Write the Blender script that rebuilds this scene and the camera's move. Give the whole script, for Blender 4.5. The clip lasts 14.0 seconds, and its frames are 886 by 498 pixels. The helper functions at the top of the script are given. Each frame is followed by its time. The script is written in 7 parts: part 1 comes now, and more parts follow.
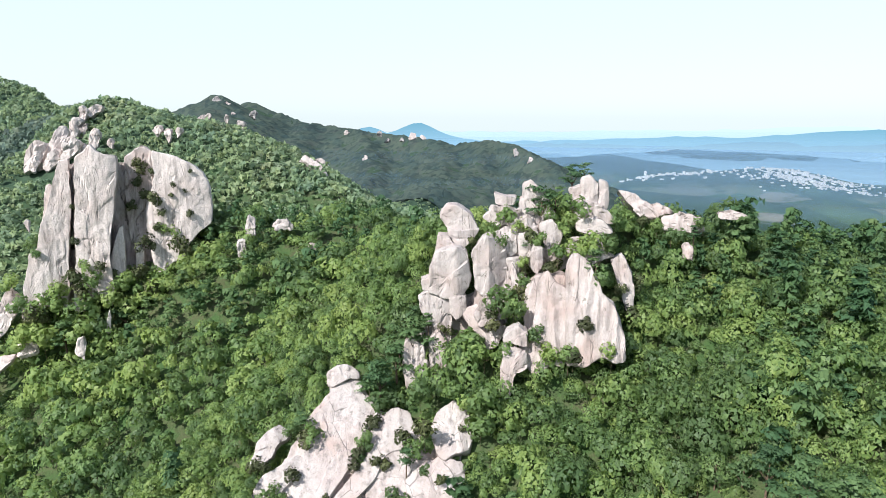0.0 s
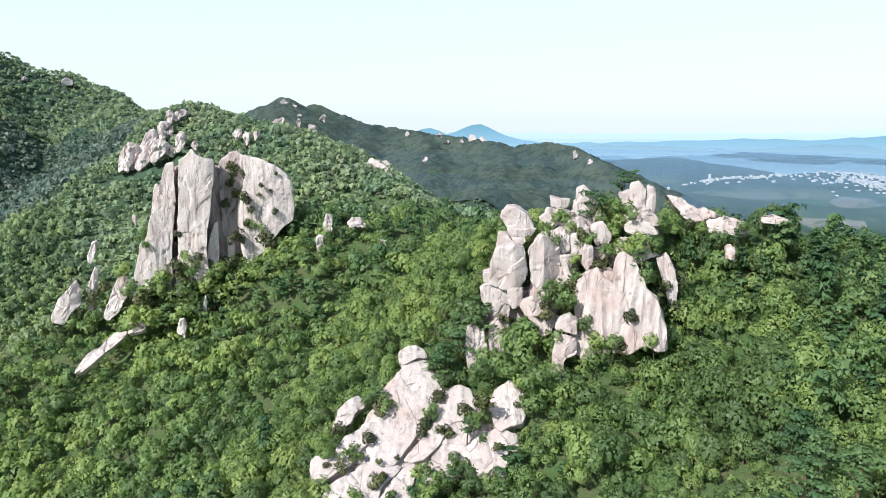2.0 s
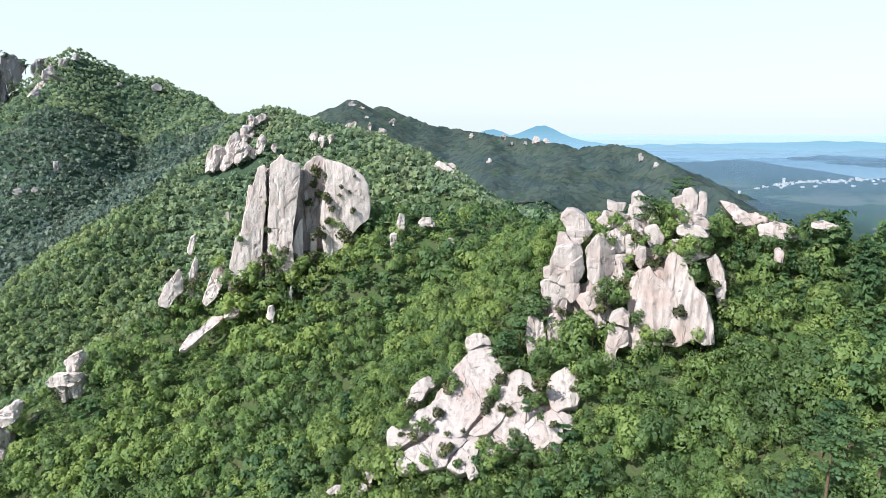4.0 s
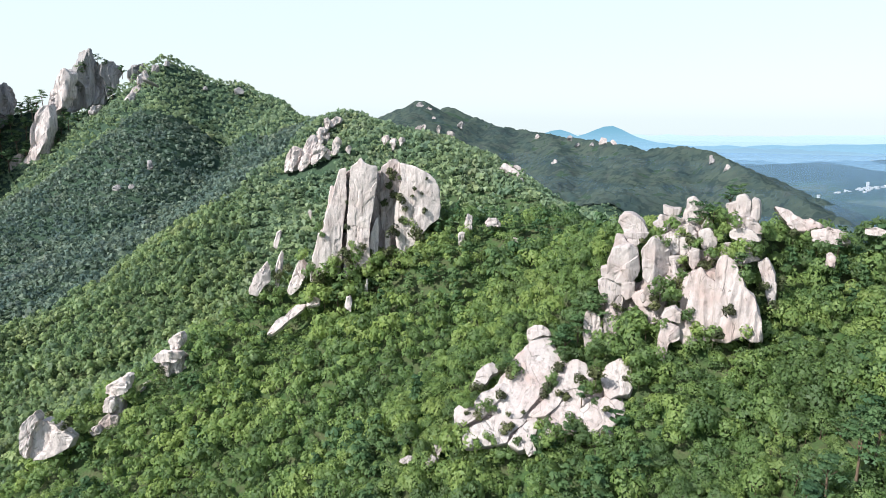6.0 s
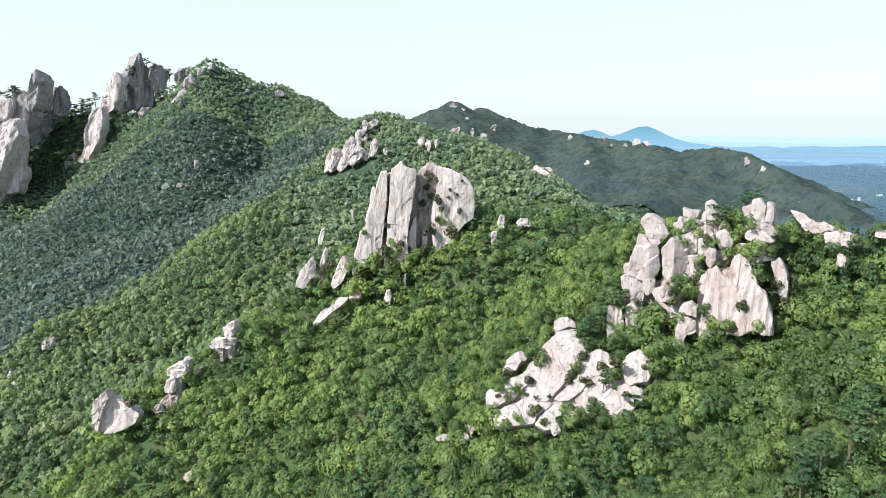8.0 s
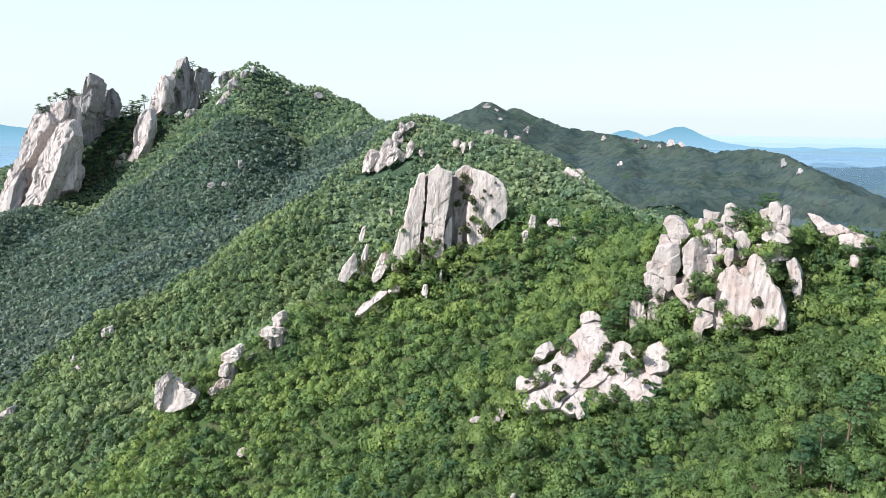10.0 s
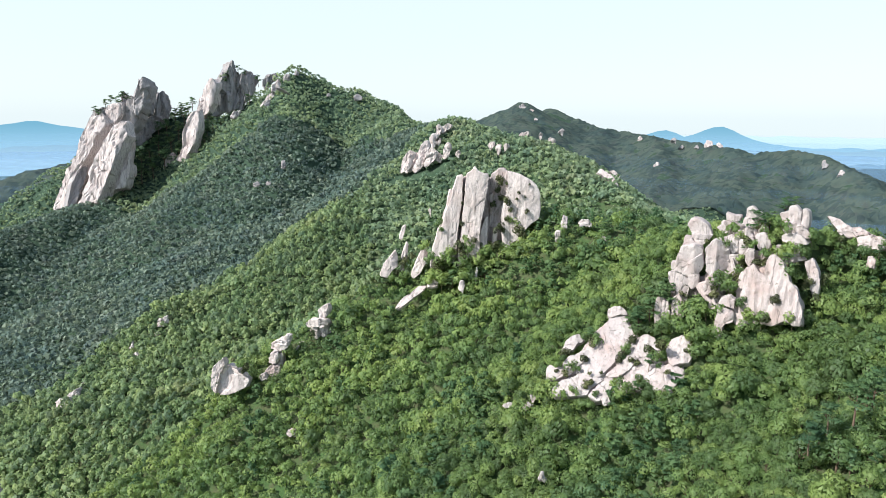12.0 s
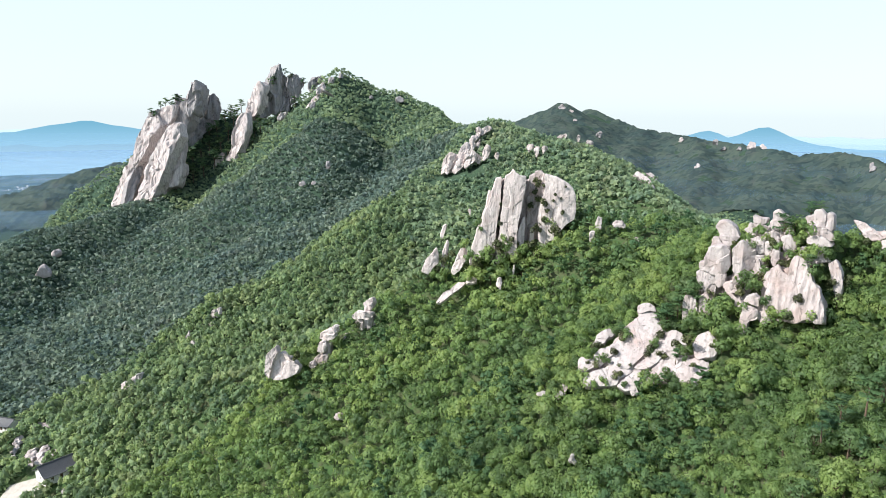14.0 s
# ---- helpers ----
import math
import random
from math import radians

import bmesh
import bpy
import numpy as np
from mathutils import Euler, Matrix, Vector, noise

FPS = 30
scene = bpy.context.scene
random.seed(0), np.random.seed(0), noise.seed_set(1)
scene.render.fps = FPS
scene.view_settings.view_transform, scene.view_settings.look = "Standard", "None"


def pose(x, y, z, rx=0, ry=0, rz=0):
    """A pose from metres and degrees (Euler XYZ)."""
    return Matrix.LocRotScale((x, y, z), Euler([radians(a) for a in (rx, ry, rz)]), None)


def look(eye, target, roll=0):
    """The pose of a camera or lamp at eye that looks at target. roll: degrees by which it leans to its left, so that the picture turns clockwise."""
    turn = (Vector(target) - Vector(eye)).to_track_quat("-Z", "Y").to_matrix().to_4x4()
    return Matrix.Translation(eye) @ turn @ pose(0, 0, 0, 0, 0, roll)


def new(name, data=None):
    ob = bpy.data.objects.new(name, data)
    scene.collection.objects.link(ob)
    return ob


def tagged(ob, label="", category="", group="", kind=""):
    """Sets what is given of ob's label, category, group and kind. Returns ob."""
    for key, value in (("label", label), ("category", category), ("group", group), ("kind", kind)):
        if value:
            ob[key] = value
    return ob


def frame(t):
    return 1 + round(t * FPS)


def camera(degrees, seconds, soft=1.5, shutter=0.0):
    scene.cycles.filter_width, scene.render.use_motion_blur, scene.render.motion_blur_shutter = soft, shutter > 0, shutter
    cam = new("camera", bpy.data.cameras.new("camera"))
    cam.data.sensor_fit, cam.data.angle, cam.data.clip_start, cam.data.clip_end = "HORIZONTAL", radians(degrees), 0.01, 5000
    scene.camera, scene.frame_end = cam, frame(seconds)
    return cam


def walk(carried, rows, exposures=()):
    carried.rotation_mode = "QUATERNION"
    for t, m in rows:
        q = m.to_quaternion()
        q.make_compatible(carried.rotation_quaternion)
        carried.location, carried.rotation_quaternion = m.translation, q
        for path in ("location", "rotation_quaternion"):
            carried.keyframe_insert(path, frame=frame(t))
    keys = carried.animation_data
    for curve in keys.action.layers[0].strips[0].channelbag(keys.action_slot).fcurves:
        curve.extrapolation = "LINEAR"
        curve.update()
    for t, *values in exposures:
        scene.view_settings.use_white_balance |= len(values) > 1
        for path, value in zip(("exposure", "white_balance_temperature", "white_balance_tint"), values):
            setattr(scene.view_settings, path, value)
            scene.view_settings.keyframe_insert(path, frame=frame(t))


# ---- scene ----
cam = camera(69.1, 14.0, soft=0.8)
METRES, EYE, TILT, LEAN, TURN = 150.0, 300.0, -11.5, 0.0, 0.0
ROWS = [
    (0.0, 0.0, 0.0, 0.0, 0.0, 0.0, -0.0),
    (0.5, -0.0021, -0.0354, -0.0021, 1.28, 0.01, -0.27),
    (1.0, -0.0039, -0.071, -0.0048, 2.55, 0.04, -0.53),
    (1.5, -0.0046, -0.1066, -0.0065, 3.82, 0.03, -0.8),
    (2.0, -0.0051, -0.1426, -0.009, 5.07, 0.03, -1.08),
    (2.5, -0.0044, -0.1782, -0.0109, 6.36, -0.0, -1.34),
    (3.0, -0.0037, -0.2141, -0.012, 7.66, -0.04, -1.6),
    (3.5, -0.0017, -0.2494, -0.0142, 9.07, -0.05, -1.9),
    (4.0, 0.0011, -0.2849, -0.0165, 10.51, -0.06, -2.19),
    (6.5, 0.0308, -0.4607, -0.0226, 17.05, -0.43, -3.56),
    (7.0, 0.0389, -0.4955, -0.0238, 17.67, -0.48, -3.69),
    (7.5, 0.0468, -0.5303, -0.0255, 18.3, -0.53, -3.83),
    (8.0, 0.0555, -0.565, -0.0271, 18.94, -0.58, -3.99),
    (10.5, 0.1038, -0.7364, -0.0343, 22.5, -0.91, -4.74),
    (11.0, 0.1151, -0.7703, -0.0355, 23.25, -0.98, -4.88),
    (11.5, 0.127, -0.8042, -0.0366, 24.0, -1.06, -5.03),
    (12.0, 0.1392, -0.8377, -0.0377, 24.79, -1.15, -5.17),
    (12.5, 0.1519, -0.8709, -0.0387, 25.63, -1.24, -5.34),
    (13.0, 0.1653, -0.9041, -0.0396, 26.5, -1.33, -5.52),
    (13.5, 0.1789, -0.9371, -0.0409, 27.32, -1.42, -5.68),
    (14.0, 0.1929, -0.9701, -0.042, 28.13, -1.5, -5.82),
]
walk(cam, [(t, pose(0, 0, EYE, TILT, LEAN, TURN) @ pose(METRES * x, METRES * y, METRES * z, 90 + pitch, roll, yaw)) for t, x, y, z, yaw, pitch, roll in ROWS])

# ---- light ----
SUN = Vector((-0.56, -0.70, 0.79)).normalized()
world = bpy.data.worlds.new("sky")
scene.world = world
world.use_nodes = True
wn = world.node_tree.nodes
wn.clear()
sky = wn.new("ShaderNodeTexSky")
sky.sky_type, sky.sun_disc = "NISHITA", False
sky.sun_elevation, sky.sun_rotation = math.asin(SUN.z), math.atan2(SUN.x, SUN.y)
sky.air_density, sky.dust_density, sky.ozone_density, sky.altitude = 1.0, 1.0, 1.0, 0
back = wn.new("ShaderNodeBackground")
back.inputs["Strength"].default_value = 0.15
out = wn.new("ShaderNodeOutputWorld")
veil = wn.new("ShaderNodeMix")  # thin summer haze whitens the sky
veil.data_type = "RGBA"
veil.inputs[7].default_value = (3.85, 4.45, 4.72, 1)
height = wn.new("ShaderNodeSeparateXYZ")
thin = wn.new("ShaderNodeMapRange")
thin.inputs[1].default_value, thin.inputs[2].default_value = 0.18, 0.75
thin.inputs[3].default_value, thin.inputs[4].default_value = 0.85, 0.12
world.node_tree.links.new(wn.new("ShaderNodeTexCoord").outputs["Generated"], height.inputs[0])
world.node_tree.links.new(height.outputs[2], thin.inputs[0])
world.node_tree.links.new(thin.outputs[0], veil.inputs[0])
world.node_tree.links.new(sky.outputs[0], veil.inputs[6])
world.node_tree.links.new(veil.outputs[2], back.inputs[0])
world.node_tree.links.new(back.outputs[0], out.inputs[0])

sun = new("sun", bpy.data.lights.new("sun", "SUN"))
sun.data.energy, sun.data.angle, sun.data.color = 4.9, radians(0.6), (1.0, 0.965, 0.92)
sun.matrix_world = look(SUN * 900, (0, 0, 0))
scene.view_settings.exposure = 0.60

# ---- materials ----


class Nodes:
    """Short ways to build a node material."""

    def __init__(self, name):
        self.mat = bpy.data.materials.new(name)
        self.mat.use_nodes = True
        self.tree = self.mat.node_tree
        self.tree.nodes.clear()

    def add(self, kind, **sockets):
        n = self.tree.nodes.new("ShaderNode" + kind)
        for k, v in sockets.items():
            self.put(n.inputs[k.replace("_", " ")], v)
        return n

    def put(self, socket, v):
        if isinstance(v, bpy.types.NodeSocket):
            self.tree.links.new(v, socket)
        else:
            socket.default_value = v

    def place(self, sx=1.0, sy=1.0, sz=1.0):
        g = self.add("NewGeometry")
        m = self.add("Mapping", Vector=g.outputs["Position"], Scale=(sx, sy, sz))
        return m.outputs[0]

    def noise(self, vec, scale, detail=4.0, rough=0.55):
        return self.add("TexNoise", Vector=vec, Scale=scale, Detail=detail, Roughness=rough).outputs[0]

    def ramp(self, fac, *stops):
        r = self.add("ValToRGB", Fac=fac)
        el = r.color_ramp.elements
        while len(el) < len(stops):
            el.new(0.5)
        for e, (p, c) in zip(el, stops):
            e.position, e.color = p, (*c, 1) if len(c) == 3 else c
        return r.outputs[0]

    def mix(self, fac, a, b, mode="MIX"):
        m = self.tree.nodes.new("ShaderNodeMix")
        m.data_type, m.blend_type = "RGBA", mode
        for i, v in ((0, fac), (6, a), (7, b)):
            self.put(m.inputs[i], (*v, 1) if isinstance(v, tuple) and len(v) == 3 else v)
        return m.outputs[2]

    def math(self, op, a, b=0.0):
        m = self.tree.nodes.new("ShaderNodeMath")
        m.operation = op
        self.put(m.inputs[0], a), self.put(m.inputs[1], b)
        return m.outputs[0]

    def finish(self, shader):
        o = self.add("OutputMaterial")
        self.tree.links.new(shader, o.inputs[0])
        return self.mat

    def surface(self, colour, rough=0.8, bump=None, strength=0.4, distance=0.1, spec=0.3, metal=0.0):
        p = self.add("BsdfPrincipled", Base_Color=colour if isinstance(colour, bpy.types.NodeSocket) else (*colour, 1), Roughness=rough, Metallic=metal)
        p.inputs["Specular IOR Level"].default_value = spec
        if bump is not None:
            b = self.add("Bump", Strength=strength, Distance=distance, Height=bump)
            self.tree.links.new(b.outputs[0], p.inputs["Normal"])
        return self.finish(p.outputs[0])


def granite(name, pale=(0.445, 0.405, 0.40), warm=(0.385, 0.32, 0.31), stain=(0.15, 0.135, 0.135), stained=0.65):
    n = Nodes(name)
    p = n.place()
    broad, fine = n.noise(p, 0.09, 4), n.noise(p, 1.7, 6, 0.65)
    streak = n.noise(n.place(0.55, 0.55, 0.045), 1.0, 6, 0.62)
    c = n.mix(n.ramp(broad, (0.46, (0, 0, 0)), (0.66, (1, 1, 1))), pale, warm)
    c = n.mix(n.ramp(streak, (0.60 - 0.12 * stained, (0, 0, 0)), (0.72, (0.92,) * 3)), c, stain)
    c = n.mix(n.ramp(fine, (0.35, (0.55,) * 3), (0.6, (0, 0, 0))), c, (0.36, 0.315, 0.28))
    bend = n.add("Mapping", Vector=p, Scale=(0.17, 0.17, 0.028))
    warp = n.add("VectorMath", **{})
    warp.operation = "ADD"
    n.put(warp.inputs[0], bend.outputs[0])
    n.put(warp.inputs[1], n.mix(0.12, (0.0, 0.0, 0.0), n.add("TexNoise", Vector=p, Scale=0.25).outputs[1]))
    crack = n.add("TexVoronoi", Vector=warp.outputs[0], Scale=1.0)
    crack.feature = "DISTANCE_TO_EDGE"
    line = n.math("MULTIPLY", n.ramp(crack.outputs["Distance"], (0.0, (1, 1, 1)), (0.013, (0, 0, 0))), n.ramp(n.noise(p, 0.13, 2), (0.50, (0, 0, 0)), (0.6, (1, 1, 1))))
    # joint cracks, with the shade of their depth painted in dark
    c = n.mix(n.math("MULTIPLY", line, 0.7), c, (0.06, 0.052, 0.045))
    lichen = n.ramp(n.noise(p, 0.42, 5, 0.7), (0.62, (0, 0, 0)), (0.70, (0.7,) * 3))
    c = n.mix(lichen, c, (0.13, 0.125, 0.10))
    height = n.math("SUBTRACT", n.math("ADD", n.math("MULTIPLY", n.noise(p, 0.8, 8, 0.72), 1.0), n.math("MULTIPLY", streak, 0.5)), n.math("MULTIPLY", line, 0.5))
    return n.surface(c, 0.88, height, 0.55, 0.7, 0.2)


def foliage(name, dark, mid, light, through_light=0.3, patch=0.02, kinds=0.8):
    n = Nodes(name)
    at = n.add("Attribute")
    at.attribute_name = "tint"
    info, geo = n.add("ObjectInfo"), n.add("NewGeometry")
    v = n.math("FRACT", n.math("ADD", at.outputs["Fac"], info.outputs["Random"]))
    v = n.math("ADD", n.math("MULTIPLY", v, 0.85), n.math("MULTIPLY", n.math("SUBTRACT", n.noise(n.place(), patch, 3), 0.5), 1.1))
    v = n.math("ADD", v, n.math("MULTIPLY", n.math("SUBTRACT", geo.outputs["Random Per Island"], 0.5), 0.42))
    v = n.math("ADD", v, n.math("MULTIPLY", n.math("SUBTRACT", n.noise(n.place(), 2.6, 2), 0.5), 0.55))
    c = n.ramp(v, (0.05, dark), (0.45, mid), (0.92, light))
    cool = n.ramp(n.noise(n.place(), 0.017, 4, 0.6), (0.48, (0, 0, 0)), (0.64, (1, 1, 1)))
    c = n.mix(n.math("MULTIPLY", cool, kinds), c, n.mix(1.0, c, (0.62, 0.76, 0.90), "MULTIPLY"))
    dull = n.ramp(n.noise(n.place(1, 1, 0), 0.028, 4, 0.65), (0.52, (0, 0, 0)), (0.66, (1, 1, 1)))
    c = n.mix(n.math("MULTIPLY", dull, kinds), c, n.mix(1.0, c, (0.98, 0.84, 0.94), "MULTIPLY"))
    d = n.add("BsdfDiffuse", Color=c)
    tr = n.add("BsdfTranslucent", Color=n.mix(0.5, c, light))
    g = n.add("BsdfGlossy", Color=(0.8, 0.85, 0.8, 1), Roughness=0.55)
    m = n.add("MixShader", Fac=through_light)
    n.tree.links.new(d.outputs[0], m.inputs[1]), n.tree.links.new(tr.outputs[0], m.inputs[2])
    m2 = n.add("MixShader", Fac=0.02)
    n.tree.links.new(m.outputs[0], m2.inputs[1]), n.tree.links.new(g.outputs[0], m2.inputs[2])
    return n.finish(m2.outputs[0])


def ground_material():
    n = Nodes("woodland_floor")
    p = n.place()
    z = n.add("SeparateXYZ", Vector=p).outputs[2]
    wood = n.mix(n.ramp(n.noise(p, 0.15, 5), (0.4, (0, 0, 0)), (0.62, (1, 1, 1))), (0.045, 0.085, 0.031), (0.07, 0.078, 0.041))
    wood = n.mix(n.ramp(n.noise(p, 0.9, 4), (0.5, (0, 0, 0)), (0.7, (0.8,) * 3)), wood, (0.058, 0.11, 0.036))
    # far floor: painted tree crowns, shade between them darkened into the green
    crown = n.add("TexVoronoi", Vector=p, Scale=0.14)
    green = n.mix(n.ramp(crown.outputs["Distance"], (0.15, (1, 1, 1)), (0.75, (0, 0, 0))), (0.03, 0.055, 0.036), (0.046, 0.08, 0.052))
    green = n.mix(n.ramp(n.noise(p, 0.013, 5), (0.35, (0, 0, 0)), (0.65, (0.7,) * 3)), green, (0.038, 0.066, 0.044))
    away = n.add("VectorMath", **{})
    away.operation = "LENGTH"
    n.put(away.inputs[0], n.place(1, 1, 0))
    wood = n.mix(n.ramp(n.math("DIVIDE", away.outputs["Value"], 2000.0), (0.2, (0, 0, 0)), (0.32, (1, 1, 1))), wood, green)
    cell = n.add("TexVoronoi", Vector=n.place(1, 1, 0), Scale=0.0062)
    field = n.ramp(n.add("SeparateColor", Color=cell.outputs["Color"]).outputs[0], (0.1, (0.05, 0.10, 0.05)), (0.4, (0.07, 0.12, 0.06)), (0.6, (0.13, 0.15, 0.09)), (0.85, (0.045, 0.085, 0.05)), (1.0, (0.3, 0.28, 0.25)))
    field = n.mix(n.ramp(n.noise(p, 0.0035, 6, 0.65), (0.46, (0, 0, 0)), (0.54, (1, 1, 1))), field, (0.035, 0.07, 0.04))
    lake = n.ramp(n.noise(n.place(0.0004, 0.0017, 0), 1.0, 3), (0.80, (0, 0, 0)), (0.82, (1, 1, 1)))
    field = n.mix(lake, field, (0.42, 0.46, 0.48))
    c = n.mix(n.ramp(n.math("DIVIDE", z, 100.0), (0.25, (1, 1, 1)), (0.5, (0, 0, 0))), wood, field)
    return n.surface(c, 0.95, n.noise(p, 0.6, 5), 0.8, 0.8, 0.1)


def plain(name, colour, rough=0.7, spread=0.25, scale=0.6, metal=0.0):
    n = Nodes(name)
    dark = tuple(v * (1 - spread) for v in colour)
    f = n.noise(n.place(), scale, 5, 0.6)
    return n.surface(n.mix(n.ramp(f, (0.35, (0, 0, 0)), (0.7, (1, 1, 1))), dark, colour), rough, f, 0.3, 0.05, 0.3, metal)


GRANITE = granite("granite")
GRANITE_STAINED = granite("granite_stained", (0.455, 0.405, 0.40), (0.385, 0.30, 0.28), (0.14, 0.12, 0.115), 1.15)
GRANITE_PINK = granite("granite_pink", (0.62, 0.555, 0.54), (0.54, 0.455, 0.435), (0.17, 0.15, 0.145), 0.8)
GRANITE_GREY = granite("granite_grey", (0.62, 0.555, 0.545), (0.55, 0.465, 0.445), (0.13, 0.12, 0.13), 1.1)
# darker copy of GRANITE_GREY; at the peaks it paints in shade
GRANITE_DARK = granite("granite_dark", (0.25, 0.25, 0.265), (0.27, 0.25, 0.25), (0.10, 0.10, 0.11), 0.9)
LEAF = foliage("broad_leaves", (0.094, 0.158, 0.066), (0.184, 0.288, 0.098), (0.312, 0.405, 0.128), 0.55, 0.02, 0.5)
LEAF_SPUR = foliage("spur_leaves", (0.116, 0.184, 0.102), (0.214, 0.312, 0.146), (0.34, 0.422, 0.182), 0.55)
# valley woods: hillside shade and bluish haze tinted into the leaf colours
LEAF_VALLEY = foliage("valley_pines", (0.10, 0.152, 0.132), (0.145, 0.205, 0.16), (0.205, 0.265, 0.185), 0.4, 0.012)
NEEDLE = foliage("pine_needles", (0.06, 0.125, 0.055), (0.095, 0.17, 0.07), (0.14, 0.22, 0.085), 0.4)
# far woods: distance haze paled and blued into the leaf colours
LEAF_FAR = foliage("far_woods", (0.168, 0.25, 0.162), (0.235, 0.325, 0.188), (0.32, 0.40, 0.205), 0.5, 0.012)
# remote woods: bluish air haze mixed into the base leaf colour
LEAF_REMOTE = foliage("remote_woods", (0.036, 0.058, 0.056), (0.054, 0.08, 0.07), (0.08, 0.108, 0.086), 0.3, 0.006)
BARK = plain("bark", (0.16, 0.115, 0.08), 0.9, 0.5, 3.0)
GROUND = ground_material()

# ---- mesh helpers ----


def mesh_of(name, verts, faces, mats, tint=None, smooth=False, shade=None):
    """A mesh from an array of corners and an array of faces that all have the same count of corners."""
    me = bpy.data.meshes.new(name)
    verts, faces = np.asarray(verts, np.float32), np.asarray(faces, np.int32)
    k = faces.shape[1]
    me.vertices.add(len(verts))
    me.vertices.foreach_set("co", verts.ravel())
    me.loops.add(faces.size)
    me.loops.foreach_set("vertex_index", faces.ravel())
    me.polygons.add(len(faces))
    me.polygons.foreach_set("loop_start", np.arange(0, faces.size, k, dtype=np.int32))
    if smooth:
        me.polygons.foreach_set("use_smooth", np.ones(len(faces), bool))
    if tint is not None:
        me.attributes.new("tint", "FLOAT", "POINT").data.foreach_set("value", np.asarray(tint, np.float32))
    for m in mats:
        me.materials.append(m)
    me.update(calc_edges=True)
    if shade is not None:  # leaf sprays are shaded with the round of their crown
        me.attributes.new("custom_normal", "FLOAT_VECTOR", "POINT").data.foreach_set("vector", np.asarray(shade, np.float32).ravel())
    return me


def part(name, bm, material, parent, label=""):
    me = bpy.data.meshes.new(name)
    bm.to_mesh(me)
    bm.free()
    me.materials.append(material)
    ob = new(name, me)
    ob.parent = parent
    return tagged(ob, label)


def empty(name, place, label, category, group="", kind=""):
    ob = new(name)
    ob.empty_display_size = 0.5
    ob.matrix_world = place
    return tagged(ob, label, category, group, kind)


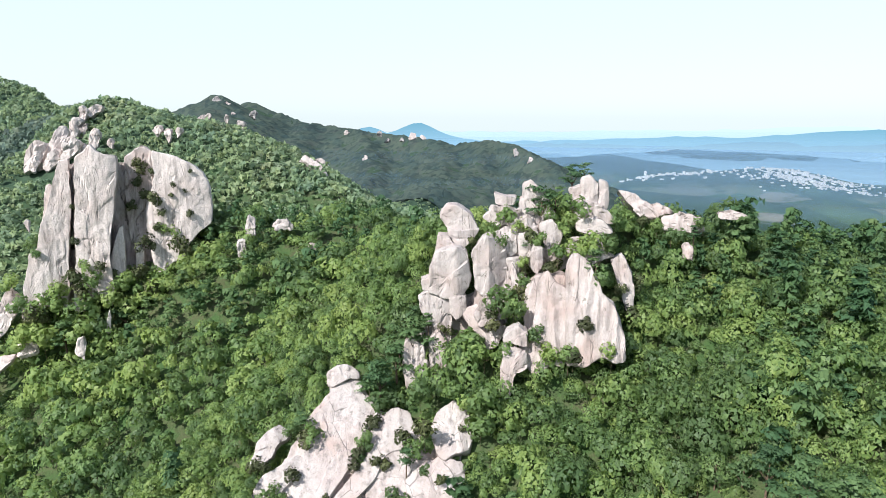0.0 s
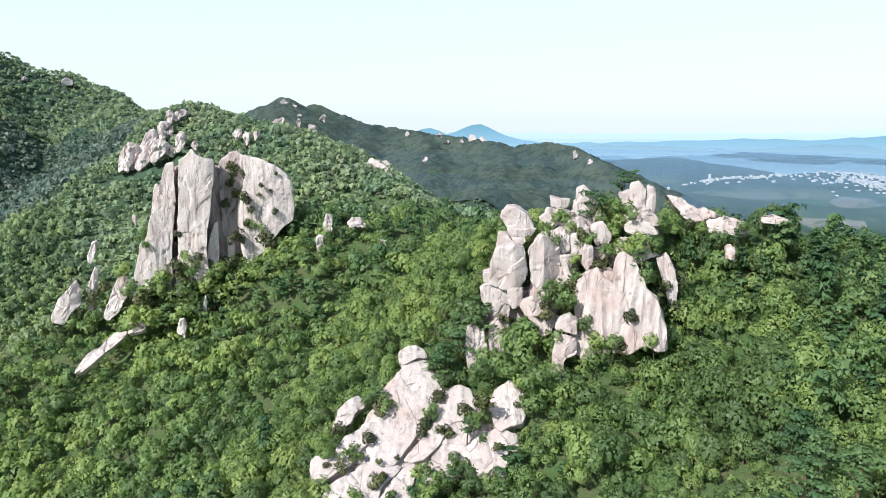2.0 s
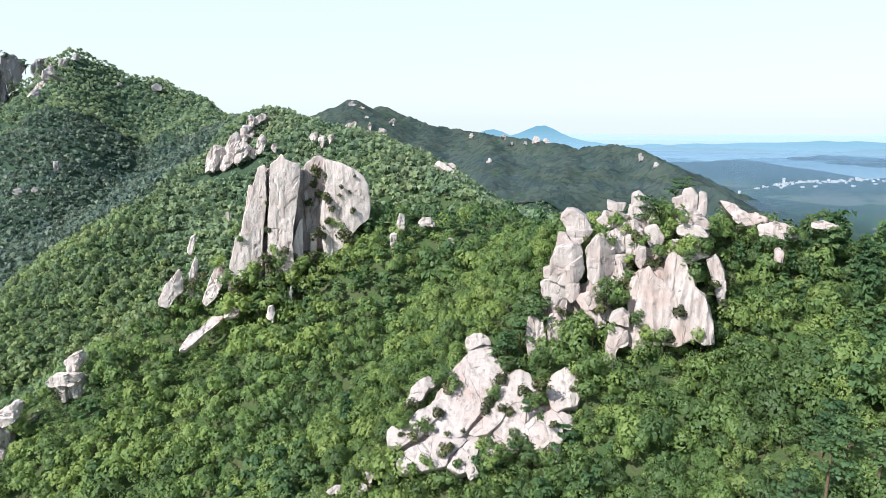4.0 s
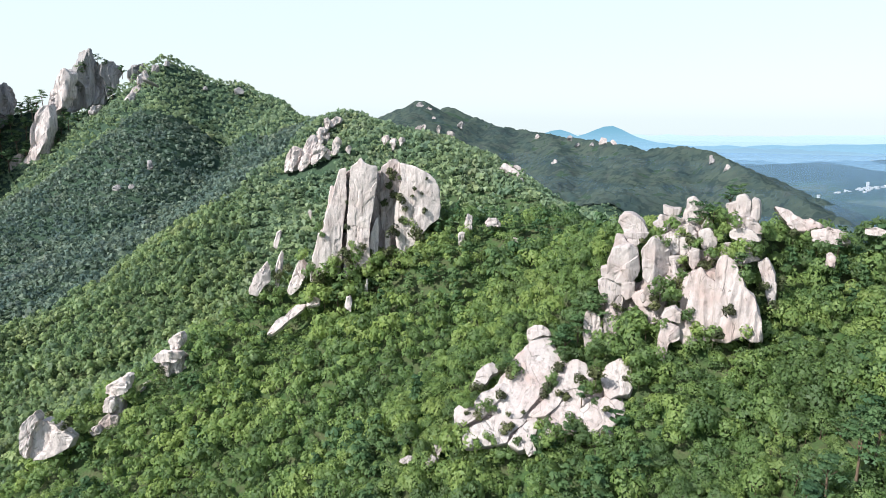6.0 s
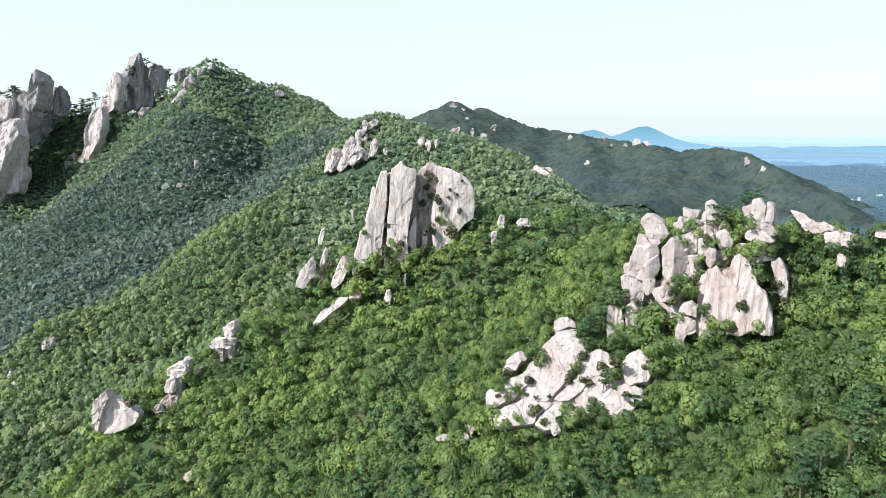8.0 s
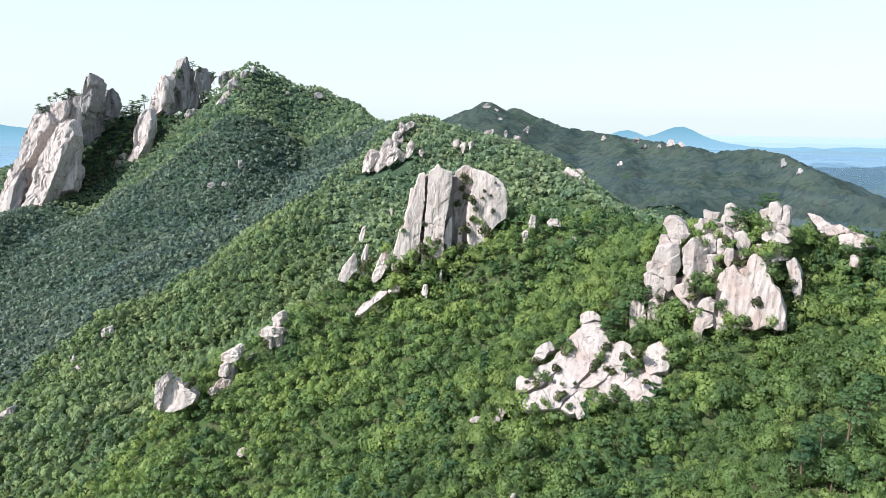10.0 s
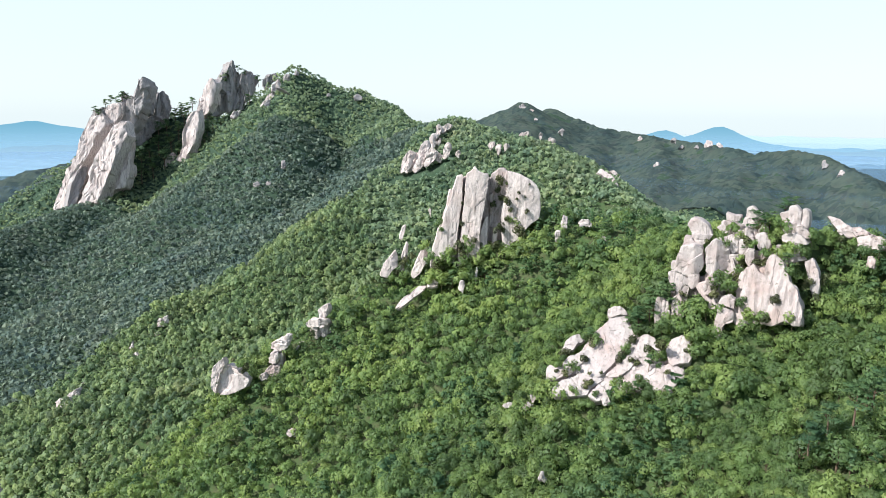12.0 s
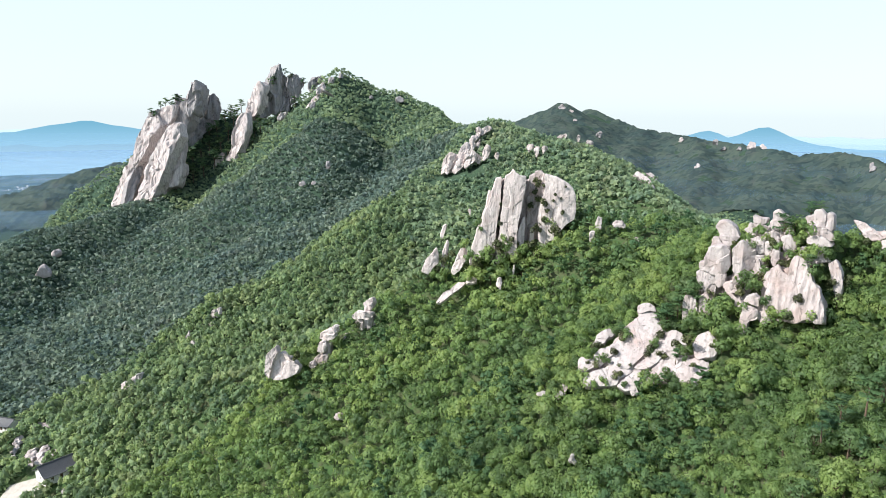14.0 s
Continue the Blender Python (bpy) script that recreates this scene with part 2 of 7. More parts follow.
# ---- the ground ----
# Crest lines of the ridges and spurs: (x, y, z) in metres, the fall of the flanks, the rounding of the crest
RIDGES = [
    # main crest, from the east over the rock tower to the western massif
    ([(420, 190, 240), (230, 190, 256), (105, 190, 264), (62, 205, 269), (25, 192, 261), (-5, 200, 259), (-30, 262, 263), (-80, 262, 263), (-112, 276, 258)], 0.79, 7),
    # the knoll that carries the rock tower
    ([(-6, 197, 264), (18, 190, 272), (44, 193, 274), (62, 202, 272)], 1.25, 4),
    # eastern spur that comes forward
    ([(105, 190, 264), (112, 140, 259), (108, 90, 245), (95, 20, 222), (80, -60, 180), (60, -180, 130)], 0.63, 14),
    # spur of the lower slabs
    ([(0, 190, 262), (-22, 163, 224), (-42, 143, 204), (-58, 122, 184), (-95, 85, 152), (-140, 20, 120)], 0.73, 6),
    # spur below the massif with the boulders
    ([(-105, 272, 258), (-144, 246, 232), (-188, 226, 219), (-214, 192, 194), (-272, 172, 159), (-345, 130, 130), (-420, 140, 119), (-520, 150, 100)], 0.78, 7),
    # wooded ridge behind, from the hill down to the east
    ([(-640, 850, 364), (-560, 840, 339), (-440, 750, 317), (-318, 640, 316), (-200, 552, 299), (-95, 480, 268), (-40, 415, 250), (10, 330, 238)], 0.70, 14),
    # forward arm of that ridge, under the upper boulders
    ([(-330, 640, 316), (-330, 570, 284), (-350, 520, 262), (-360, 430, 225), (-400, 330, 176), (-428, 270, 160), (-450, 210, 134), (-468, 140, 108)], 0.52, 12),
    # the hill and the rock peaks west of it
    ([(-610, 850, 358), (-660, 830, 393), (-690, 800, 405), (-735, 772, 365), (-800, 750, 334), (-870, 724, 326), (-960, 676, 300), (-1040, 620, 255), (-1110, 560, 195)], 1.35, 8),
    # forward flank of the hill
    ([(-672, 760, 376), (-625, 690, 330), (-560, 590, 268), (-520, 500, 225)], 0.86, 26),
    # western spur that closes the valley
    ([(-860, 600, 205), (-880, 520, 188), (-890, 430, 172), (-870, 300, 148), (-890, 180, 130), (-930, 40, 110)], 0.50, 16),
    # distant ridge with the double peak
    ([(-1500, 1800, 275), (-1050, 2000, 290), (-860, 2050, 302), (-765, 2070, 346), (-722, 2080, 366), (-700, 2100, 360), (-672, 2160, 326), (-645, 2206, 352), (-560, 2190, 320), (-452, 2153, 291), (-247, 1985, 261), (-60, 1870, 243), (25, 1800, 229), (120, 1720, 240), (180, 1680, 236), (255, 1490, 190), (350, 1330, 140), (480, 1200, 86)], 0.55, 8),
    ([(25, 1800, 227), (0, 1500, 181), (-60, 1200, 141), (-80, 900, 121)], 0.40, 30),
    ([(-722, 2080, 351), (-640, 1700, 261), (-560, 1350, 206), (-500, 1150, 171)], 0.42, 30),
    # spurs that run down from the distant ridge
    ([(-452, 2153, 288), (-410, 1830, 218), (-350, 1520, 152)], 0.5, 18),
    ([(-247, 1985, 258), (-190, 1680, 190), (-170, 1380, 132)], 0.5, 18),
    ([(120, 1720, 237), (75, 1510, 178), (40, 1320, 118)], 0.5, 16),
    ([(-860, 2050, 299), (-820, 1760, 242), (-740, 1480, 190)], 0.5, 20),
    # distant western ridge
    ([(-1300, 1450, 235), (-1650, 1330, 200), (-1950, 1210, 160), (-2200, 1000, 75), (-2400, 850, 20)], 0.42, 30),
    # wooded shoulder beyond the rock peaks
    ([(-1450, 910, 206), (-1505, 797, 188), (-1546, 727, 158), (-1578, 665, 128), (-1640, 560, 80)], 0.45, 20),
    # low hills in the plain
    ([(900, 2700, 70), (1300, 2750, 95), (1700, 3150, 60)], 0.30, 60),
    ([(600, 2300, 60), (1000, 2050, 45), (1500, 1900, 30)], 0.25, 60),
    ([(300, 3400, 90), (800, 3500, 110), (1500, 3900, 120), (2200, 3700, 110)], 0.25, 80),
]


def lattice(ix, iy, seed):
    h = (ix.astype(np.int64) * 374761393 + iy.astype(np.int64) * 668265263 + seed * 69069) & 0x7FFFFFFF
    h = ((h ^ (h >> 13)) * 1274126177) & 0x7FFFFFFF
    return ((h ^ (h >> 16)) & 0xFFFF) / 32767.5 - 1.0


def value_noise(x, y, size, seed, octaves=3):
    total, amp = np.zeros_like(x), 1.0
    for o in range(octaves):
        u, v = x / size, y / size
        i, j = np.floor(u), np.floor(v)
        a, b = u - i, v - j
        a, b = a * a * (3 - 2 * a), b * b * (3 - 2 * b)
        s = seed + o * 17
        low = lattice(i, j, s) * (1 - a) + lattice(i + 1, j, s) * a
        high = lattice(i, j + 1, s) * (1 - a) + lattice(i + 1, j + 1, s) * a
        total += amp * (low * (1 - b) + high * b)
        size, amp = size / 2.1, amp * 0.5
    return total


def canopy(x, y):
    """Height of the tree tops over the place: the smooth maximum of the flanks of all ridges."""
    x, y = np.asarray(x, float), np.asarray(y, float)
    bent = x + 14 * value_noise(x, y, 90, 5, 2), y + 14 * value_noise(x, y, 90, 9, 2)
    near = np.clip((np.hypot(x, y - 150) - 120) / 300, 0, 1)
    px, py = x + (bent[0] - x) * near, y + (bent[1] - y) * near
    total = np.full_like(x, 1.0)
    soft = 5.0
    for crest, fall, rounding in RIDGES:
        best = np.full_like(x, -50.0)
        for (ax, ay, az), (bx, by, bz) in zip(crest, crest[1:]):
            dx, dy = bx - ax, by - ay
            k = np.clip(((px - ax) * dx + (py - ay) * dy) / (dx * dx + dy * dy), 0, 1)
            d = np.hypot(px - ax - k * dx, py - ay - k * dy)
            d = np.sqrt(d * d + rounding * rounding) - rounding
            top = az + k * (bz - az)
            best = np.maximum(best, (top + 150) * np.exp(-fall * d / (top + 150)) - 150)
        total += np.exp(best / soft)
    h = soft * np.log(total)
    rough = np.clip(h / 120, 0, 1)
    far = np.clip((np.hypot(x, y) - 250) / 500, 0, 1)
    return h + rough * ((2 + 3 * far) * value_noise(x, y, 60, 3, 3) + 4 * far * value_noise(x, y, 180, 21, 2))


TREE = 7.0


def ground_height(x, y):
    return canopy(x, y) - TREE


def build_ground():
    front = np.radians(np.concatenate([np.linspace(-72, 48, 260), np.linspace(48, 288, 110)[1:-1]]))
    reach = np.concatenate([np.linspace(0.2, 480, 100), 480 * (4930 / 480) ** np.linspace(0, 1, 110)[1:]])
    a, r = np.meshgrid(front, reach)
    x, y = r * np.sin(a) - 20, r * np.cos(a) - 60
    z = ground_height(x.ravel(), y.ravel())
    rows, cols = a.shape
    verts = np.stack([x.ravel(), y.ravel(), z], 1)
    i = np.arange(rows - 1)[:, None] * cols + np.arange(cols)[None]
    j = np.arange(rows - 1)[:, None] * cols + (np.arange(cols)[None] + 1) % cols
    faces = np.stack([i, j, j + cols, i + cols], -1).reshape(-1, 4)[:, ::-1]
    ob = new("ground", mesh_of("ground", verts, faces, [GROUND], smooth=True))
    tagged(ob, "wooded mountain ground with dark forest floor and valley fields", "ground", kind="structure")


build_ground()

# ---- rocks ----
ROCK_SPOTS = []
serial = [10]


def fracture(pts, outward, seed, reach, cell, amount=1.0, flute=0.0, unit=1.0):
    """Weathering: slight swells, flat joint blocks that stand proud or back, open cracks, upright flutes, grit. All in metres."""
    shift = Vector((seed * 7.31, seed * 3.17, seed * 1.93))
    moved = np.empty(len(pts))
    tall = 1.0 + 1.8 * min(1.0, flute * 2)
    bold = min(cell, 4.0 if flute < 1 else 10.0)
    rib = 0.33 if flute < 1 else 0.085
    small = cell * 0.42
    for k in range(len(pts)):
        p = Vector(pts[k])
        wander = 0.14 * noise.noise_vector(p / cell + shift)
        near, points = noise.voronoi(Vector((p.x / cell, p.y / cell, p.z / (cell * tall))) + shift + wander)
        step = noise.cell(points[0] * 5.3) - 0.5
        lean = (p.x / cell - (points[0].x - shift.x)) * (noise.cell(points[0] * 9.1) - 0.5)
        gap = (near[1] - near[0]) * cell / unit
        open_here = min(1.0, max(0.0, 0.15 + 2.4 * noise.noise(p * (0.55 / cell) + shift * 1.7)))
        crack = 0.62 * unit * math.exp(-(gap / 0.62) ** 2) * open_here * min(1.2, 0.2 + 1.6 * amount)
        fine, chips = noise.voronoi(Vector((p.x / small, p.y / small, p.z / (small * tall))) - shift + wander * 2)
        chip = noise.cell(chips[0] * 7.7) - 0.5
        a = 0.05 * reach * noise.noise(p * (0.6 / reach) + shift) + 0.02 * reach * noise.noise(p * (2.3 / reach) + shift)
        a += amount * ((0.42 * step + 0.26 * lean) * bold + 0.30 * chip * bold * 0.42) - crack
        a += flute * (1 - 2.6 * abs(noise.noise(Vector((p.x * rib, p.y * rib, p.z * rib * 0.12)) + shift)))
        a += 0.16 * unit * noise.noise(Vector((p.x * 0.9, p.y * 0.9, p.z * 0.5)) / unit + shift) * min(1.0, reach / 2)
        moved[k] = a
    return pts + moved[:, None] * outward


def finish_rock(name, verts, faces, material, base, place):
    me = mesh_of(name, verts, faces, [material], smooth=True)
    me.set_sharp_from_angle(angle=radians(27))
    ob = new(name, me)
    ob.parent = base
    ob.matrix_basis = Matrix.Translation(-base.matrix_world.translation) @ place
    return ob


def outcrop(at, label, group):
    """An outcrop: an Empty at its foot that parents its blocks."""
    base = new("rock_outcrop")
    base.matrix_world = Matrix.Translation(at)
    base.location = at
    return tagged(base, label, "rock outcrop", group)


def wide_of(o):
    return float(np.ptp(o[:, 0]) / 2)


def block(base, at, tilt, turn, depth, arris, slope, outline, material, rough=0.42, flute=0.06, sink=0.0):
    """A jointed block: its face outline in metres (across, up), a depth, a tilt back, and an arris past which the face turns away."""
    serial[0] += 1
    seed = serial[0]
    o = np.array(outline, float)
    if np.sum(o[:, 0] * np.roll(o[:, 1], -1) - o[:, 1] * np.roll(o[:, 0], -1)) > 0:
        o = o[::-1]
    away = math.hypot(at[0], at[1] + 60)
    unit = max(1.0, away / 300)  # far rocks are worn into coarser pieces
    pace = max(0.5, away * 0.0026)
    for cut, most in ((0.09, 0.6), (0.2, 0.25)):
        nxt = np.roll(o, -1, 0)
        c = np.minimum(cut, most * unit / np.maximum(np.linalg.norm(nxt - o, axis=1), 0.1))[:, None]
        o = np.stack([(1 - c) * o + c * nxt, c * o + (1 - c) * nxt], 1).reshape(-1, 2)
    if tilt > -30:  # the foot goes on into the ground
        foot = np.clip((np.median(o[:, 1]) - o[:, 1]) / max(1.0, np.median(o[:, 1]) - o[:, 1].min()), 0, 1) ** 3
        o[:, 1] -= foot * min(sink, 4.0)
    closed = np.vstack([o, o[:1]])
    run = np.concatenate([[0], np.cumsum(np.linalg.norm(np.diff(closed, axis=0), axis=1))])
    around = int(np.clip(run[-1] / pace, 36, 300))
    s = np.linspace(0, run[-1], around, endpoint=False)
    o = np.stack([np.interp(s, run, closed[:, 0]), np.interp(s, run, closed[:, 1])], 1)
    jag = np.array([noise.noise_vector(Vector((px, 0.0, pz)) * (0.4 / unit) + Vector((seed, 0, seed)))[:] for px, pz in o])
    mid = o.mean(0)
    o = o + (o - mid) * (min(0.12, 0.8 / (wide_of(o) + 0.1)) if tilt < -35 else min(0.04, 0.3 / (wide_of(o) + 0.1)))
    o = o + 0.5 * unit * (0.3 + min(rough, 0.8)) * jag[:, (0, 2)]
    wide, high = np.ptp(o[:, 0]) / 2, np.ptp(o[:, 1]) / 2
    ring_count = int(np.clip(0.5 * (wide + high) / (1.25 * pace), 6, 30))
    worn = min(0.10, 0.36 * unit / (0.5 * (wide + high)))  # share of the half width that rounds off to the edge
    grow = list(np.linspace(0.05, 1 - worn, ring_count)) + [1 - 0.6 * worn, 1 - 0.3 * worn, 1 - 0.1 * worn, 1.0]
    front = [(g, -1.0 + (1 - math.sqrt(max(0.0, 1 - max(0.0, (g - 1 + worn) / worn) ** 2))) * min(1.0, 1.6 * unit / depth)) for g in grow]
    rings = front + [(1.0, -0.3), (1.0, 0.35), (1.0, 0.75), (0.93, 1.0), (0.6, 1.12), (0.1, 1.15)]
    pts, out = [], []
    for g, h in rings:
        ring = mid + (o - mid) * g
        y = np.full(around, h * depth / 2)
        across = (ring[:, 0] - mid[0]) / max(wide, 0.1)
        if h < 0.4:
            y = y + np.maximum(across - arris, 0) * slope * wide * 0.75 + np.maximum(-across - 0.5, 0) * 0.12 * wide
            y = y + np.maximum((ring[:, 1] - mid[1]) / max(high, 0.1) - 0.6, 0) * 0.16 * min(high, wide)
        pts.append(np.stack([ring[:, 0], y, ring[:, 1]], 1))
        side = (o - mid) / np.maximum(np.linalg.norm(o - mid, axis=1), 1e-6)[:, None] * g ** 5
        d = np.stack([side[:, 0], np.full(around, h * 1.1), side[:, 1]], 1)
        out.append(d / np.linalg.norm(d, axis=1)[:, None])
    pts, out = np.concatenate(pts), np.concatenate(out)
    pts = fracture(pts, out, seed, min(wide, high), max(1.8, min(0.8 * wide, 9.0 if unit < 2 else 2.8 * unit)), rough, flute, unit)
    faces = []
    for r in range(len(rings) - 1):
        for k in range(around):
            n = (k + 1) % around
            a, b, c, d = r * around + k, r * around + n, (r + 1) * around + n, (r + 1) * around + k
            faces += [(a, b, c), (a, c, d)]
    first = pts[:around].mean(0)
    last = pts[-around:].mean(0)
    pts = np.vstack([pts, first, last])
    for k in range(around):
        n = (k + 1) % around
        faces.append((len(pts) - 2, n, k))
        end = (len(rings) - 1) * around
        faces.append((len(pts) - 1, end + k, end + n))
    name = "slab" if tilt < -30 else "pillar" if high > 1.9 * wide else "boulder"
    finish_rock(name, pts, faces, material, base, pose(*at, tilt, 0, turn))
    ROCK_SPOTS.append(((*at, 2 * wide, depth, 2 * high, tilt, 0, turn), o))


def stone(base, form, at, size, turns, taper, material, cells):
    """A weathered granite block: a rounded box, cut by joints, worn and roughened."""
    serial[0] += 1
    seed = serial[0]
    rnd = random.Random(seed)
    q = {"b": 3.2, "s": 6.0, "p": 5.5}[form]
    side = np.linspace(-1, 1, cells + 1)
    u, v = [m.ravel() for m in np.meshgrid(side, side)]
    one = np.ones_like(u)
    pts = np.concatenate([np.stack(s, 1) for s in ((u, v, one), (v, u, -one), (one, u, v), (-one, v, u), (v, one, u), (u, -one, v))])
    w = cells + 1
    quad = np.array([(r * w + c, r * w + c + 1, (r + 1) * w + c + 1, (r + 1) * w + c) for r in range(cells) for c in range(cells)])
    faces = np.concatenate([quad + k * w * w for k in range(6)])
    keys, inverse = np.unique(np.round(pts * 1e4).astype(int), axis=0, return_inverse=True)
    pts, faces = keys / 1e4, inverse.ravel()[faces]
    pts = pts / (np.sum(np.abs(pts) ** q, 1) ** (1 / q))[:, None]
    for _ in range(9):
        n = np.array([rnd.gauss(0, 1), rnd.gauss(0, 1), rnd.gauss(0.25, 0.7)])
        n /= np.linalg.norm(n)
        off = rnd.uniform(0.62, 0.92) * np.max(pts @ n)
        over = np.maximum(pts @ n - off, 0)
        pts = pts - over[:, None] * n * 0.92
    pts = pts / np.max(np.abs(pts), axis=0)
    pts[:, :2] *= (1 - (taper + 0.06) * pts[:, 2])[:, None]
    outward = pts / (np.linalg.norm(pts, axis=1)[:, None] + 1e-6)
    half = np.array(size) / 2
    world = fracture(pts * half, outward, seed, float(min(half)), max(1.2, 1.1 * float(min(half))), 0.45)
    name = {"b": "boulder", "s": "slab", "p": "pillar"}[form]
    finish_rock(name, world, faces, material, base, pose(*at, *turns))
    ROCK_SPOTS.append(((*at, *size, *turns), None))



base = outcrop((2.9, 169.6, 235.0), "pale granite boulders stacked into a tower on the crest", "rock tower")
block(base, (4.4, 176.1, 273.2), 0, -1, 8, 0, 0, [(-3.6, 3.9), (-0.4, 3.7), (3.5, 1.3), (5.3, -2.8), (1.6, -3.9), (-2.9, -3.3), (-5.3, 0.2)], GRANITE, 0.16, 0.0)
block(base, (5.7, 173.1, 267.9), 0, -2, 6, 0.2, 0.5, [(-4.5, 2.8), (0.9, 2.7), (4.5, 3.0), (2.3, -0.3), (-0.2, -3.0), (-2.9, -1.4)], GRANITE, 0.16, 0.0)
block(base, (0.8, 172.2, 267.1), 0, 0, 6, 0, 0, [(-2.1, 2.4), (1.0, 2.0), (3.0, -1.3), (-3.0, -2.4)], GRANITE, 0.16, 0.0)
block(base, (1.7, 168.2, 259.9), -3, -1, 10, 0.35, 0.9, [(-3.5, 5.6), (2.2, 6.9), (4.4, 5.2), (5.3, 1.3), (5.8, -2.7), (3.7, -6.3), (-0.8, -6.9), (-5.8, -5.2), (-5.1, 0.4)], GRANITE, 0.16, 0.0)
block(base, (-4.0, 167.1, 256.9), 0, 1, 5, 0, 0, [(-1.9, 1.1), (1.7, 2.4), (1.9, -2.4), (-1.7, -1.8)], GRANITE, 0.16, 0.0)
block(base, (-2.0, 166.2, 245.1), -8, 0, 7, 0.1, 0.5, [(-4.7, 7.9), (-1.1, 10.1), (3.6, 9.0), (4.7, 3.5), (3.9, -7.4), (1.1, -10.1), (-0.4, -7.4), (-0.4, 0.3), (-3.6, 3.9)], GRANITE, 0.16, 0.0)
block(base, (4.0, 165.1, 250.8), -4, -1, 5, 0.2, 0.6, [(-2.3, 3.3), (2.3, 3.3), (2.3, -1.5), (-0.4, -3.3), (-2.3, -1.2)], GRANITE, 0.16, 0.0)
block(base, (12.4, 168.8, 261.4), -4, -4, 9, 0.0, 1.3, [(-4.9, 3.6), (-1.5, 8.2), (2.7, 6.4), (4.7, 3.6), (4.9, -3.6), (1.7, -6.6), (-1.9, -8.2), (-3.6, -5.7)], GRANITE, 0.16, 0.0)

base = outcrop((20.6, 174.5, 257.3), "jointed pale granite blocks with shrubs in the gaps", "rock tower")
block(base, (18.5, 172.3, 266.6), -4, -5, 5, 0, 0.3, [(-2.1, 3.0), (1.0, 3.9), (2.1, -2.1), (-1.0, -3.9)], GRANITE, 0.2, 0.0)
block(base, (19.0, 170.2, 260.3), -4, -6, 5, 0, 0.4, [(-2.0, 3.0), (2.0, 3.0), (1.7, -1.9), (-1.2, -3.0)], GRANITE, 0.2, 0.0)
block(base, (23.1, 172.8, 266.1), -4, -7, 6, 0.2, 0.4, [(-2.9, 3.2), (2.9, 3.8), (2.9, -2.7), (-2.0, -3.8)], GRANITE, 0.2, 0.0)
block(base, (25.0, 167.5, 263.2), 0, -7, 4, 0.2, 0.6, [(-0.9, 4.0), (1.4, 3.3), (1.9, -0.8), (0.2, -4.0), (-1.7, -2.4), (-1.9, 1.3)], GRANITE, 0.2, 0.0)
block(base, (26.0, 179.5, 277.6), -4, -7, 7, 0, 0.3, [(-3.7, 4.5), (-1.5, 5.7), (0.8, 3.7), (3.7, 1.9), (1.0, 0.5), (0.6, -5.7), (-3.2, -5.7), (-3.7, 0.1)], GRANITE, 0.2, 0.0)
block(base, (17.3, 178.4, 278.2), 0, -5, 6, 0, 0, [(-3.2, 1.9), (-0.5, 1.0), (3.2, 0.6), (2.5, -1.9), (-2.6, -1.6)], GRANITE, 0.2, 0.0)
block(base, (13.5, 177.7, 272.8), 0, -4, 4, 0, 0.3, [(-2.5, 0.5), (0.3, 2.7), (2.5, -0.6), (0.8, -2.7)], GRANITE, 0.2, 0.0)
block(base, (22.5, 177.9, 272.9), 0, -6, 5, 0, 0.3, [(-1.9, 2.8), (1.7, 2.2), (1.9, -2.8), (-1.5, -2.4)], GRANITE, 0.2, 0.0)

base = outcrop((25.1, 172.2, 246.1), "cracked granite blocks packed between the tower boulders", "rock tower")
block(base, (16.3, 173.5, 261.4), -6, -5, 8, 0.1, 0.4, [(-5.6, 6.4), (1.6, 10.0), (5.6, 4.5), (3.4, -8.2), (-3.8, -10.0)], GRANITE_STAINED)
block(base, (22.6, 174.9, 266.4), -6, -6, 8, 0.1, 0.5, [(-5.0, 5.9), (1.4, 7.7), (5.0, 3.2), (2.3, -7.7), (-4.1, -7.7)], GRANITE_STAINED)
block(base, (26.5, 178.4, 273.5), -6, -7, 8, 0.1, 0.4, [(-5.3, 4.7), (2.0, 6.2), (5.3, -0.7), (-0.7, -6.2), (-5.3, -2.5)], GRANITE_STAINED)
block(base, (30.6, 172.8, 260.9), -8, -9, 7, 0.2, 0.5, [(-4.0, 3.8), (2.2, 5.2), (4.9, -0.2), (-0.4, -5.2), (-4.9, -3.4)], GRANITE_STAINED)
block(base, (41.0, 176.1, 274.6), -6, -11, 7, 0.2, 0.4, [(-6.2, 2.0), (-1.8, 3.3), (4.4, 1.5), (6.2, -2.9), (-4.4, -3.3)], GRANITE_STAINED)
block(base, (40.1, 170.1, 264.8), -12, -11, 6, 0.2, 0.4, [(-5.7, 3.3), (2.2, 4.5), (5.7, -1.4), (-2.2, -4.5), (-5.7, -1.9)], GRANITE_STAINED)
block(base, (11.3, 161.8, 250.5), -10, -3, 5, 0.2, 0.5, [(-3.2, 0.0), (-0.6, 4.4), (2.5, 3.1), (3.2, -3.1), (-2.3, -4.4)], GRANITE_STAINED)
block(base, (20.4, 166.1, 252.8), -8, -6, 5, 0.2, 0.5, [(-2.8, 4.0), (0.4, 5.7), (2.8, 2.2), (1.8, -5.7), (-2.5, -4.9)], GRANITE_STAINED)
block(base, (17.3, 176.4, 273.8), -4, -5, 6, 0.2, 0.5, [(-4.3, 2.4), (0.3, 3.4), (4.3, 1.6), (3.5, -3.1), (-3.7, -3.4)], GRANITE_STAINED)

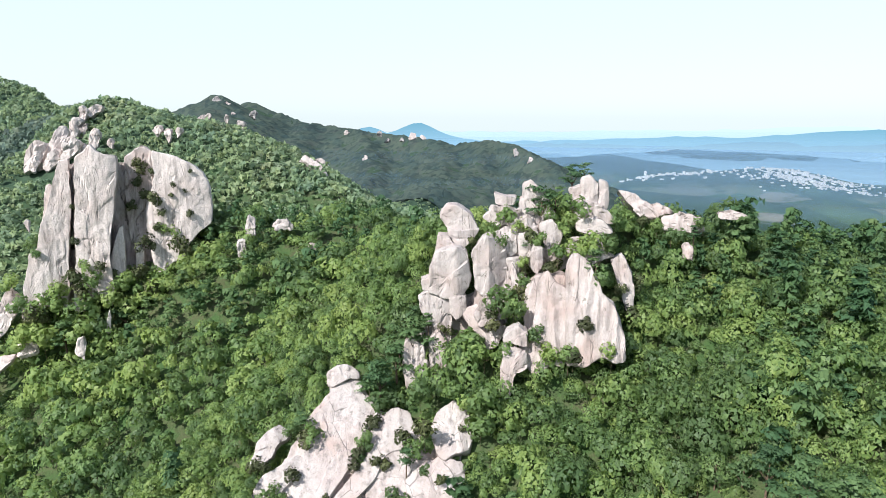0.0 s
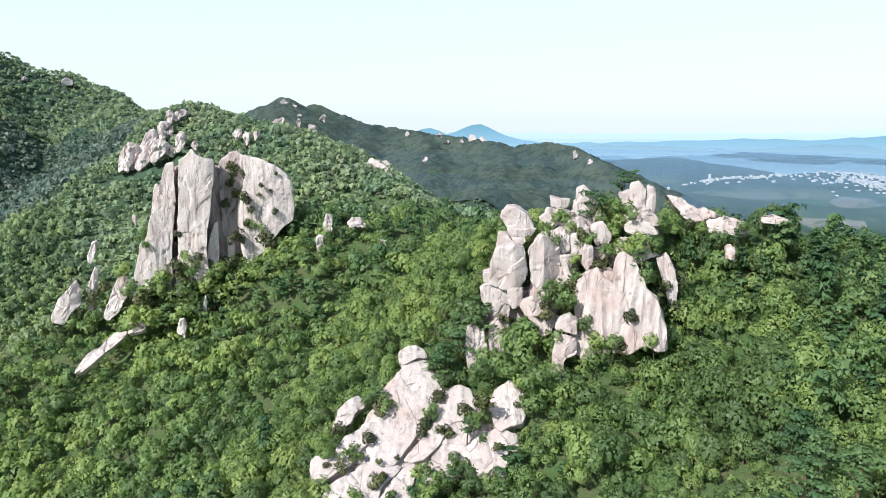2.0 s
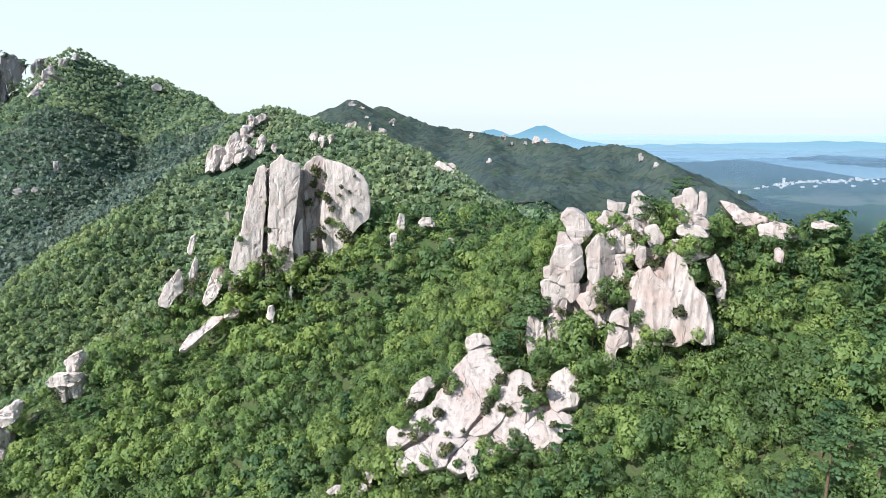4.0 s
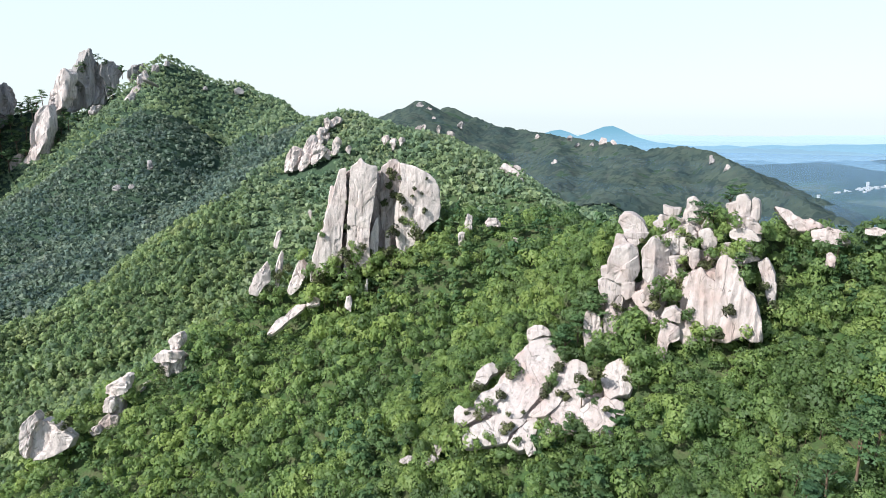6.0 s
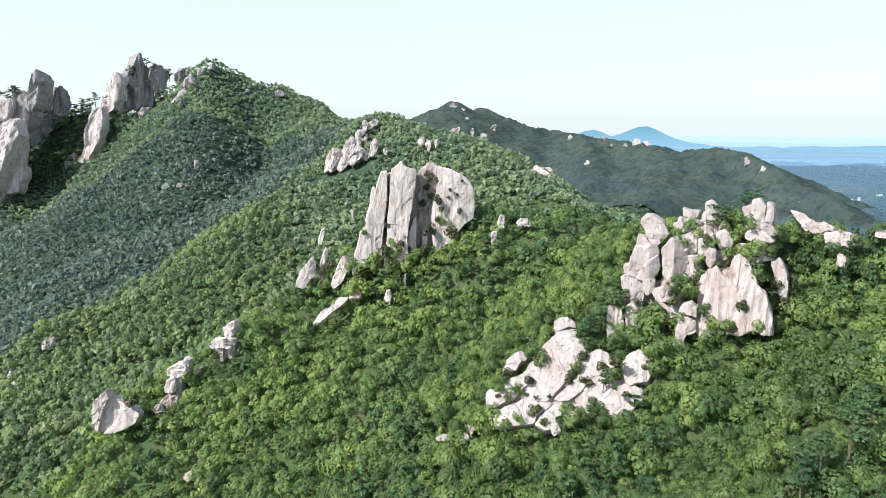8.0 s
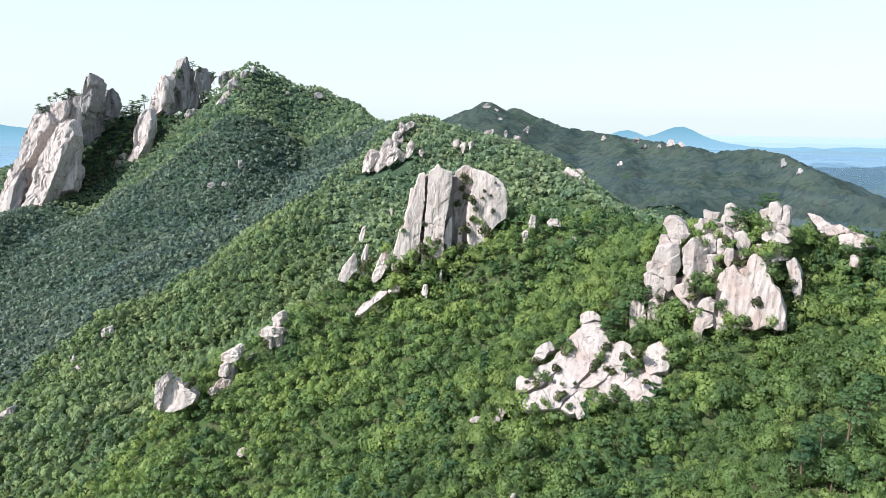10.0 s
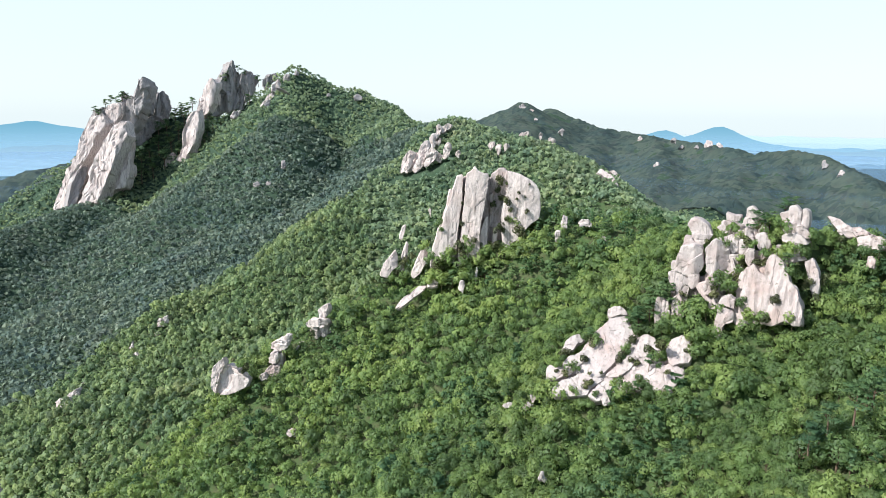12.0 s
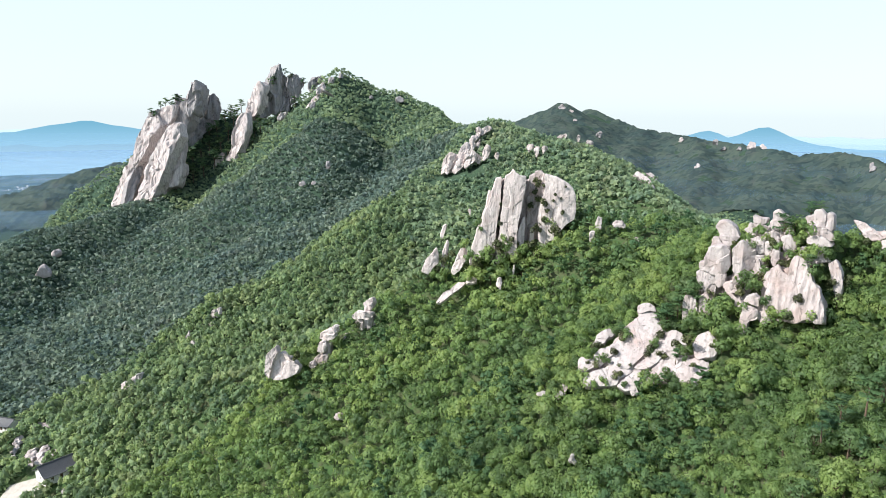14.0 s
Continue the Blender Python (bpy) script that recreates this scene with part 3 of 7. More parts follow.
base = outcrop((40.2, 175.5, 248.3), "upright granite blocks crowning the rock tower", "rock tower")
block(base, (40.7, 178.2, 278.6), -2, -11, 6, 0.3, 0.5, [(-2.6, 5.1), (-0.1, 6.0), (2.1, 3.7), (2.6, -6.0), (-2.4, -5.7)], GRANITE, 0.18, 0.1)
block(base, (44.7, 178.4, 277.9), -2, -12, 6, 0.3, 0.6, [(-1.6, 5.4), (1.1, 4.5), (1.6, -1.4), (-0.5, -5.4), (-1.6, -2.9)], GRANITE, 0.18, 0.1)
block(base, (36.9, 178.9, 278.9), 0, -10, 5, 0, 0.3, [(-2.2, 2.0), (2.0, 3.3), (2.2, -3.3), (-0.5, -2.5)], GRANITE, 0.18, 0.1)
block(base, (41.5, 174.9, 271.2), 0, -12, 8, 0, 0, [(-5.3, 1.3), (-1.4, 2.6), (3.2, 1.2), (5.3, -1.7), (-0.4, -2.6), (-4.8, -1.2)], GRANITE, 0.18, 0.1)
block(base, (29.6, 174.0, 268.4), -4, -8, 6, 0.1, 0.6, [(-3.3, 3.3), (0.3, 4.9), (3.3, 0.6), (1.7, -4.9), (-1.5, -3.1)], GRANITE, 0.18, 0.1)

base = outcrop((30.8, 160.4, 235.7), "streaked pinkish granite face below the tower top", "rock tower")
block(base, (27.4, 157.4, 251.7), -13, -8, 6, 0.5, 0.3, [(-4.9, -5.8), (-3.5, -0.7), (-3.5, 5.0), (-2.9, 7.9), (-1.0, 10.0), (1.0, 7.0), (3.5, 6.1), (4.9, -5.3), (3.6, -10.0), (-1.3, -9.5)], GRANITE_STAINED, 0.12, 0.5, 3.0)
block(base, (36.0, 156.6, 253.9), -13, -10, 7, 0.4, 0.4, [(-5.0, 3.4), (-4.9, 9.4), (-3.8, 11.8), (-2.1, 12.1), (0.5, 9.6), (3.2, 4.4), (5.0, -2.7), (5.0, -9.7), (0.5, -11.8), (-4.2, -12.1), (-4.6, -4.0)], GRANITE_STAINED, 0.12, 0.5, 3.0)
block(base, (42.4, 154.3, 250.3), -14, -12, 6, 0.3, 0.5, [(-3.8, 7.1), (-2.2, 6.0), (0.2, 4.0), (1.9, -1.3), (3.8, -6.9), (0.5, -7.1), (-2.5, -6.5), (-2.2, -0.0)], GRANITE_STAINED, 0.12, 0.5, 3.0)
block(base, (48.3, 168.4, 257.0), -10, -14, 5, 0.3, 0.6, [(-3.4, 5.2), (-0.5, 7.4), (1.5, 4.2), (3.0, -0.3), (3.4, -7.0), (1.6, -7.4), (-0.6, -1.8)], GRANITE, 0.2, 0.2, 2.0)
block(base, (25.2, 156.1, 242.8), -16, -8, 6, 0.3, 0.5, [(-5.4, -2.9), (-5.4, 1.9), (-3.0, 3.7), (0.7, 1.2), (5.4, -0.8), (3.4, -3.0), (-1.8, -3.7)], GRANITE_STAINED, 0.12, 0.5, 3.0)
block(base, (33.9, 162.6, 248.7), -10, -10, 8, 0.9, 0.1, [(-12.7, 2.3), (-12.0, 8.3), (-8.9, 10.6), (-2.7, 11.3), (7.4, 4.8), (12.2, -2.0), (12.7, -7.5), (-11.4, -11.3)], GRANITE_STAINED, 0.12, 0.5, 3.0)
block(base, (15.8, 169.6, 244.4), -8, -5, 8, 0.9, 0.1, [(-6.1, -3.8), (-8.7, 5.1), (-5.4, 12.6), (2.1, 15.3), (6.8, 13.7), (8.7, 1.9), (6.8, -10.4), (0.6, -15.3)], GRANITE_STAINED, 0.5, 0.3, 3.0)

base = outcrop((6.1, 160.9, 228.6), "broken granite ledges at the foot of the tower", "rock tower")
block(base, (18.1, 154.3, 246.8), -6, -6, 6, 0.4, 0.5, [(-3.3, -1.6), (-2.4, 0.8), (0.8, 2.9), (3.3, 0.9), (3.1, -2.9), (-0.0, -2.3)], GRANITE, 0.2, 0.05, 0.0)
block(base, (17.8, 152.2, 239.2), -16, -6, 6, 0.4, 0.5, [(-3.2, -2.4), (-2.8, 5.3), (0.1, 4.7), (3.0, 3.9), (3.7, -0.1), (0.3, -2.1), (-0.8, -5.2), (-3.7, -5.3)], GRANITE, 0.3, 0.1, 3.0)
block(base, (11.4, 164.4, 246.6), -20, -4, 6, 0.4, 0.4, [(-6.3, 2.5), (-2.7, 4.9), (1.4, 1.7), (6.3, -1.2), (3.8, -4.4), (0.0, -4.9), (-4.0, -2.3)], GRANITE_STAINED, 0.3, 0.1, 3.0)
block(base, (20.3, 166.3, 254.6), -10, -6, 5, 0.3, 0.5, [(-2.6, 4.6), (-1.9, 7.7), (0.6, 2.0), (2.6, -2.7), (2.5, -7.7), (-0.1, -4.0)], GRANITE_STAINED, 0.3, 0.1, 3.0)
block(base, (-7.2, 159.7, 238.6), -12, 4, 6, 0.3, 0.5, [(-3.6, -1.4), (-2.9, 4.3), (-0.6, 5.3), (2.0, 3.1), (3.6, -2.8), (1.4, -5.0), (-2.5, -5.3)], GRANITE_STAINED, 0.3, 0.1, 3.0)
block(base, (-1.0, 162.2, 239.4), -12, 1, 6, 0.3, 0.5, [(-2.9, -4.3), (-2.4, 3.8), (0.0, 6.0), (2.2, 2.2), (2.9, -2.8), (0.7, -6.0)], GRANITE_STAINED, 0.3, 0.1, 3.0)
block(base, (5.3, 171.3, 244.2), -12, -2, 8, 0.9, 0.1, [(-17.2, -12.6), (-13.7, -3.9), (-6.1, 3.1), (3.4, 8.1), (12.7, 12.9), (17.2, 1.2), (14.2, -9.1), (-1.0, -12.9)], GRANITE_STAINED, 0.6, 0.1, 3.0)

base = outcrop((-25.1, 140.8, 202.7), "long smooth white granite slabs lying on the slope", "lower slabs")
block(base, (-27.4, 143.7, 223.1), -44, 8, 5, 0.6, 0.25, [(-0.2, 13.1), (0.8, 12.3), (5.5, 14.5), (7.6, 14.1), (9.1, 8.7), (11.2, 6.3), (9.6, 1.2), (6.7, -3.1), (3.9, -7.2), (0.3, -12.0), (-1.6, -14.3), (-4.9, -14.5), (-10.2, -14.0), (-11.2, -12.3), (-9.1, -9.6), (-5.8, -4.2), (-6.6, -0.6), (-5.6, 4.1), (-1.7, 7.4), (1.0, 10.3)], GRANITE, 0.14, 0.05, 0.0)
block(base, (-25.5, 154.7, 235.4), -30, 8, 5, 0.3, 0.4, [(-4.1, 0.7), (-1.9, 2.2), (0.7, 3.1), (4.0, 1.0), (4.1, -1.2), (1.9, -1.0), (-2.7, -3.1), (-3.8, -2.0)], GRANITE, 0.14, 0.05, 0.0)
block(base, (-42.3, 145.1, 221.2), -38, 12, 5, 0.3, 0.4, [(-4.5, -4.2), (-3.0, 0.5), (-0.5, 2.8), (2.0, 4.3), (4.5, 2.6), (3.9, 0.8), (1.9, -0.1), (0.5, -3.0), (-1.6, -4.3)], GRANITE, 0.14, 0.05, 0.0)
block(base, (-38.2, 136.5, 217.6), -44, 12, 5, 0.5, 0.3, [(-5.7, -2.8), (-3.7, 0.5), (-0.3, 2.0), (4.0, 4.3), (5.7, 3.3), (2.3, -1.7), (-0.1, -4.3), (-3.1, -3.3)], GRANITE, 0.14, 0.05, 0.0)
block(base, (-43.7, 131.1, 212.3), -42, 13, 5, 0.4, 0.3, [(-5.8, 1.6), (-4.2, 3.1), (-2.2, 1.7), (0.7, 3.8), (3.3, 3.4), (5.8, 2.4), (4.1, -0.1), (0.8, -1.8), (-2.5, -3.8), (-5.0, -2.3)], GRANITE, 0.14, 0.05, 0.0)
block(base, (-35.3, 128.4, 209.0), -44, 10, 5, 0.6, 0.2, [(-9.9, -2.9), (-8.4, 0.1), (-5.8, 1.6), (-1.6, 3.7), (-0.3, 5.4), (5.1, 4.8), (8.4, 4.8), (9.9, 4.0), (7.7, 1.5), (4.9, -0.5), (4.2, -3.7), (-2.7, -5.1), (-8.5, -5.4)], GRANITE, 0.14, 0.05, 0.0)
block(base, (-26.1, 129.9, 208.8), -46, 8, 5, 0.5, 0.3, [(-4.7, -3.6), (-1.3, 0.9), (1.1, 3.8), (3.6, 5.6), (4.7, 4.2), (4.0, 0.6), (3.3, -3.8), (-0.9, -5.6)], GRANITE, 0.14, 0.05, 0.0)
block(base, (-16.3, 142.3, 220.4), -44, 6, 5, 0.5, 0.3, [(2.3, 8.6), (4.5, 10.2), (8.1, 9.0), (9.3, 3.5), (8.8, 0.5), (5.7, 0.6), (2.3, -0.8), (-0.3, -6.2), (-3.9, -9.5), (-7.1, -10.2), (-9.3, -9.5), (-6.6, -6.4), (-3.9, -3.6), (0.1, 2.0), (1.7, 2.9)], GRANITE, 0.14, 0.05, 0.0)
block(base, (-14.7, 139.2, 215.3), -44, 6, 5, 0.5, 0.3, [(-7.3, -4.0), (-4.6, -3.6), (-1.2, 0.1), (1.3, 4.9), (4.5, 6.3), (7.3, 6.1), (6.4, 0.7), (5.0, -2.7), (0.8, -5.3), (-3.2, -6.3), (-6.6, -5.6)], GRANITE_STAINED, 0.6, 0.1, 0.0)
block(base, (2.2, 145.4, 224.7), -42, 0, 6, 0.4, 0.4, [(-4.7, -1.4), (-4.6, 1.5), (-2.8, 4.8), (0.4, 6.8), (3.3, 6.4), (4.0, 2.6), (4.7, -2.4), (3.9, -4.6), (0.6, -5.3), (-1.6, -6.8), (-3.3, -5.6)], GRANITE, 0.14, 0.05, 0.0)
block(base, (-1.7, 135.7, 213.6), -44, 2, 6, 0.5, 0.4, [(-6.5, 3.2), (-2.4, 6.4), (1.1, 7.7), (5.9, 6.5), (6.5, 3.3), (4.5, -0.1), (2.8, -2.3), (4.2, -5.6), (0.6, -4.8), (-1.5, -7.4), (-3.2, -7.7), (-4.3, -2.3), (-6.2, 0.6)], GRANITE, 0.14, 0.05, 0.0)
block(base, (-4.6, 143.4, 218.7), -42, 2, 5, 0.5, 0.4, [(-3.8, -4.6), (-2.5, 1.0), (1.7, 4.6), (3.8, 0.4), (0.3, -1.4)], GRANITE_STAINED, 0.14, 0.05, 0.0)

base = outcrop((-27.1, 139.4, 200.7), "broken granite bedrock under the long slabs", "lower slabs")
block(base, (-20.6, 141.5, 218.6), -44, 6, 5, 0.9, 0.1, [(-27.5, -14.8), (-23.5, -7.0), (-16.5, 1.2), (-12.0, 9.2), (-5.7, 17.5), (0.1, 19.8), (5.2, 11.3), (13.1, 8.3), (16.3, 1.1), (27.5, 1.0), (24.0, -8.6), (21.8, -12.5), (15.6, -15.1), (6.3, -12.4), (-2.9, -18.1), (-23.8, -19.8)], GRANITE_STAINED, 0.5, 0.1, 0.0)

base = outcrop((-49.6, 126.5, 194.4), "cracked white granite blocks beside the long slabs", "lower slabs")
block(base, (-50.1, 130.3, 204.0), -30, 15, 3, 0.2, 0.4, [(-2.8, 0.8), (-0.4, 1.8), (2.8, 0.0), (0.4, -1.8), (-2.0, -1.2)], GRANITE, 0.42, 0.06, 3.0)
block(base, (-54.4, 127.8, 201.0), -25, 17, 3, 0.2, 0.4, [(-1.6, 0.7), (0.4, 2.5), (1.6, -0.1), (-0.4, -2.5)], GRANITE, 0.42, 0.06, 3.0)
block(base, (-64.9, 125.4, 196.0), -35, 20, 3, 0.2, 0.4, [(-2.9, -0.6), (0.3, 1.6), (2.9, 1.0), (0.5, -1.2), (-1.7, -1.6)], GRANITE, 0.42, 0.06, 3.0)
block(base, (-56.0, 123.8, 198.2), -30, 17, 3, 0.2, 0.4, [(-2.0, -0.9), (0.8, 2.1), (2.0, 0.3), (-0.2, -2.1)], GRANITE, 0.42, 0.06, 3.0)
block(base, (-22.8, 125.1, 206.2), -30, 8, 3, 0.2, 0.4, [(-1.8, 0.9), (0.7, 2.3), (1.8, 0.0), (-0.8, -2.3)], GRANITE, 0.42, 0.06, 3.0)

base = outcrop((-125.6, 238.3, 226.0), "tall pale granite massif split by dark vertical clefts", "massif")
block(base, (-143.2, 228.3, 258.7), -5, 28, 12, 0.7, 0.2, [(6.4, 25.5), (9.7, 26.3), (9.2, 17.3), (9.2, 9.8), (7.6, 1.0), (6.4, -9.1), (5.8, -19.3), (4.3, -24.3), (-2.5, -22.4), (-7.4, -26.3), (-9.7, -26.1), (-7.7, -15.5), (-5.9, -10.6), (-5.2, -5.7), (-2.5, -4.6), (-1.1, 2.8), (1.3, 8.9), (3.3, 15.1)], GRANITE_PINK, 0.13, 0.1, 3.0)
block(base, (-142.8, 231.2, 268.1), -5, 28, 10, 0.6, 0.3, [(-2.4, -5.7), (-1.1, 0.6), (0.0, 8.0), (1.4, 8.2), (2.4, 6.1), (1.7, -0.8), (0.0, -7.1), (-1.8, -8.2)], GRANITE_PINK, 0.13, 0.1, 3.0)
block(base, (-128.5, 235.1, 262.1), -4, 24, 14, 0.75, 0.5, [(-4.4, 19.7), (-3.9, 23.4), (-1.1, 25.2), (0.9, 27.9), (2.5, 25.3), (4.7, 23.8), (8.9, 23.7), (8.7, 17.4), (7.4, 9.9), (6.2, 1.0), (4.8, -5.4), (3.8, -13.1), (4.5, -21.6), (1.6, -23.3), (-1.0, -17.3), (-2.8, -24.9), (-6.5, -27.9), (-8.9, -27.7), (-8.2, -20.0), (-6.9, -12.4), (-6.8, -4.7), (-5.3, 6.6)], GRANITE_PINK, 0.13, 0.1, 3.0)
block(base, (-122.6, 237.7, 252.2), -6, 24, 8, 0.2, 0.5, [(-2.7, -5.7), (-1.0, 1.4), (1.2, 7.5), (2.6, 8.1), (2.7, -2.8), (2.1, -7.3), (-0.4, -8.1)], GRANITE_PINK, 0.13, 0.1, 3.0)
block(base, (-103.7, 253.0, 265.3), -4, 18, 16, 0.45, 0.35, [(-8.7, 21.6), (-1.8, 20.4), (3.8, 17.7), (8.8, 13.6), (11.2, 8.3), (11.8, -0.5), (11.2, -5.9), (6.4, -9.1), (2.4, -13.0), (0.4, -17.9), (-3.7, -18.2), (-7.8, -21.6), (-10.3, -19.9), (-11.6, -10.4), (-11.8, -1.1), (-10.2, 5.4), (-7.9, 13.3)], GRANITE_PINK, 0.13, 0.1, 3.0)
block(base, (-117.4, 250.8, 266.1), -4, 20, 12, 0.9, 0.1, [(-5.1, 18.4), (-1.1, 21.6), (1.7, 22.5), (5.1, 20.5), (5.5, 4.3), (4.9, -11.9), (3.4, -22.1), (-1.1, -22.5), (-2.0, -15.7), (-5.0, -12.8), (-5.5, 0.6)], GRANITE_STAINED, 0.4, 0.3, 3.0)
block(base, (-116.9, 242.2, 245.3), -6, 22, 6, 0.2, 0.5, [(-2.0, -6.7), (-0.7, 6.6), (0.5, 6.9), (2.0, 4.5), (0.8, -6.9)], GRANITE_PINK, 0.13, 0.1, 3.0)
block(base, (-124.0, 229.1, 239.9), -16, 24, 6, 0.2, 0.4, [(-4.2, -0.7), (-2.7, 5.0), (-1.1, 1.6), (1.9, 0.8), (4.2, -1.3), (1.5, -5.0), (-0.8, -4.1)], GRANITE_PINK, 0.13, 0.1, 3.0)

base = outcrop((-122.8, 250.1, 231.0), "rear wall of the tall granite massif", "massif")
block(base, (-124.6, 249.9, 260.9), -3, 24, 12, 0.9, 0.1, [(-18.9, 21.4), (-13.3, 23.2), (1.5, 22.9), (8.1, 26.1), (18.2, 23.3), (28.4, 15.5), (30.3, 0.3), (17.4, -14.4), (3.9, -20.4), (-11.8, -26.1), (-30.3, -26.0), (-30.3, -11.3), (-24.1, 6.7)], GRANITE_STAINED, 0.5, 0.3, 3.0)

base = outcrop((-166.7, 226.4, 209.3), "leaning granite blocks at the foot of the massif", "massif")
block(base, (-179.7, 220.6, 230.0), -14, 35, 7, 0.3, 0.5, [(-5.9, -6.9), (-2.6, -0.4), (1.7, 4.1), (4.8, 7.6), (5.9, 2.3), (5.7, -3.5), (2.4, -4.9), (-1.1, -7.6)], GRANITE_PINK, 0.22, 0.1, 3.0)
block(base, (-173.6, 230.2, 232.7), -8, 33, 6, 0.3, 0.5, [(-2.8, -8.5), (-1.4, 1.2), (1.6, 8.8), (2.8, 6.7), (1.9, -0.5), (-1.1, -8.8)], GRANITE_PINK, 0.22, 0.1, 3.0)
block(base, (-160.5, 226.0, 231.4), -14, 32, 7, 0.3, 0.5, [(-5.7, -7.5), (-2.2, -0.2), (2.5, 8.3), (5.7, 4.7), (4.7, 0.3), (0.7, -6.4), (-4.1, -8.3)], GRANITE_PINK, 0.22, 0.1, 3.0)
block(base, (-186.1, 250.8, 244.8), -8, 33, 7, 0.3, 0.4, [(-2.5, -3.2), (0.2, 2.8), (2.5, 3.7), (1.8, -0.1), (-0.4, -3.7)], GRANITE_PINK, 0.22, 0.1, 3.0)
block(base, (-154.7, 203.7, 213.6), -40, 32, 4, 0.8, 0.2, [(-9.3, -6.7), (-6.0, -1.9), (0.1, 2.9), (4.7, 6.8), (9.3, 7.0), (7.8, 4.0), (0.9, -1.4), (-6.3, -7.0)], GRANITE_PINK, 0.5, 0.1, 0)
block(base, (-145.5, 213.8, 220.6), -30, 30, 5, 0.3, 0.3, [(-3.8, -2.1), (-2.8, 2.8), (-0.3, 3.1), (3.4, 0.7), (3.8, -1.9), (0.3, -3.1)], GRANITE_PINK, 0.5, 0.1, 0)
block(base, (-120.9, 222.7, 229.5), -8, 28, 5, 0.3, 0.5, [(-1.2, -2.8), (-0.1, 0.9), (0.7, 2.8), (1.2, 0.2), (0.5, -2.7)], GRANITE_PINK, 0.22, 0.1, 3.0)
block(base, (-124.9, 210.8, 223.7), -8, 28, 5, 0.3, 0.5, [(-1.9, -1.6), (-0.9, 1.9), (1.2, 2.3), (1.9, -0.2), (0.8, -2.3)], GRANITE_PINK, 0.22, 0.1, 3.0)
block(base, (-170.3, 260.1, 258.2), -8, 28, 5, 0.3, 0.5, [(-1.2, -0.3), (-0.0, 1.5), (1.2, 0.5), (0.7, -1.5)], GRANITE_PINK, 0.22, 0.1, 3.0)

base = outcrop((-307.5, 541.6, 253.0), "stepped jagged pale granite on the wooded ridge", "ridge boulders")
block(base, (-325.5, 519.5, 270.6), -12, 20, 14, 0.2, 0.7, [(-9.6, -12.0), (-6.5, 2.1), (0.6, 12.0), (6.7, 10.9), (9.6, 8.2), (6.7, 0.6), (0.8, -9.5)], GRANITE_PINK, 0.45, 0.12, 3.0)
block(base, (-317.0, 530.3, 276.8), -12, 18, 14, 0.1, 0.7, [(-11.7, -17.4), (-4.9, -3.3), (1.5, 10.3), (4.8, 16.3), (10.4, 17.4), (11.7, 11.6), (7.9, -0.7), (5.0, -10.2), (-4.1, -15.6)], GRANITE_PINK, 0.45, 0.12, 3.0)
block(base, (-299.2, 524.9, 276.6), -8, 18, 12, 0.1, 0.6, [(-8.5, -10.1), (-6.1, 3.2), (-1.2, 10.1), (4.9, 6.3), (8.5, 3.1), (4.4, -3.6), (0.4, -7.0)], GRANITE_PINK, 0.45, 0.12, 3.0)
block(base, (-293.6, 531.3, 275.6), -8, 18, 10, 0.1, 0.6, [(-5.7, -2.6), (-3.6, 4.1), (1.5, 4.6), (5.7, 1.3), (2.9, -4.6)], GRANITE_PINK, 0.45, 0.12, 3.0)
block(base, (-283.5, 531.7, 283.7), -2, 16, 9, 0.3, 0.6, [(-4.8, -8.3), (-3.1, 5.6), (0.5, 8.3), (4.2, 6.7), (4.8, 0.5), (1.2, -6.7)], GRANITE_PINK, 0.45, 0.12, 3.0)
block(base, (-266.7, 523.8, 281.5), -2, 16, 7, 0.3, 0.6, [(-2.9, -2.2), (-1.5, 2.3), (1.6, 3.0), (2.9, -0.4), (1.2, -3.0)], GRANITE_PINK, 0.45, 0.12, 3.0)
block(base, (-319.3, 571.0, 293.7), -8, 18, 12, 0.1, 0.6, [(-5.5, 0.0), (-1.4, 6.6), (3.0, 7.2), (5.5, 3.7), (1.3, -4.3), (-4.8, -7.2)], GRANITE_PINK, 0.45, 0.12, 3.0)
block(base, (-319.3, 584.6, 304.0), -8, 18, 12, 0.1, 0.6, [(-4.3, -3.8), (-2.7, 5.6), (1.2, 6.7), (4.3, 2.6), (2.9, -3.8), (-1.2, -6.7)], GRANITE_PINK, 0.45, 0.12, 3.0)
block(base, (-313.1, 591.8, 307.2), -8, 18, 12, 0.1, 0.6, [(-7.1, -5.3), (-5.0, 1.8), (1.9, 5.3), (7.1, 3.0), (5.5, -1.2), (-1.8, -5.0)], GRANITE_PINK, 0.45, 0.12, 3.0)
block(base, (-228.8, 525.0, 291.2), -6, 14, 8, 0.2, 0.5, [(-4.1, -1.3), (-0.8, 2.9), (3.3, 3.4), (4.1, -1.3), (-0.4, -3.4)], GRANITE_PINK, 0.45, 0.12, 3.0)
block(base, (-219.6, 521.9, 287.7), -6, 14, 8, 0.2, 0.5, [(-3.5, 0.3), (-1.3, 5.0), (2.5, 3.9), (3.5, -2.4), (0.3, -5.0)], GRANITE_PINK, 0.45, 0.12, 3.0)
block(base, (-212.3, 526.1, 289.7), -6, 14, 8, 0.2, 0.5, [(-3.6, -0.8), (-1.4, 2.4), (3.2, 2.9), (3.6, -0.8), (-0.6, -2.9)], GRANITE_PINK, 0.45, 0.12, 3.0)
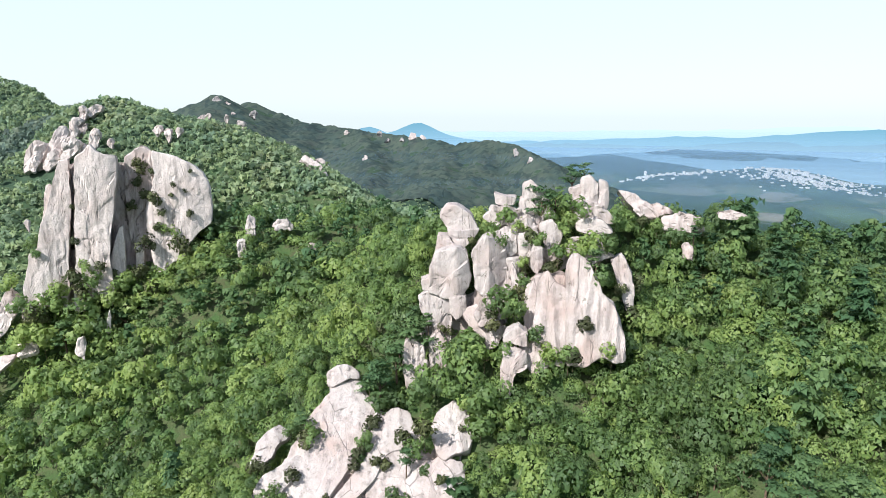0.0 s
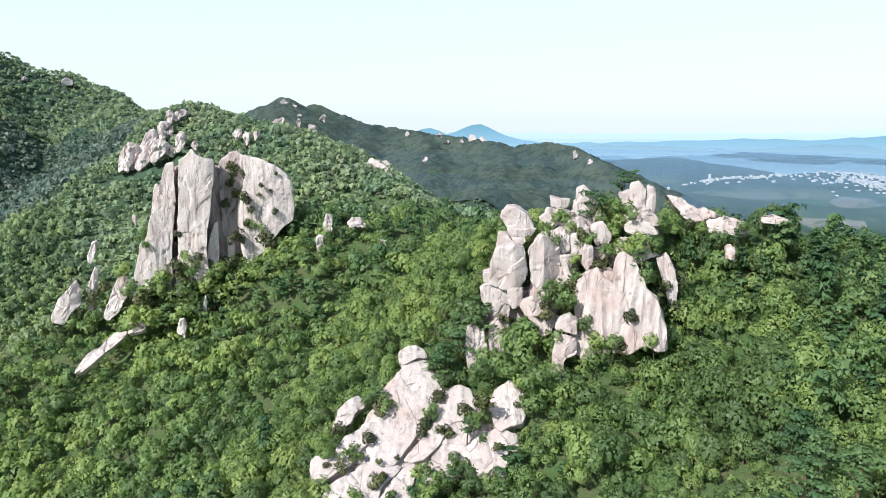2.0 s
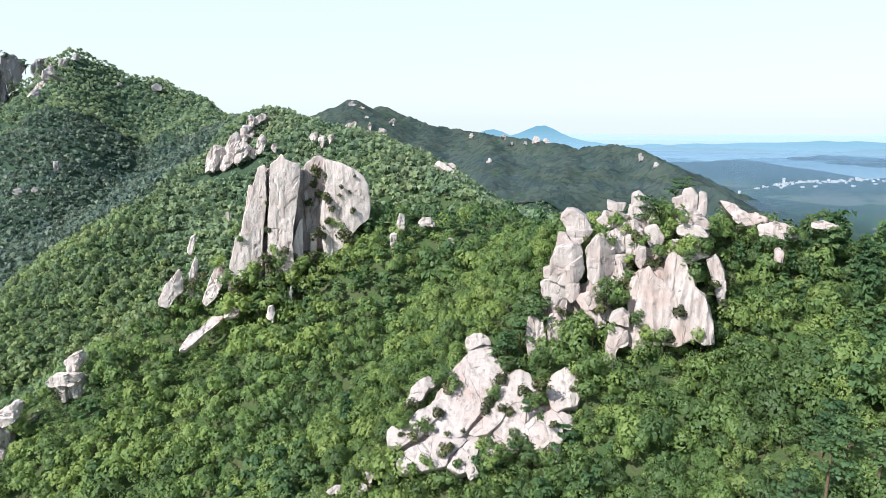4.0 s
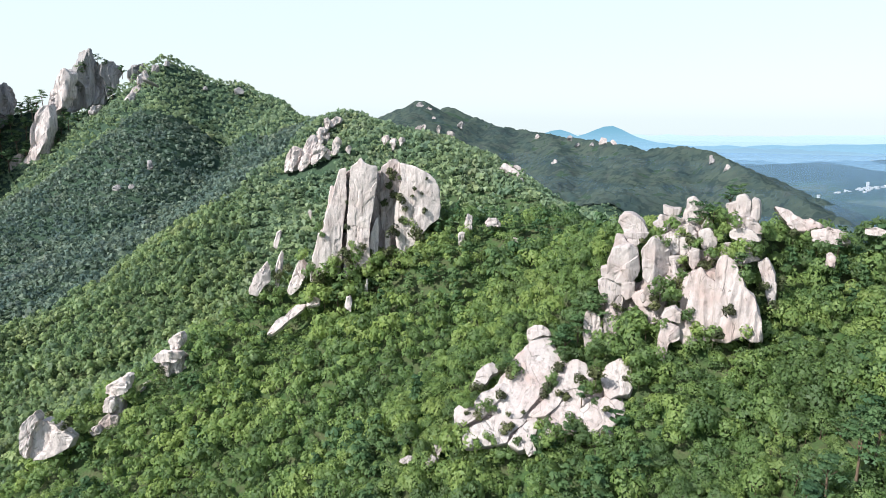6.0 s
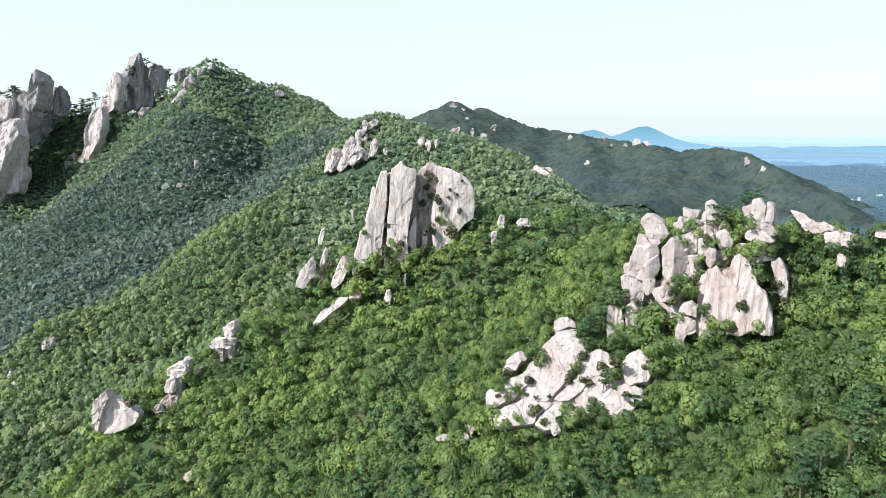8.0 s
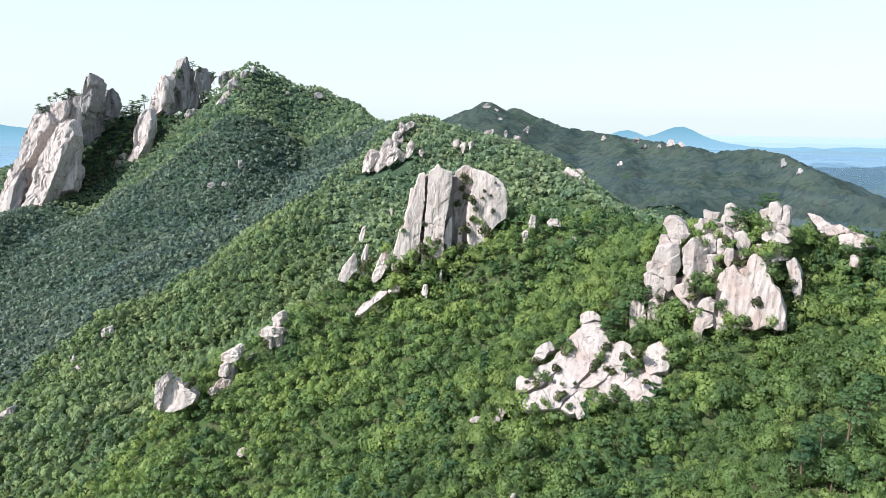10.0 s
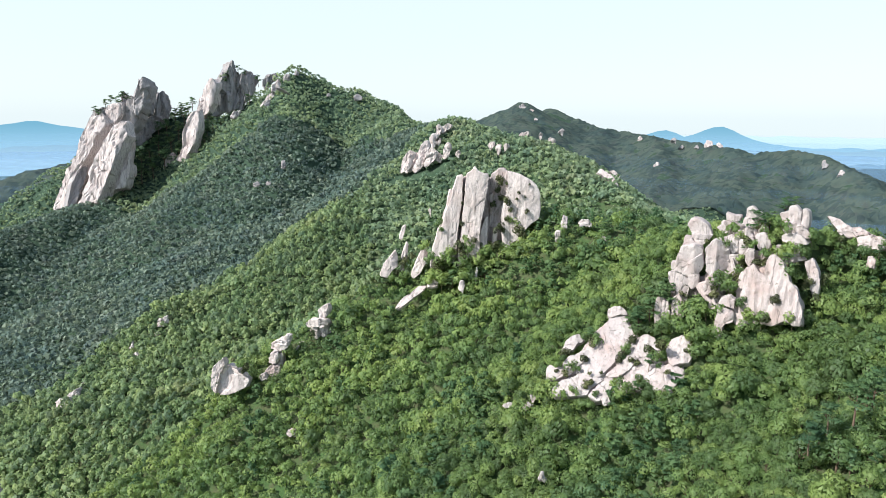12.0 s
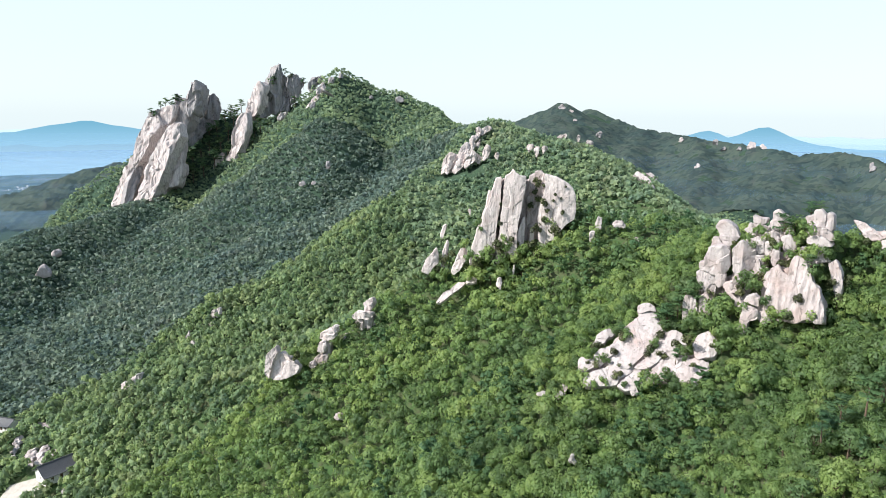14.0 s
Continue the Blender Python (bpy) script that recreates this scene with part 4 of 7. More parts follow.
block(base, (-313.6, 521.3, 268.7), -12, 20, 10, 0.2, 0.6, [(-7.5, -7.2), (-3.6, 2.5), (2.7, 8.9), (7.5, 5.6), (5.1, -3.6), (-2.6, -8.9)], GRANITE_PINK, 0.45, 0.12, 3.0)
block(base, (-315.9, 559.4, 288.7), -10, 20, 10, 0.2, 0.6, [(-5.4, -3.7), (-3.0, 3.2), (1.9, 5.4), (5.4, 0.8), (1.9, -5.4)], GRANITE_PINK, 0.45, 0.12, 3.0)
block(base, (-324.7, 514.7, 265.4), -16, 26, 8, 0.2, 0.6, [(-5.0, -4.7), (-1.6, 3.9), (3.4, 6.0), (5.0, -0.6), (0.3, -6.0)], GRANITE_PINK, 0.45, 0.12, 3.0)
block(base, (-314.7, 572.6, 289.6), -10, 20, 10, 0.2, 0.6, [(-4.2, -3.8), (-0.5, 4.4), (3.4, 6.1), (4.2, 0.3), (0.0, -6.1)], GRANITE_STAINED, 0.45, 0.12, 3.0)

base = outcrop((70.6, 190.1, 260.2), "low weathered pinkish granite ledges along the crest", "crest rocks")
block(base, (60.6, 196.9, 273.3), -25, -17, 7, 0.2, 0.4, [(-7.0, 4.7), (-2.1, 3.3), (3.1, 0.0), (7.0, -4.0), (0.7, -4.7), (-3.5, 0.0)], GRANITE_STAINED)
block(base, (70.9, 188.6, 269.1), -18, -21, 7, 0.3, 0.4, [(-6.2, 1.6), (-1.5, 3.5), (4.9, 2.5), (6.2, -1.4), (0.5, -3.5), (-5.2, -2.5)], GRANITE_STAINED)
block(base, (85.5, 188.2, 271.8), -10, -24, 7, 0.2, 0.3, [(-4.3, 0.6), (-0.3, 1.4), (4.3, 0.6), (4.0, -1.4), (-3.7, -1.4)], GRANITE_STAINED)
block(base, (69.5, 179.3, 262.9), -15, -21, 5, 0.2, 0.4, [(-1.9, 2.1), (0.3, 2.7), (1.9, 0.2), (1.6, -2.7), (-1.0, -2.1)], GRANITE_STAINED)
block(base, (66.6, 197.5, 271.6), -20, -19, 6, 0.2, 0.4, [(-4.4, 1.6), (0.0, 2.7), (4.4, -0.2), (2.3, -2.7)], GRANITE_STAINED)

base = outcrop((-917.2, 576.6, 175.5), "steep leaning granite cliffs of a jagged peak", "peaks")
block(base, (-929.0, 558.8, 247.3), -14, 8, 26, 0.6, 0.5, [(-41.6, -75.8), (-36.4, -52.0), (-22.5, -24.3), (-3.6, 7.9), (5.6, 44.1), (13.6, 71.2), (33.3, 75.8), (41.6, 62.4), (27.5, 31.0), (19.0, 8.4), (5.1, -16.2), (-6.5, -41.8), (-9.4, -74.3)], GRANITE_GREY, 0.5, 1.2, 3.0)
block(base, (-932.1, 560.1, 243.5), -12, 72, 26, 0.5, 0.4, [(-38.9, -66.8), (-27.2, -34.1), (-12.6, -10.0), (15.8, 35.9), (33.7, 66.8), (38.9, 50.2), (17.7, 15.8), (6.3, -1.9), (-11.2, -37.0), (-25.0, -61.0)], GRANITE_DARK, 0.5, 1.2, 3.0)
block(base, (-880.5, 562.9, 247.1), -14, 10, 26, 0.6, 0.5, [(-39.9, -65.5), (-23.0, -22.2), (-10.7, 13.7), (7.3, 45.0), (17.3, 60.1), (31.5, 65.5), (39.9, 45.4), (29.9, 21.5), (22.0, -3.3), (12.1, -30.0), (-1.4, -62.2)], GRANITE_GREY, 0.5, 1.2, 3.0)
block(base, (-879.0, 578.4, 239.4), -12, 22, 24, 0.3, 0.6, [(-24.8, -55.6), (-10.8, -23.2), (1.5, 3.7), (6.5, 28.7), (16.0, 55.6), (23.7, 44.0), (24.8, -5.0), (20.9, -31.7), (1.6, -36.5)], GRANITE_GREY, 0.5, 1.2, 3.0)
block(base, (-894.6, 599.7, 324.2), -6, 24, 24, 0.6, 0.6, [(-14.0, -13.8), (-11.1, 11.9), (11.0, 15.5), (14.0, -1.3), (2.5, -15.5)], GRANITE_GREY, 0.5, 1.2, 3.0)
block(base, (-914.2, 587.2, 323.9), -6, 20, 20, 0.4, 0.6, [(-15.6, -8.1), (-9.5, 2.6), (5.9, 6.2), (15.6, 11.5), (13.1, -5.3), (5.3, -11.5)], GRANITE_DARK, 0.5, 1.2, 3.0)

base = outcrop((-882.4, 641.0, 272.5), "summit rocks of the jagged peak, shade darkened into their colour", "peaks")
block(base, (-872.8, 623.1, 334.3), -8, 14, 26, 0.4, 0.8, [(-24.5, -25.5), (-15.2, -2.9), (-8.1, 7.8), (6.3, 15.0), (7.1, 40.0), (16.3, 43.4), (24.5, 32.7), (20.6, 10.5), (12.5, -7.3), (2.4, -31.6), (-12.0, -43.4)], GRANITE_DARK, 0.8, 2.0, 3.0)
block(base, (-882.3, 648.9, 346.9), -5, 66, 26, 0.3, 0.8, [(-7.3, 32.7), (3.2, 31.3), (13.2, 24.4), (17.6, 13.6), (13.3, -9.5), (4.2, -28.0), (-6.1, -23.5), (-16.0, -32.7), (-17.6, -14.5), (-8.1, 8.3)], GRANITE_DARK, 0.8, 2.0, 3.0)
block(base, (-886.2, 680.1, 336.7), -5, 78, 26, 0.2, 0.8, [(-18.3, -17.8), (-13.2, 5.6), (-6.7, 24.3), (5.1, 21.0), (13.8, 8.0), (18.3, -5.2), (7.9, -20.5), (-7.0, -24.3)], GRANITE_DARK, 0.8, 2.0, 3.0)
block(base, (-890.9, 644.1, 293.3), -10, 80, 26, 0.8, 0.3, [(-41.4, -16.3), (-32.8, 9.1), (-9.1, 22.0), (15.8, 25.8), (41.4, 18.3), (26.4, 5.9), (2.3, -12.7), (-27.9, -25.8)], GRANITE_DARK, 0.8, 2.0, 3.0)
block(base, (-914.0, 629.4, 280.7), -10, 62, 24, 0.9, 0.1, [(-7.3, 37.6), (3.0, 74.9), (17.1, 68.7), (26.6, 89.6), (52.8, 82.9), (72.9, 57.4), (64.9, 28.4), (-2.9, -13.6), (-34.9, -68.3), (-62.3, -89.6), (-72.9, -75.3), (-29.5, 14.6)], GRANITE_DARK, 0.8, 2.0, 3.0)

base = outcrop((-784.2, 678.6, 211.1), "pale broken granite rib beside the wooded hill", "peaks")
block(base, (-825.2, 659.9, 263.6), -12, 6, 20, 0.6, 0.5, [(-36.3, -68.1), (-24.0, -47.7), (-10.8, -26.6), (4.4, -2.8), (11.6, 18.7), (11.3, 46.6), (21.4, 60.6), (29.8, 68.1), (36.3, 46.8), (32.5, 14.5), (19.2, -13.6), (5.3, -37.3), (-13.8, -56.8)], GRANITE_GREY, 0.5, 1.2, 3.0)
block(base, (-814.1, 669.7, 271.6), -10, 34, 20, 0.3, 0.6, [(-21.5, -47.9), (-5.6, -23.8), (7.7, 4.1), (14.1, 38.5), (21.5, 47.9), (20.9, 26.5), (14.8, -1.5), (6.9, -25.7), (-6.2, -42.4)], GRANITE_GREY, 0.9, 1.6, 3.0)
block(base, (-786.7, 667.2, 244.2), -14, 30, 14, 0.3, 0.5, [(-8.6, -4.7), (-6.8, 4.7), (0.4, 13.1), (8.6, 14.0), (5.9, -2.8), (-3.1, -14.0)], GRANITE_GREY, 0.5, 1.2, 3.0)
block(base, (-798.8, 630.7, 220.6), -30, 34, 10, 0.3, 0.4, [(-17.0, -9.8), (-5.5, 2.0), (7.9, 11.9), (17.0, 5.8), (3.5, -4.1), (-8.2, -11.9)], GRANITE_GREY, 0.5, 1.2, 3.0)
block(base, (-777.4, 653.6, 228.8), -30, 34, 10, 0.3, 0.4, [(-15.9, 0.1), (1.4, 8.1), (15.9, -0.1), (5.6, -8.1), (-10.3, -8.0)], GRANITE_PINK, 0.5, 1.2, 3.0)
block(base, (-847.5, 652.4, 239.7), -10, 30, 14, 0.3, 0.6, [(-7.2, 0.9), (-1.5, 15.0), (7.8, 19.7), (9.4, 5.6), (-0.1, -13.1), (-9.4, -19.7)], GRANITE_GREY, 0.5, 1.2, 3.0)
block(base, (-741.7, 698.8, 323.2), -25, 33, 8, 0.2, 0.4, [(-7.9, -5.6), (-1.0, 4.5), (7.9, 7.5), (6.3, 0.5), (-2.5, -7.5)], GRANITE_GREY, 0.5, 1.2, 3.0)
block(base, (-695.8, 726.4, 346.1), -35, 38, 8, 0.2, 0.4, [(-15.5, -17.0), (-8.3, -3.6), (4.5, 11.2), (15.5, 17.0), (8.9, 3.3), (-3.0, -12.5)], GRANITE_GREY, 0.5, 1.2, 3.0)
block(base, (-690.1, 741.8, 369.1), -20, 38, 8, 0.2, 0.4, [(-9.2, -9.0), (-5.2, 2.8), (4.1, 10.8), (9.2, 1.1), (1.6, -10.8)], GRANITE_GREY, 0.5, 1.2, 3.0)

base = outcrop((-780.3, 746.8, 319.0), "pinnacles beside the wooded hill, shade darkened into their colour", "peaks")
block(base, (-804.1, 705.2, 348.3), -6, 8, 22, 0.5, 0.7, [(-19.5, -20.7), (-8.3, 3.5), (0.7, 23.8), (11.8, 31.9), (19.5, 21.7), (16.3, -5.9), (7.5, -24.4), (-8.2, -31.9)], GRANITE_GREY, 0.5, 1.2, 3.0)
block(base, (-804.4, 719.2, 345.9), -4, 80, 22, 0.7, 0.5, [(-23.2, -21.5), (-12.9, 8.3), (-8.4, 27.0), (7.1, 25.8), (22.0, 17.0), (23.2, -11.5), (7.9, -23.1), (-10.6, -27.0)], GRANITE_DARK, 0.8, 2.0, 3.0)
block(base, (-790.7, 735.9, 368.8), -4, 68, 26, 0.2, 0.8, [(-21.3, 0.1), (-11.9, 16.2), (-2.1, 25.0), (1.1, 37.2), (10.5, 40.5), (17.4, 38.1), (19.2, 24.2), (21.3, 1.6), (7.7, -34.7), (-5.1, -40.5), (-8.5, -11.5)], GRANITE_DARK, 0.8, 2.0, 3.0)
block(base, (-784.2, 747.7, 361.7), -4, 84, 24, 0.6, 0.5, [(-13.9, -29.5), (3.5, 8.8), (3.8, 29.5), (13.9, 11.1), (13.3, -12.8), (1.0, -29.3)], GRANITE_DARK, 0.8, 2.0, 3.0)
block(base, (-766.3, 764.7, 368.9), -4, 56, 24, 0.1, 0.8, [(-19.7, 3.0), (-16.5, 20.9), (-4.6, 27.0), (8.4, 20.0), (19.7, 12.7), (11.1, 2.0), (-4.1, -21.2), (-13.2, -27.0)], GRANITE_DARK, 0.8, 2.0, 3.0)
block(base, (-734.9, 779.3, 379.1), -6, 50, 20, 0.1, 0.8, [(-15.8, -9.0), (-9.3, 4.4), (0.8, 12.3), (12.4, 14.5), (15.8, 7.0), (5.6, -2.8), (-6.7, -14.5)], GRANITE_DARK, 0.8, 2.0, 3.0)

base = outcrop((-220.3, 167.7, 162.2), "rounded white boulders along a wooded spur", "spur boulders")
block(base, (-206.1, 187.9, 203.0), 0, 12, 6, 0.2, 0.5, [(-3.5, 0.5), (-1.0, 3.4), (2.4, 4.5), (3.5, 1.6), (2.4, -3.1), (-0.3, -4.5), (-3.1, -3.8)], GRANITE_PINK)
block(base, (-208.7, 183.6, 196.0), 0, 13, 7, 0.2, 0.4, [(-7.6, -0.5), (-4.1, 2.7), (1.4, 3.4), (6.9, 3.1), (7.6, -0.2), (4.1, -2.0), (-2.1, -2.0), (-5.2, -3.4)], GRANITE_PINK)
block(base, (-210.0, 183.8, 189.9), -3, 13, 5, 0.2, 0.5, [(-1.7, 4.5), (1.4, 3.8), (1.7, -3.8), (-0.7, -4.5)], GRANITE_PINK)
block(base, (-206.8, 187.4, 186.7), -3, 12, 6, 0.2, 0.6, [(-3.1, 10.0), (3.1, 10.4), (2.8, 0.9), (1.4, -8.5), (-1.0, -10.4), (-2.8, -2.0)], GRANITE_PINK)
block(base, (-218.2, 176.2, 178.7), -4, 15, 4, 0.2, 0.5, [(-1.6, 2.0), (1.2, 4.5), (1.6, -4.5), (-0.5, -3.4)], GRANITE_PINK)
block(base, (-222.5, 165.0, 186.0), 0, 16, 6, 0.4, 0.5, [(-5.2, -2.3), (-4.9, 1.6), (-0.2, 4.1), (3.9, 3.4), (5.2, -0.9), (1.2, -3.0), (-2.2, -4.1)], GRANITE_PINK)
block(base, (-220.0, 168.3, 188.2), 0, 15, 5, 0.2, 0.5, [(-2.9, 1.6), (0.5, 3.8), (2.9, 2.7), (1.2, -2.7), (-2.2, -3.8)], GRANITE_PINK)
block(base, (-224.6, 161.9, 179.4), 0, 17, 6, 0.3, 0.5, [(-3.9, -4.0), (-2.2, 1.8), (1.2, 4.0), (3.9, 0.0), (2.9, -4.0)], GRANITE_PINK)
block(base, (-227.7, 155.2, 168.3), -10, 18, 5, 0.2, 0.3, [(-2.5, 0.2), (0.8, 2.9), (2.5, -0.5), (-0.5, -2.9)], GRANITE_PINK)
block(base, (-242.5, 135.6, 174.1), -8, 21, 8, 0.5, 0.3, [(-4.2, -6.3), (-3.2, 4.3), (0.0, 8.3), (2.6, 10.3), (4.2, 7.0), (1.3, 1.0), (-1.3, -10.3)], GRANITE_PINK)
block(base, (-236.7, 140.0, 171.1), -14, 20, 9, 0.5, 0.3, [(-7.8, 4.6), (-3.3, 8.9), (3.6, 5.9), (10.4, 0.0), (8.8, -4.3), (0.3, -8.2), (-7.2, -8.9), (-10.4, -5.3)], GRANITE_PINK)

base = outcrop((-217.1, 175.1, 165.5), "brown-stained jointed granite among the spur boulders", "spur boulders")
block(base, (-209.8, 189.0, 181.3), -6, 12, 7, 0.2, 0.5, [(-6.0, 11.8), (4.9, 14.0), (7.8, 2.4), (6.3, -14.0), (-3.5, -14.0), (-7.8, 0.2)], GRANITE_STAINED)
block(base, (-216.6, 181.3, 177.2), -5, 14, 6, 0.2, 0.5, [(-5.4, 4.2), (1.2, 8.5), (5.4, 3.4), (3.7, -8.5), (-3.3, -6.7)], GRANITE_STAINED)
block(base, (-211.2, 179.1, 169.8), -6, 13, 6, 0.2, 0.5, [(-3.1, 2.2), (3.1, 4.3), (2.4, -3.2), (-2.8, -4.3)], GRANITE_STAINED)
block(base, (-223.2, 165.7, 176.9), -4, 16, 6, 0.2, 0.5, [(-1.9, 4.3), (2.6, 6.4), (2.2, -4.3), (-2.6, -6.4)], GRANITE_STAINED)
block(base, (-224.6, 160.5, 170.2), -6, 17, 6, 0.2, 0.5, [(-4.7, 0.4), (-1.0, 4.6), (4.7, 3.2), (3.4, -4.6), (-2.4, -4.6)], GRANITE_STAINED)

base = outcrop((-412.7, 203.4, 107.6), "small cracked white boulders low on the spur", "spur boulders")
block(base, (-414.0, 241.0, 150.2), -6, 12, 4, 0.2, 0.5, [(-3.1, -3.9), (-0.2, 2.4), (3.1, 3.9), (2.6, -3.4)], GRANITE_PINK)
block(base, (-409.7, 244.0, 150.7), -6, 11, 4, 0.2, 0.5, [(-2.4, -4.1), (-1.9, 3.1), (1.4, 4.6), (2.4, -1.7), (0.0, -4.6)], GRANITE_PINK)
block(base, (-407.7, 232.2, 143.0), -25, 12, 4, 0.2, 0.4, [(-4.7, -1.4), (-0.5, 2.3), (4.7, 1.9), (2.3, -2.3)], GRANITE_PINK)
block(base, (-421.5, 218.2, 135.1), -6, 14, 3, 0.2, 0.5, [(-3.2, -4.2), (-0.5, 0.5), (1.4, 4.7), (3.2, 0.5), (0.5, -4.7)], GRANITE_PINK)
block(base, (-405.9, 210.1, 132.7), -15, 14, 4, 0.2, 0.4, [(-2.9, 0.0), (0.2, 3.6), (2.9, 0.5), (2.0, -3.6), (-1.6, -3.6)], GRANITE_PINK)
block(base, (-396.3, 141.3, 122.8), -15, 20, 6, 0.3, 0.4, [(-4.9, -0.2), (-1.8, 3.4), (4.1, 4.2), (4.9, -0.2), (0.2, -4.2), (-4.1, -3.8)], GRANITE_PINK)
block(base, (-417.5, 163.1, 114.7), -10, 19, 6, 0.3, 0.4, [(-4.6, -1.1), (0.4, 4.9), (4.6, 6.2), (4.2, -1.1), (-1.3, -6.2)], GRANITE_PINK)
block(base, (-428.7, 177.6, 112.9), -10, 18, 5, 0.3, 0.4, [(-3.3, -1.3), (1.1, 5.3), (3.3, 1.8), (0.7, -4.0), (-2.4, -5.3)], GRANITE_PINK)

base = outcrop((-358.0, 1235.9, 243.0), "scattered white boulders and a bare slab among trees", "ridge boulders")
block(base, (-97.6, 488.0, 262.8), -38, 20, 8, 0.3, 0.5, [(-9.7, 7.6), (-4.9, 10.2), (2.2, 4.7), (6.9, -2.8), (9.7, -8.9), (5.5, -10.2), (-0.2, -1.7)], GRANITE, 0.5, 0.15, 3.0)
block(base, (-105.1, 562.6, 259.6), -38, 20, 8, 0.3, 0.5, [(-5.9, 4.1), (-0.1, 5.6), (5.9, -1.3), (4.0, -5.6), (-1.5, -0.1)], GRANITE, 0.5, 0.15, 3.0)
block(base, (-217.5, 594.7, 301.0), -10, 20, 8, 0.3, 0.5, [(-5.1, -1.7), (1.2, 2.9), (5.1, 1.0), (2.0, -2.9)], GRANITE, 0.5, 0.15, 3.0)
block(base, (-211.4, 591.4, 301.8), -10, 20, 8, 0.3, 0.5, [(-3.5, -1.0), (-0.4, 2.9), (3.5, 0.3), (0.4, -2.9)], GRANITE, 0.5, 0.15, 3.0)
block(base, (-180.2, 585.1, 295.0), -10, 20, 8, 0.3, 0.5, [(-5.2, -1.0), (-2.9, 3.4), (5.2, 1.6), (4.1, -3.4), (-2.1, -3.4)], GRANITE, 0.5, 0.15, 3.0)
block(base, (-178.0, 617.0, 303.8), -10, 20, 8, 0.3, 0.5, [(-4.5, -1.7), (-0.7, 2.9), (4.5, 1.0), (2.0, -2.9)], GRANITE_DARK, 0.5, 0.15, 3.0)
block(base, (-194.9, 591.3, 300.2), -10, 20, 8, 0.3, 0.5, [(-2.5, -1.6), (-0.7, 2.9), (2.5, 1.0), (1.3, -2.9)], GRANITE, 0.5, 0.15, 3.0)

base = outcrop((-65.8, 243.5, 252.3), "small upright granite rocks in the wooded saddle", "saddle rocks")
stone(base, 'p', (-74.0, 244.7, 259.6), (4.0, 3.5, 8.7), (0, 4, 15), 0.1, GRANITE, 10)
stone(base, 'b', (-76.4, 238.9, 251.7), (4.3, 3.7, 7.5), (0, 0, 15), 0.1, GRANITE, 10)
stone(base, 'b', (-63.3, 250.4, 258.8), (7.5, 6.5, 5.2), (0, 0, 13), 0.1, GRANITE, 10)
stone(base, 'b', (-49.7, 240.1, 251.7), (3.9, 3.4, 4.2), (0, 0, 12), 0.1, GRANITE, 10)

base = outcrop((-462.9, 219.3, 148.1), "lone white boulders standing out of the forest", "spur boulders")
stone(base, 'b', (-186.8, 127.9, 154.5), (5.6, 4.8, 4.0), (0, 0, 38), 0.1, GRANITE, 10)
stone(base, 'b', (-38.5, 89.9, 187.9), (3.2, 2.8, 6.1), (0, 0, 16), 0.1, GRANITE, 10)
stone(base, 'b', (-795.2, 309.3, 128.5), (17.9, 15.5, 17.9), (0, 0, 61), 0.1, GRANITE, 10)
stone(base, 'b', (-831.3, 350.2, 141.0), (13.0, 11.3, 11.3), (0, 0, 60), 0.1, GRANITE, 10)

base = outcrop((-619.6, 694.4, 318.2), "small granite rocks on the wooded hillside", "hill rocks")
stone(base, 'p', (-544.8, 571.2, 255.8), (6.8, 5.9, 11.5), (0, 0, 39), 0.1, GRANITE_DARK, 9)
stone(base, 'b', (-550.3, 523.1, 233.5), (10.7, 9.2, 7.4), (0, 10, 41), 0.1, GRANITE_DARK, 9)
stone(base, 'b', (-537.6, 531.2, 234.8), (8.2, 7.1, 5.3), (0, 0, 40), 0.1, GRANITE_DARK, 9)
stone(base, 'b', (-589.5, 826.9, 352.0), (17.0, 14.7, 12.8), (0, 0, 33), 0.1, GRANITE_DARK, 9)
stone(base, 's', (-668.9, 731.4, 359.2), (24.1, 13.9, -1.0), (-20, 30, 39), 0.1, GRANITE_DARK, 9)
stone(base, 's', (-674.6, 698.5, 339.3), (7.5, 4.3, 13.9), (-20, 30, 40), 0.1, GRANITE_DARK, 9)
stone(base, 'p', (-690.7, 769.9, 382.6), (12.1, 10.5, 12.7), (0, 0, 38), 0.1, GRANITE_DARK, 9)
stone(base, 'b', (-683.8, 787.2, 391.0), (9.6, 8.3, 9.6), (0, 0, 37), 0.1, GRANITE_DARK, 9)
stone(base, 'b', (-636.2, 810.3, 355.3), (7.5, 5.8, 6.4), (0, 0, 35), 0.1, GRANITE_DARK, 9)

base = outcrop((-269.7, 1854.5, 253.5), "small pale rock faces on the distant ridge", "far rocks")
block(base, (-87.9, 1864.2, 246.3), -45, 14, 14, 0.3, 0.5, [(-11.3, -2.5), (-1.7, 14.3), (10.8, 13.0), (11.3, -8.0), (-3.8, -14.3)], GRANITE, 0.5, 0.15, 3.0)
block(base, (-57.6, 1872.4, 241.1), -45, 14, 14, 0.3, 0.5, [(-10.9, 8.7), (0.8, 11.9), (11.0, -2.8), (1.0, -11.9), (-11.0, -6.2)], GRANITE, 0.5, 0.15, 3.0)
block(base, (-182.1, 1877.9, 256.4), -45, 14, 14, 0.3, 0.5, [(-8.2, -2.5), (-2.3, 8.5), (8.2, 0.9), (4.5, -8.5)], GRANITE_DARK, 0.5, 0.15, 3.0)
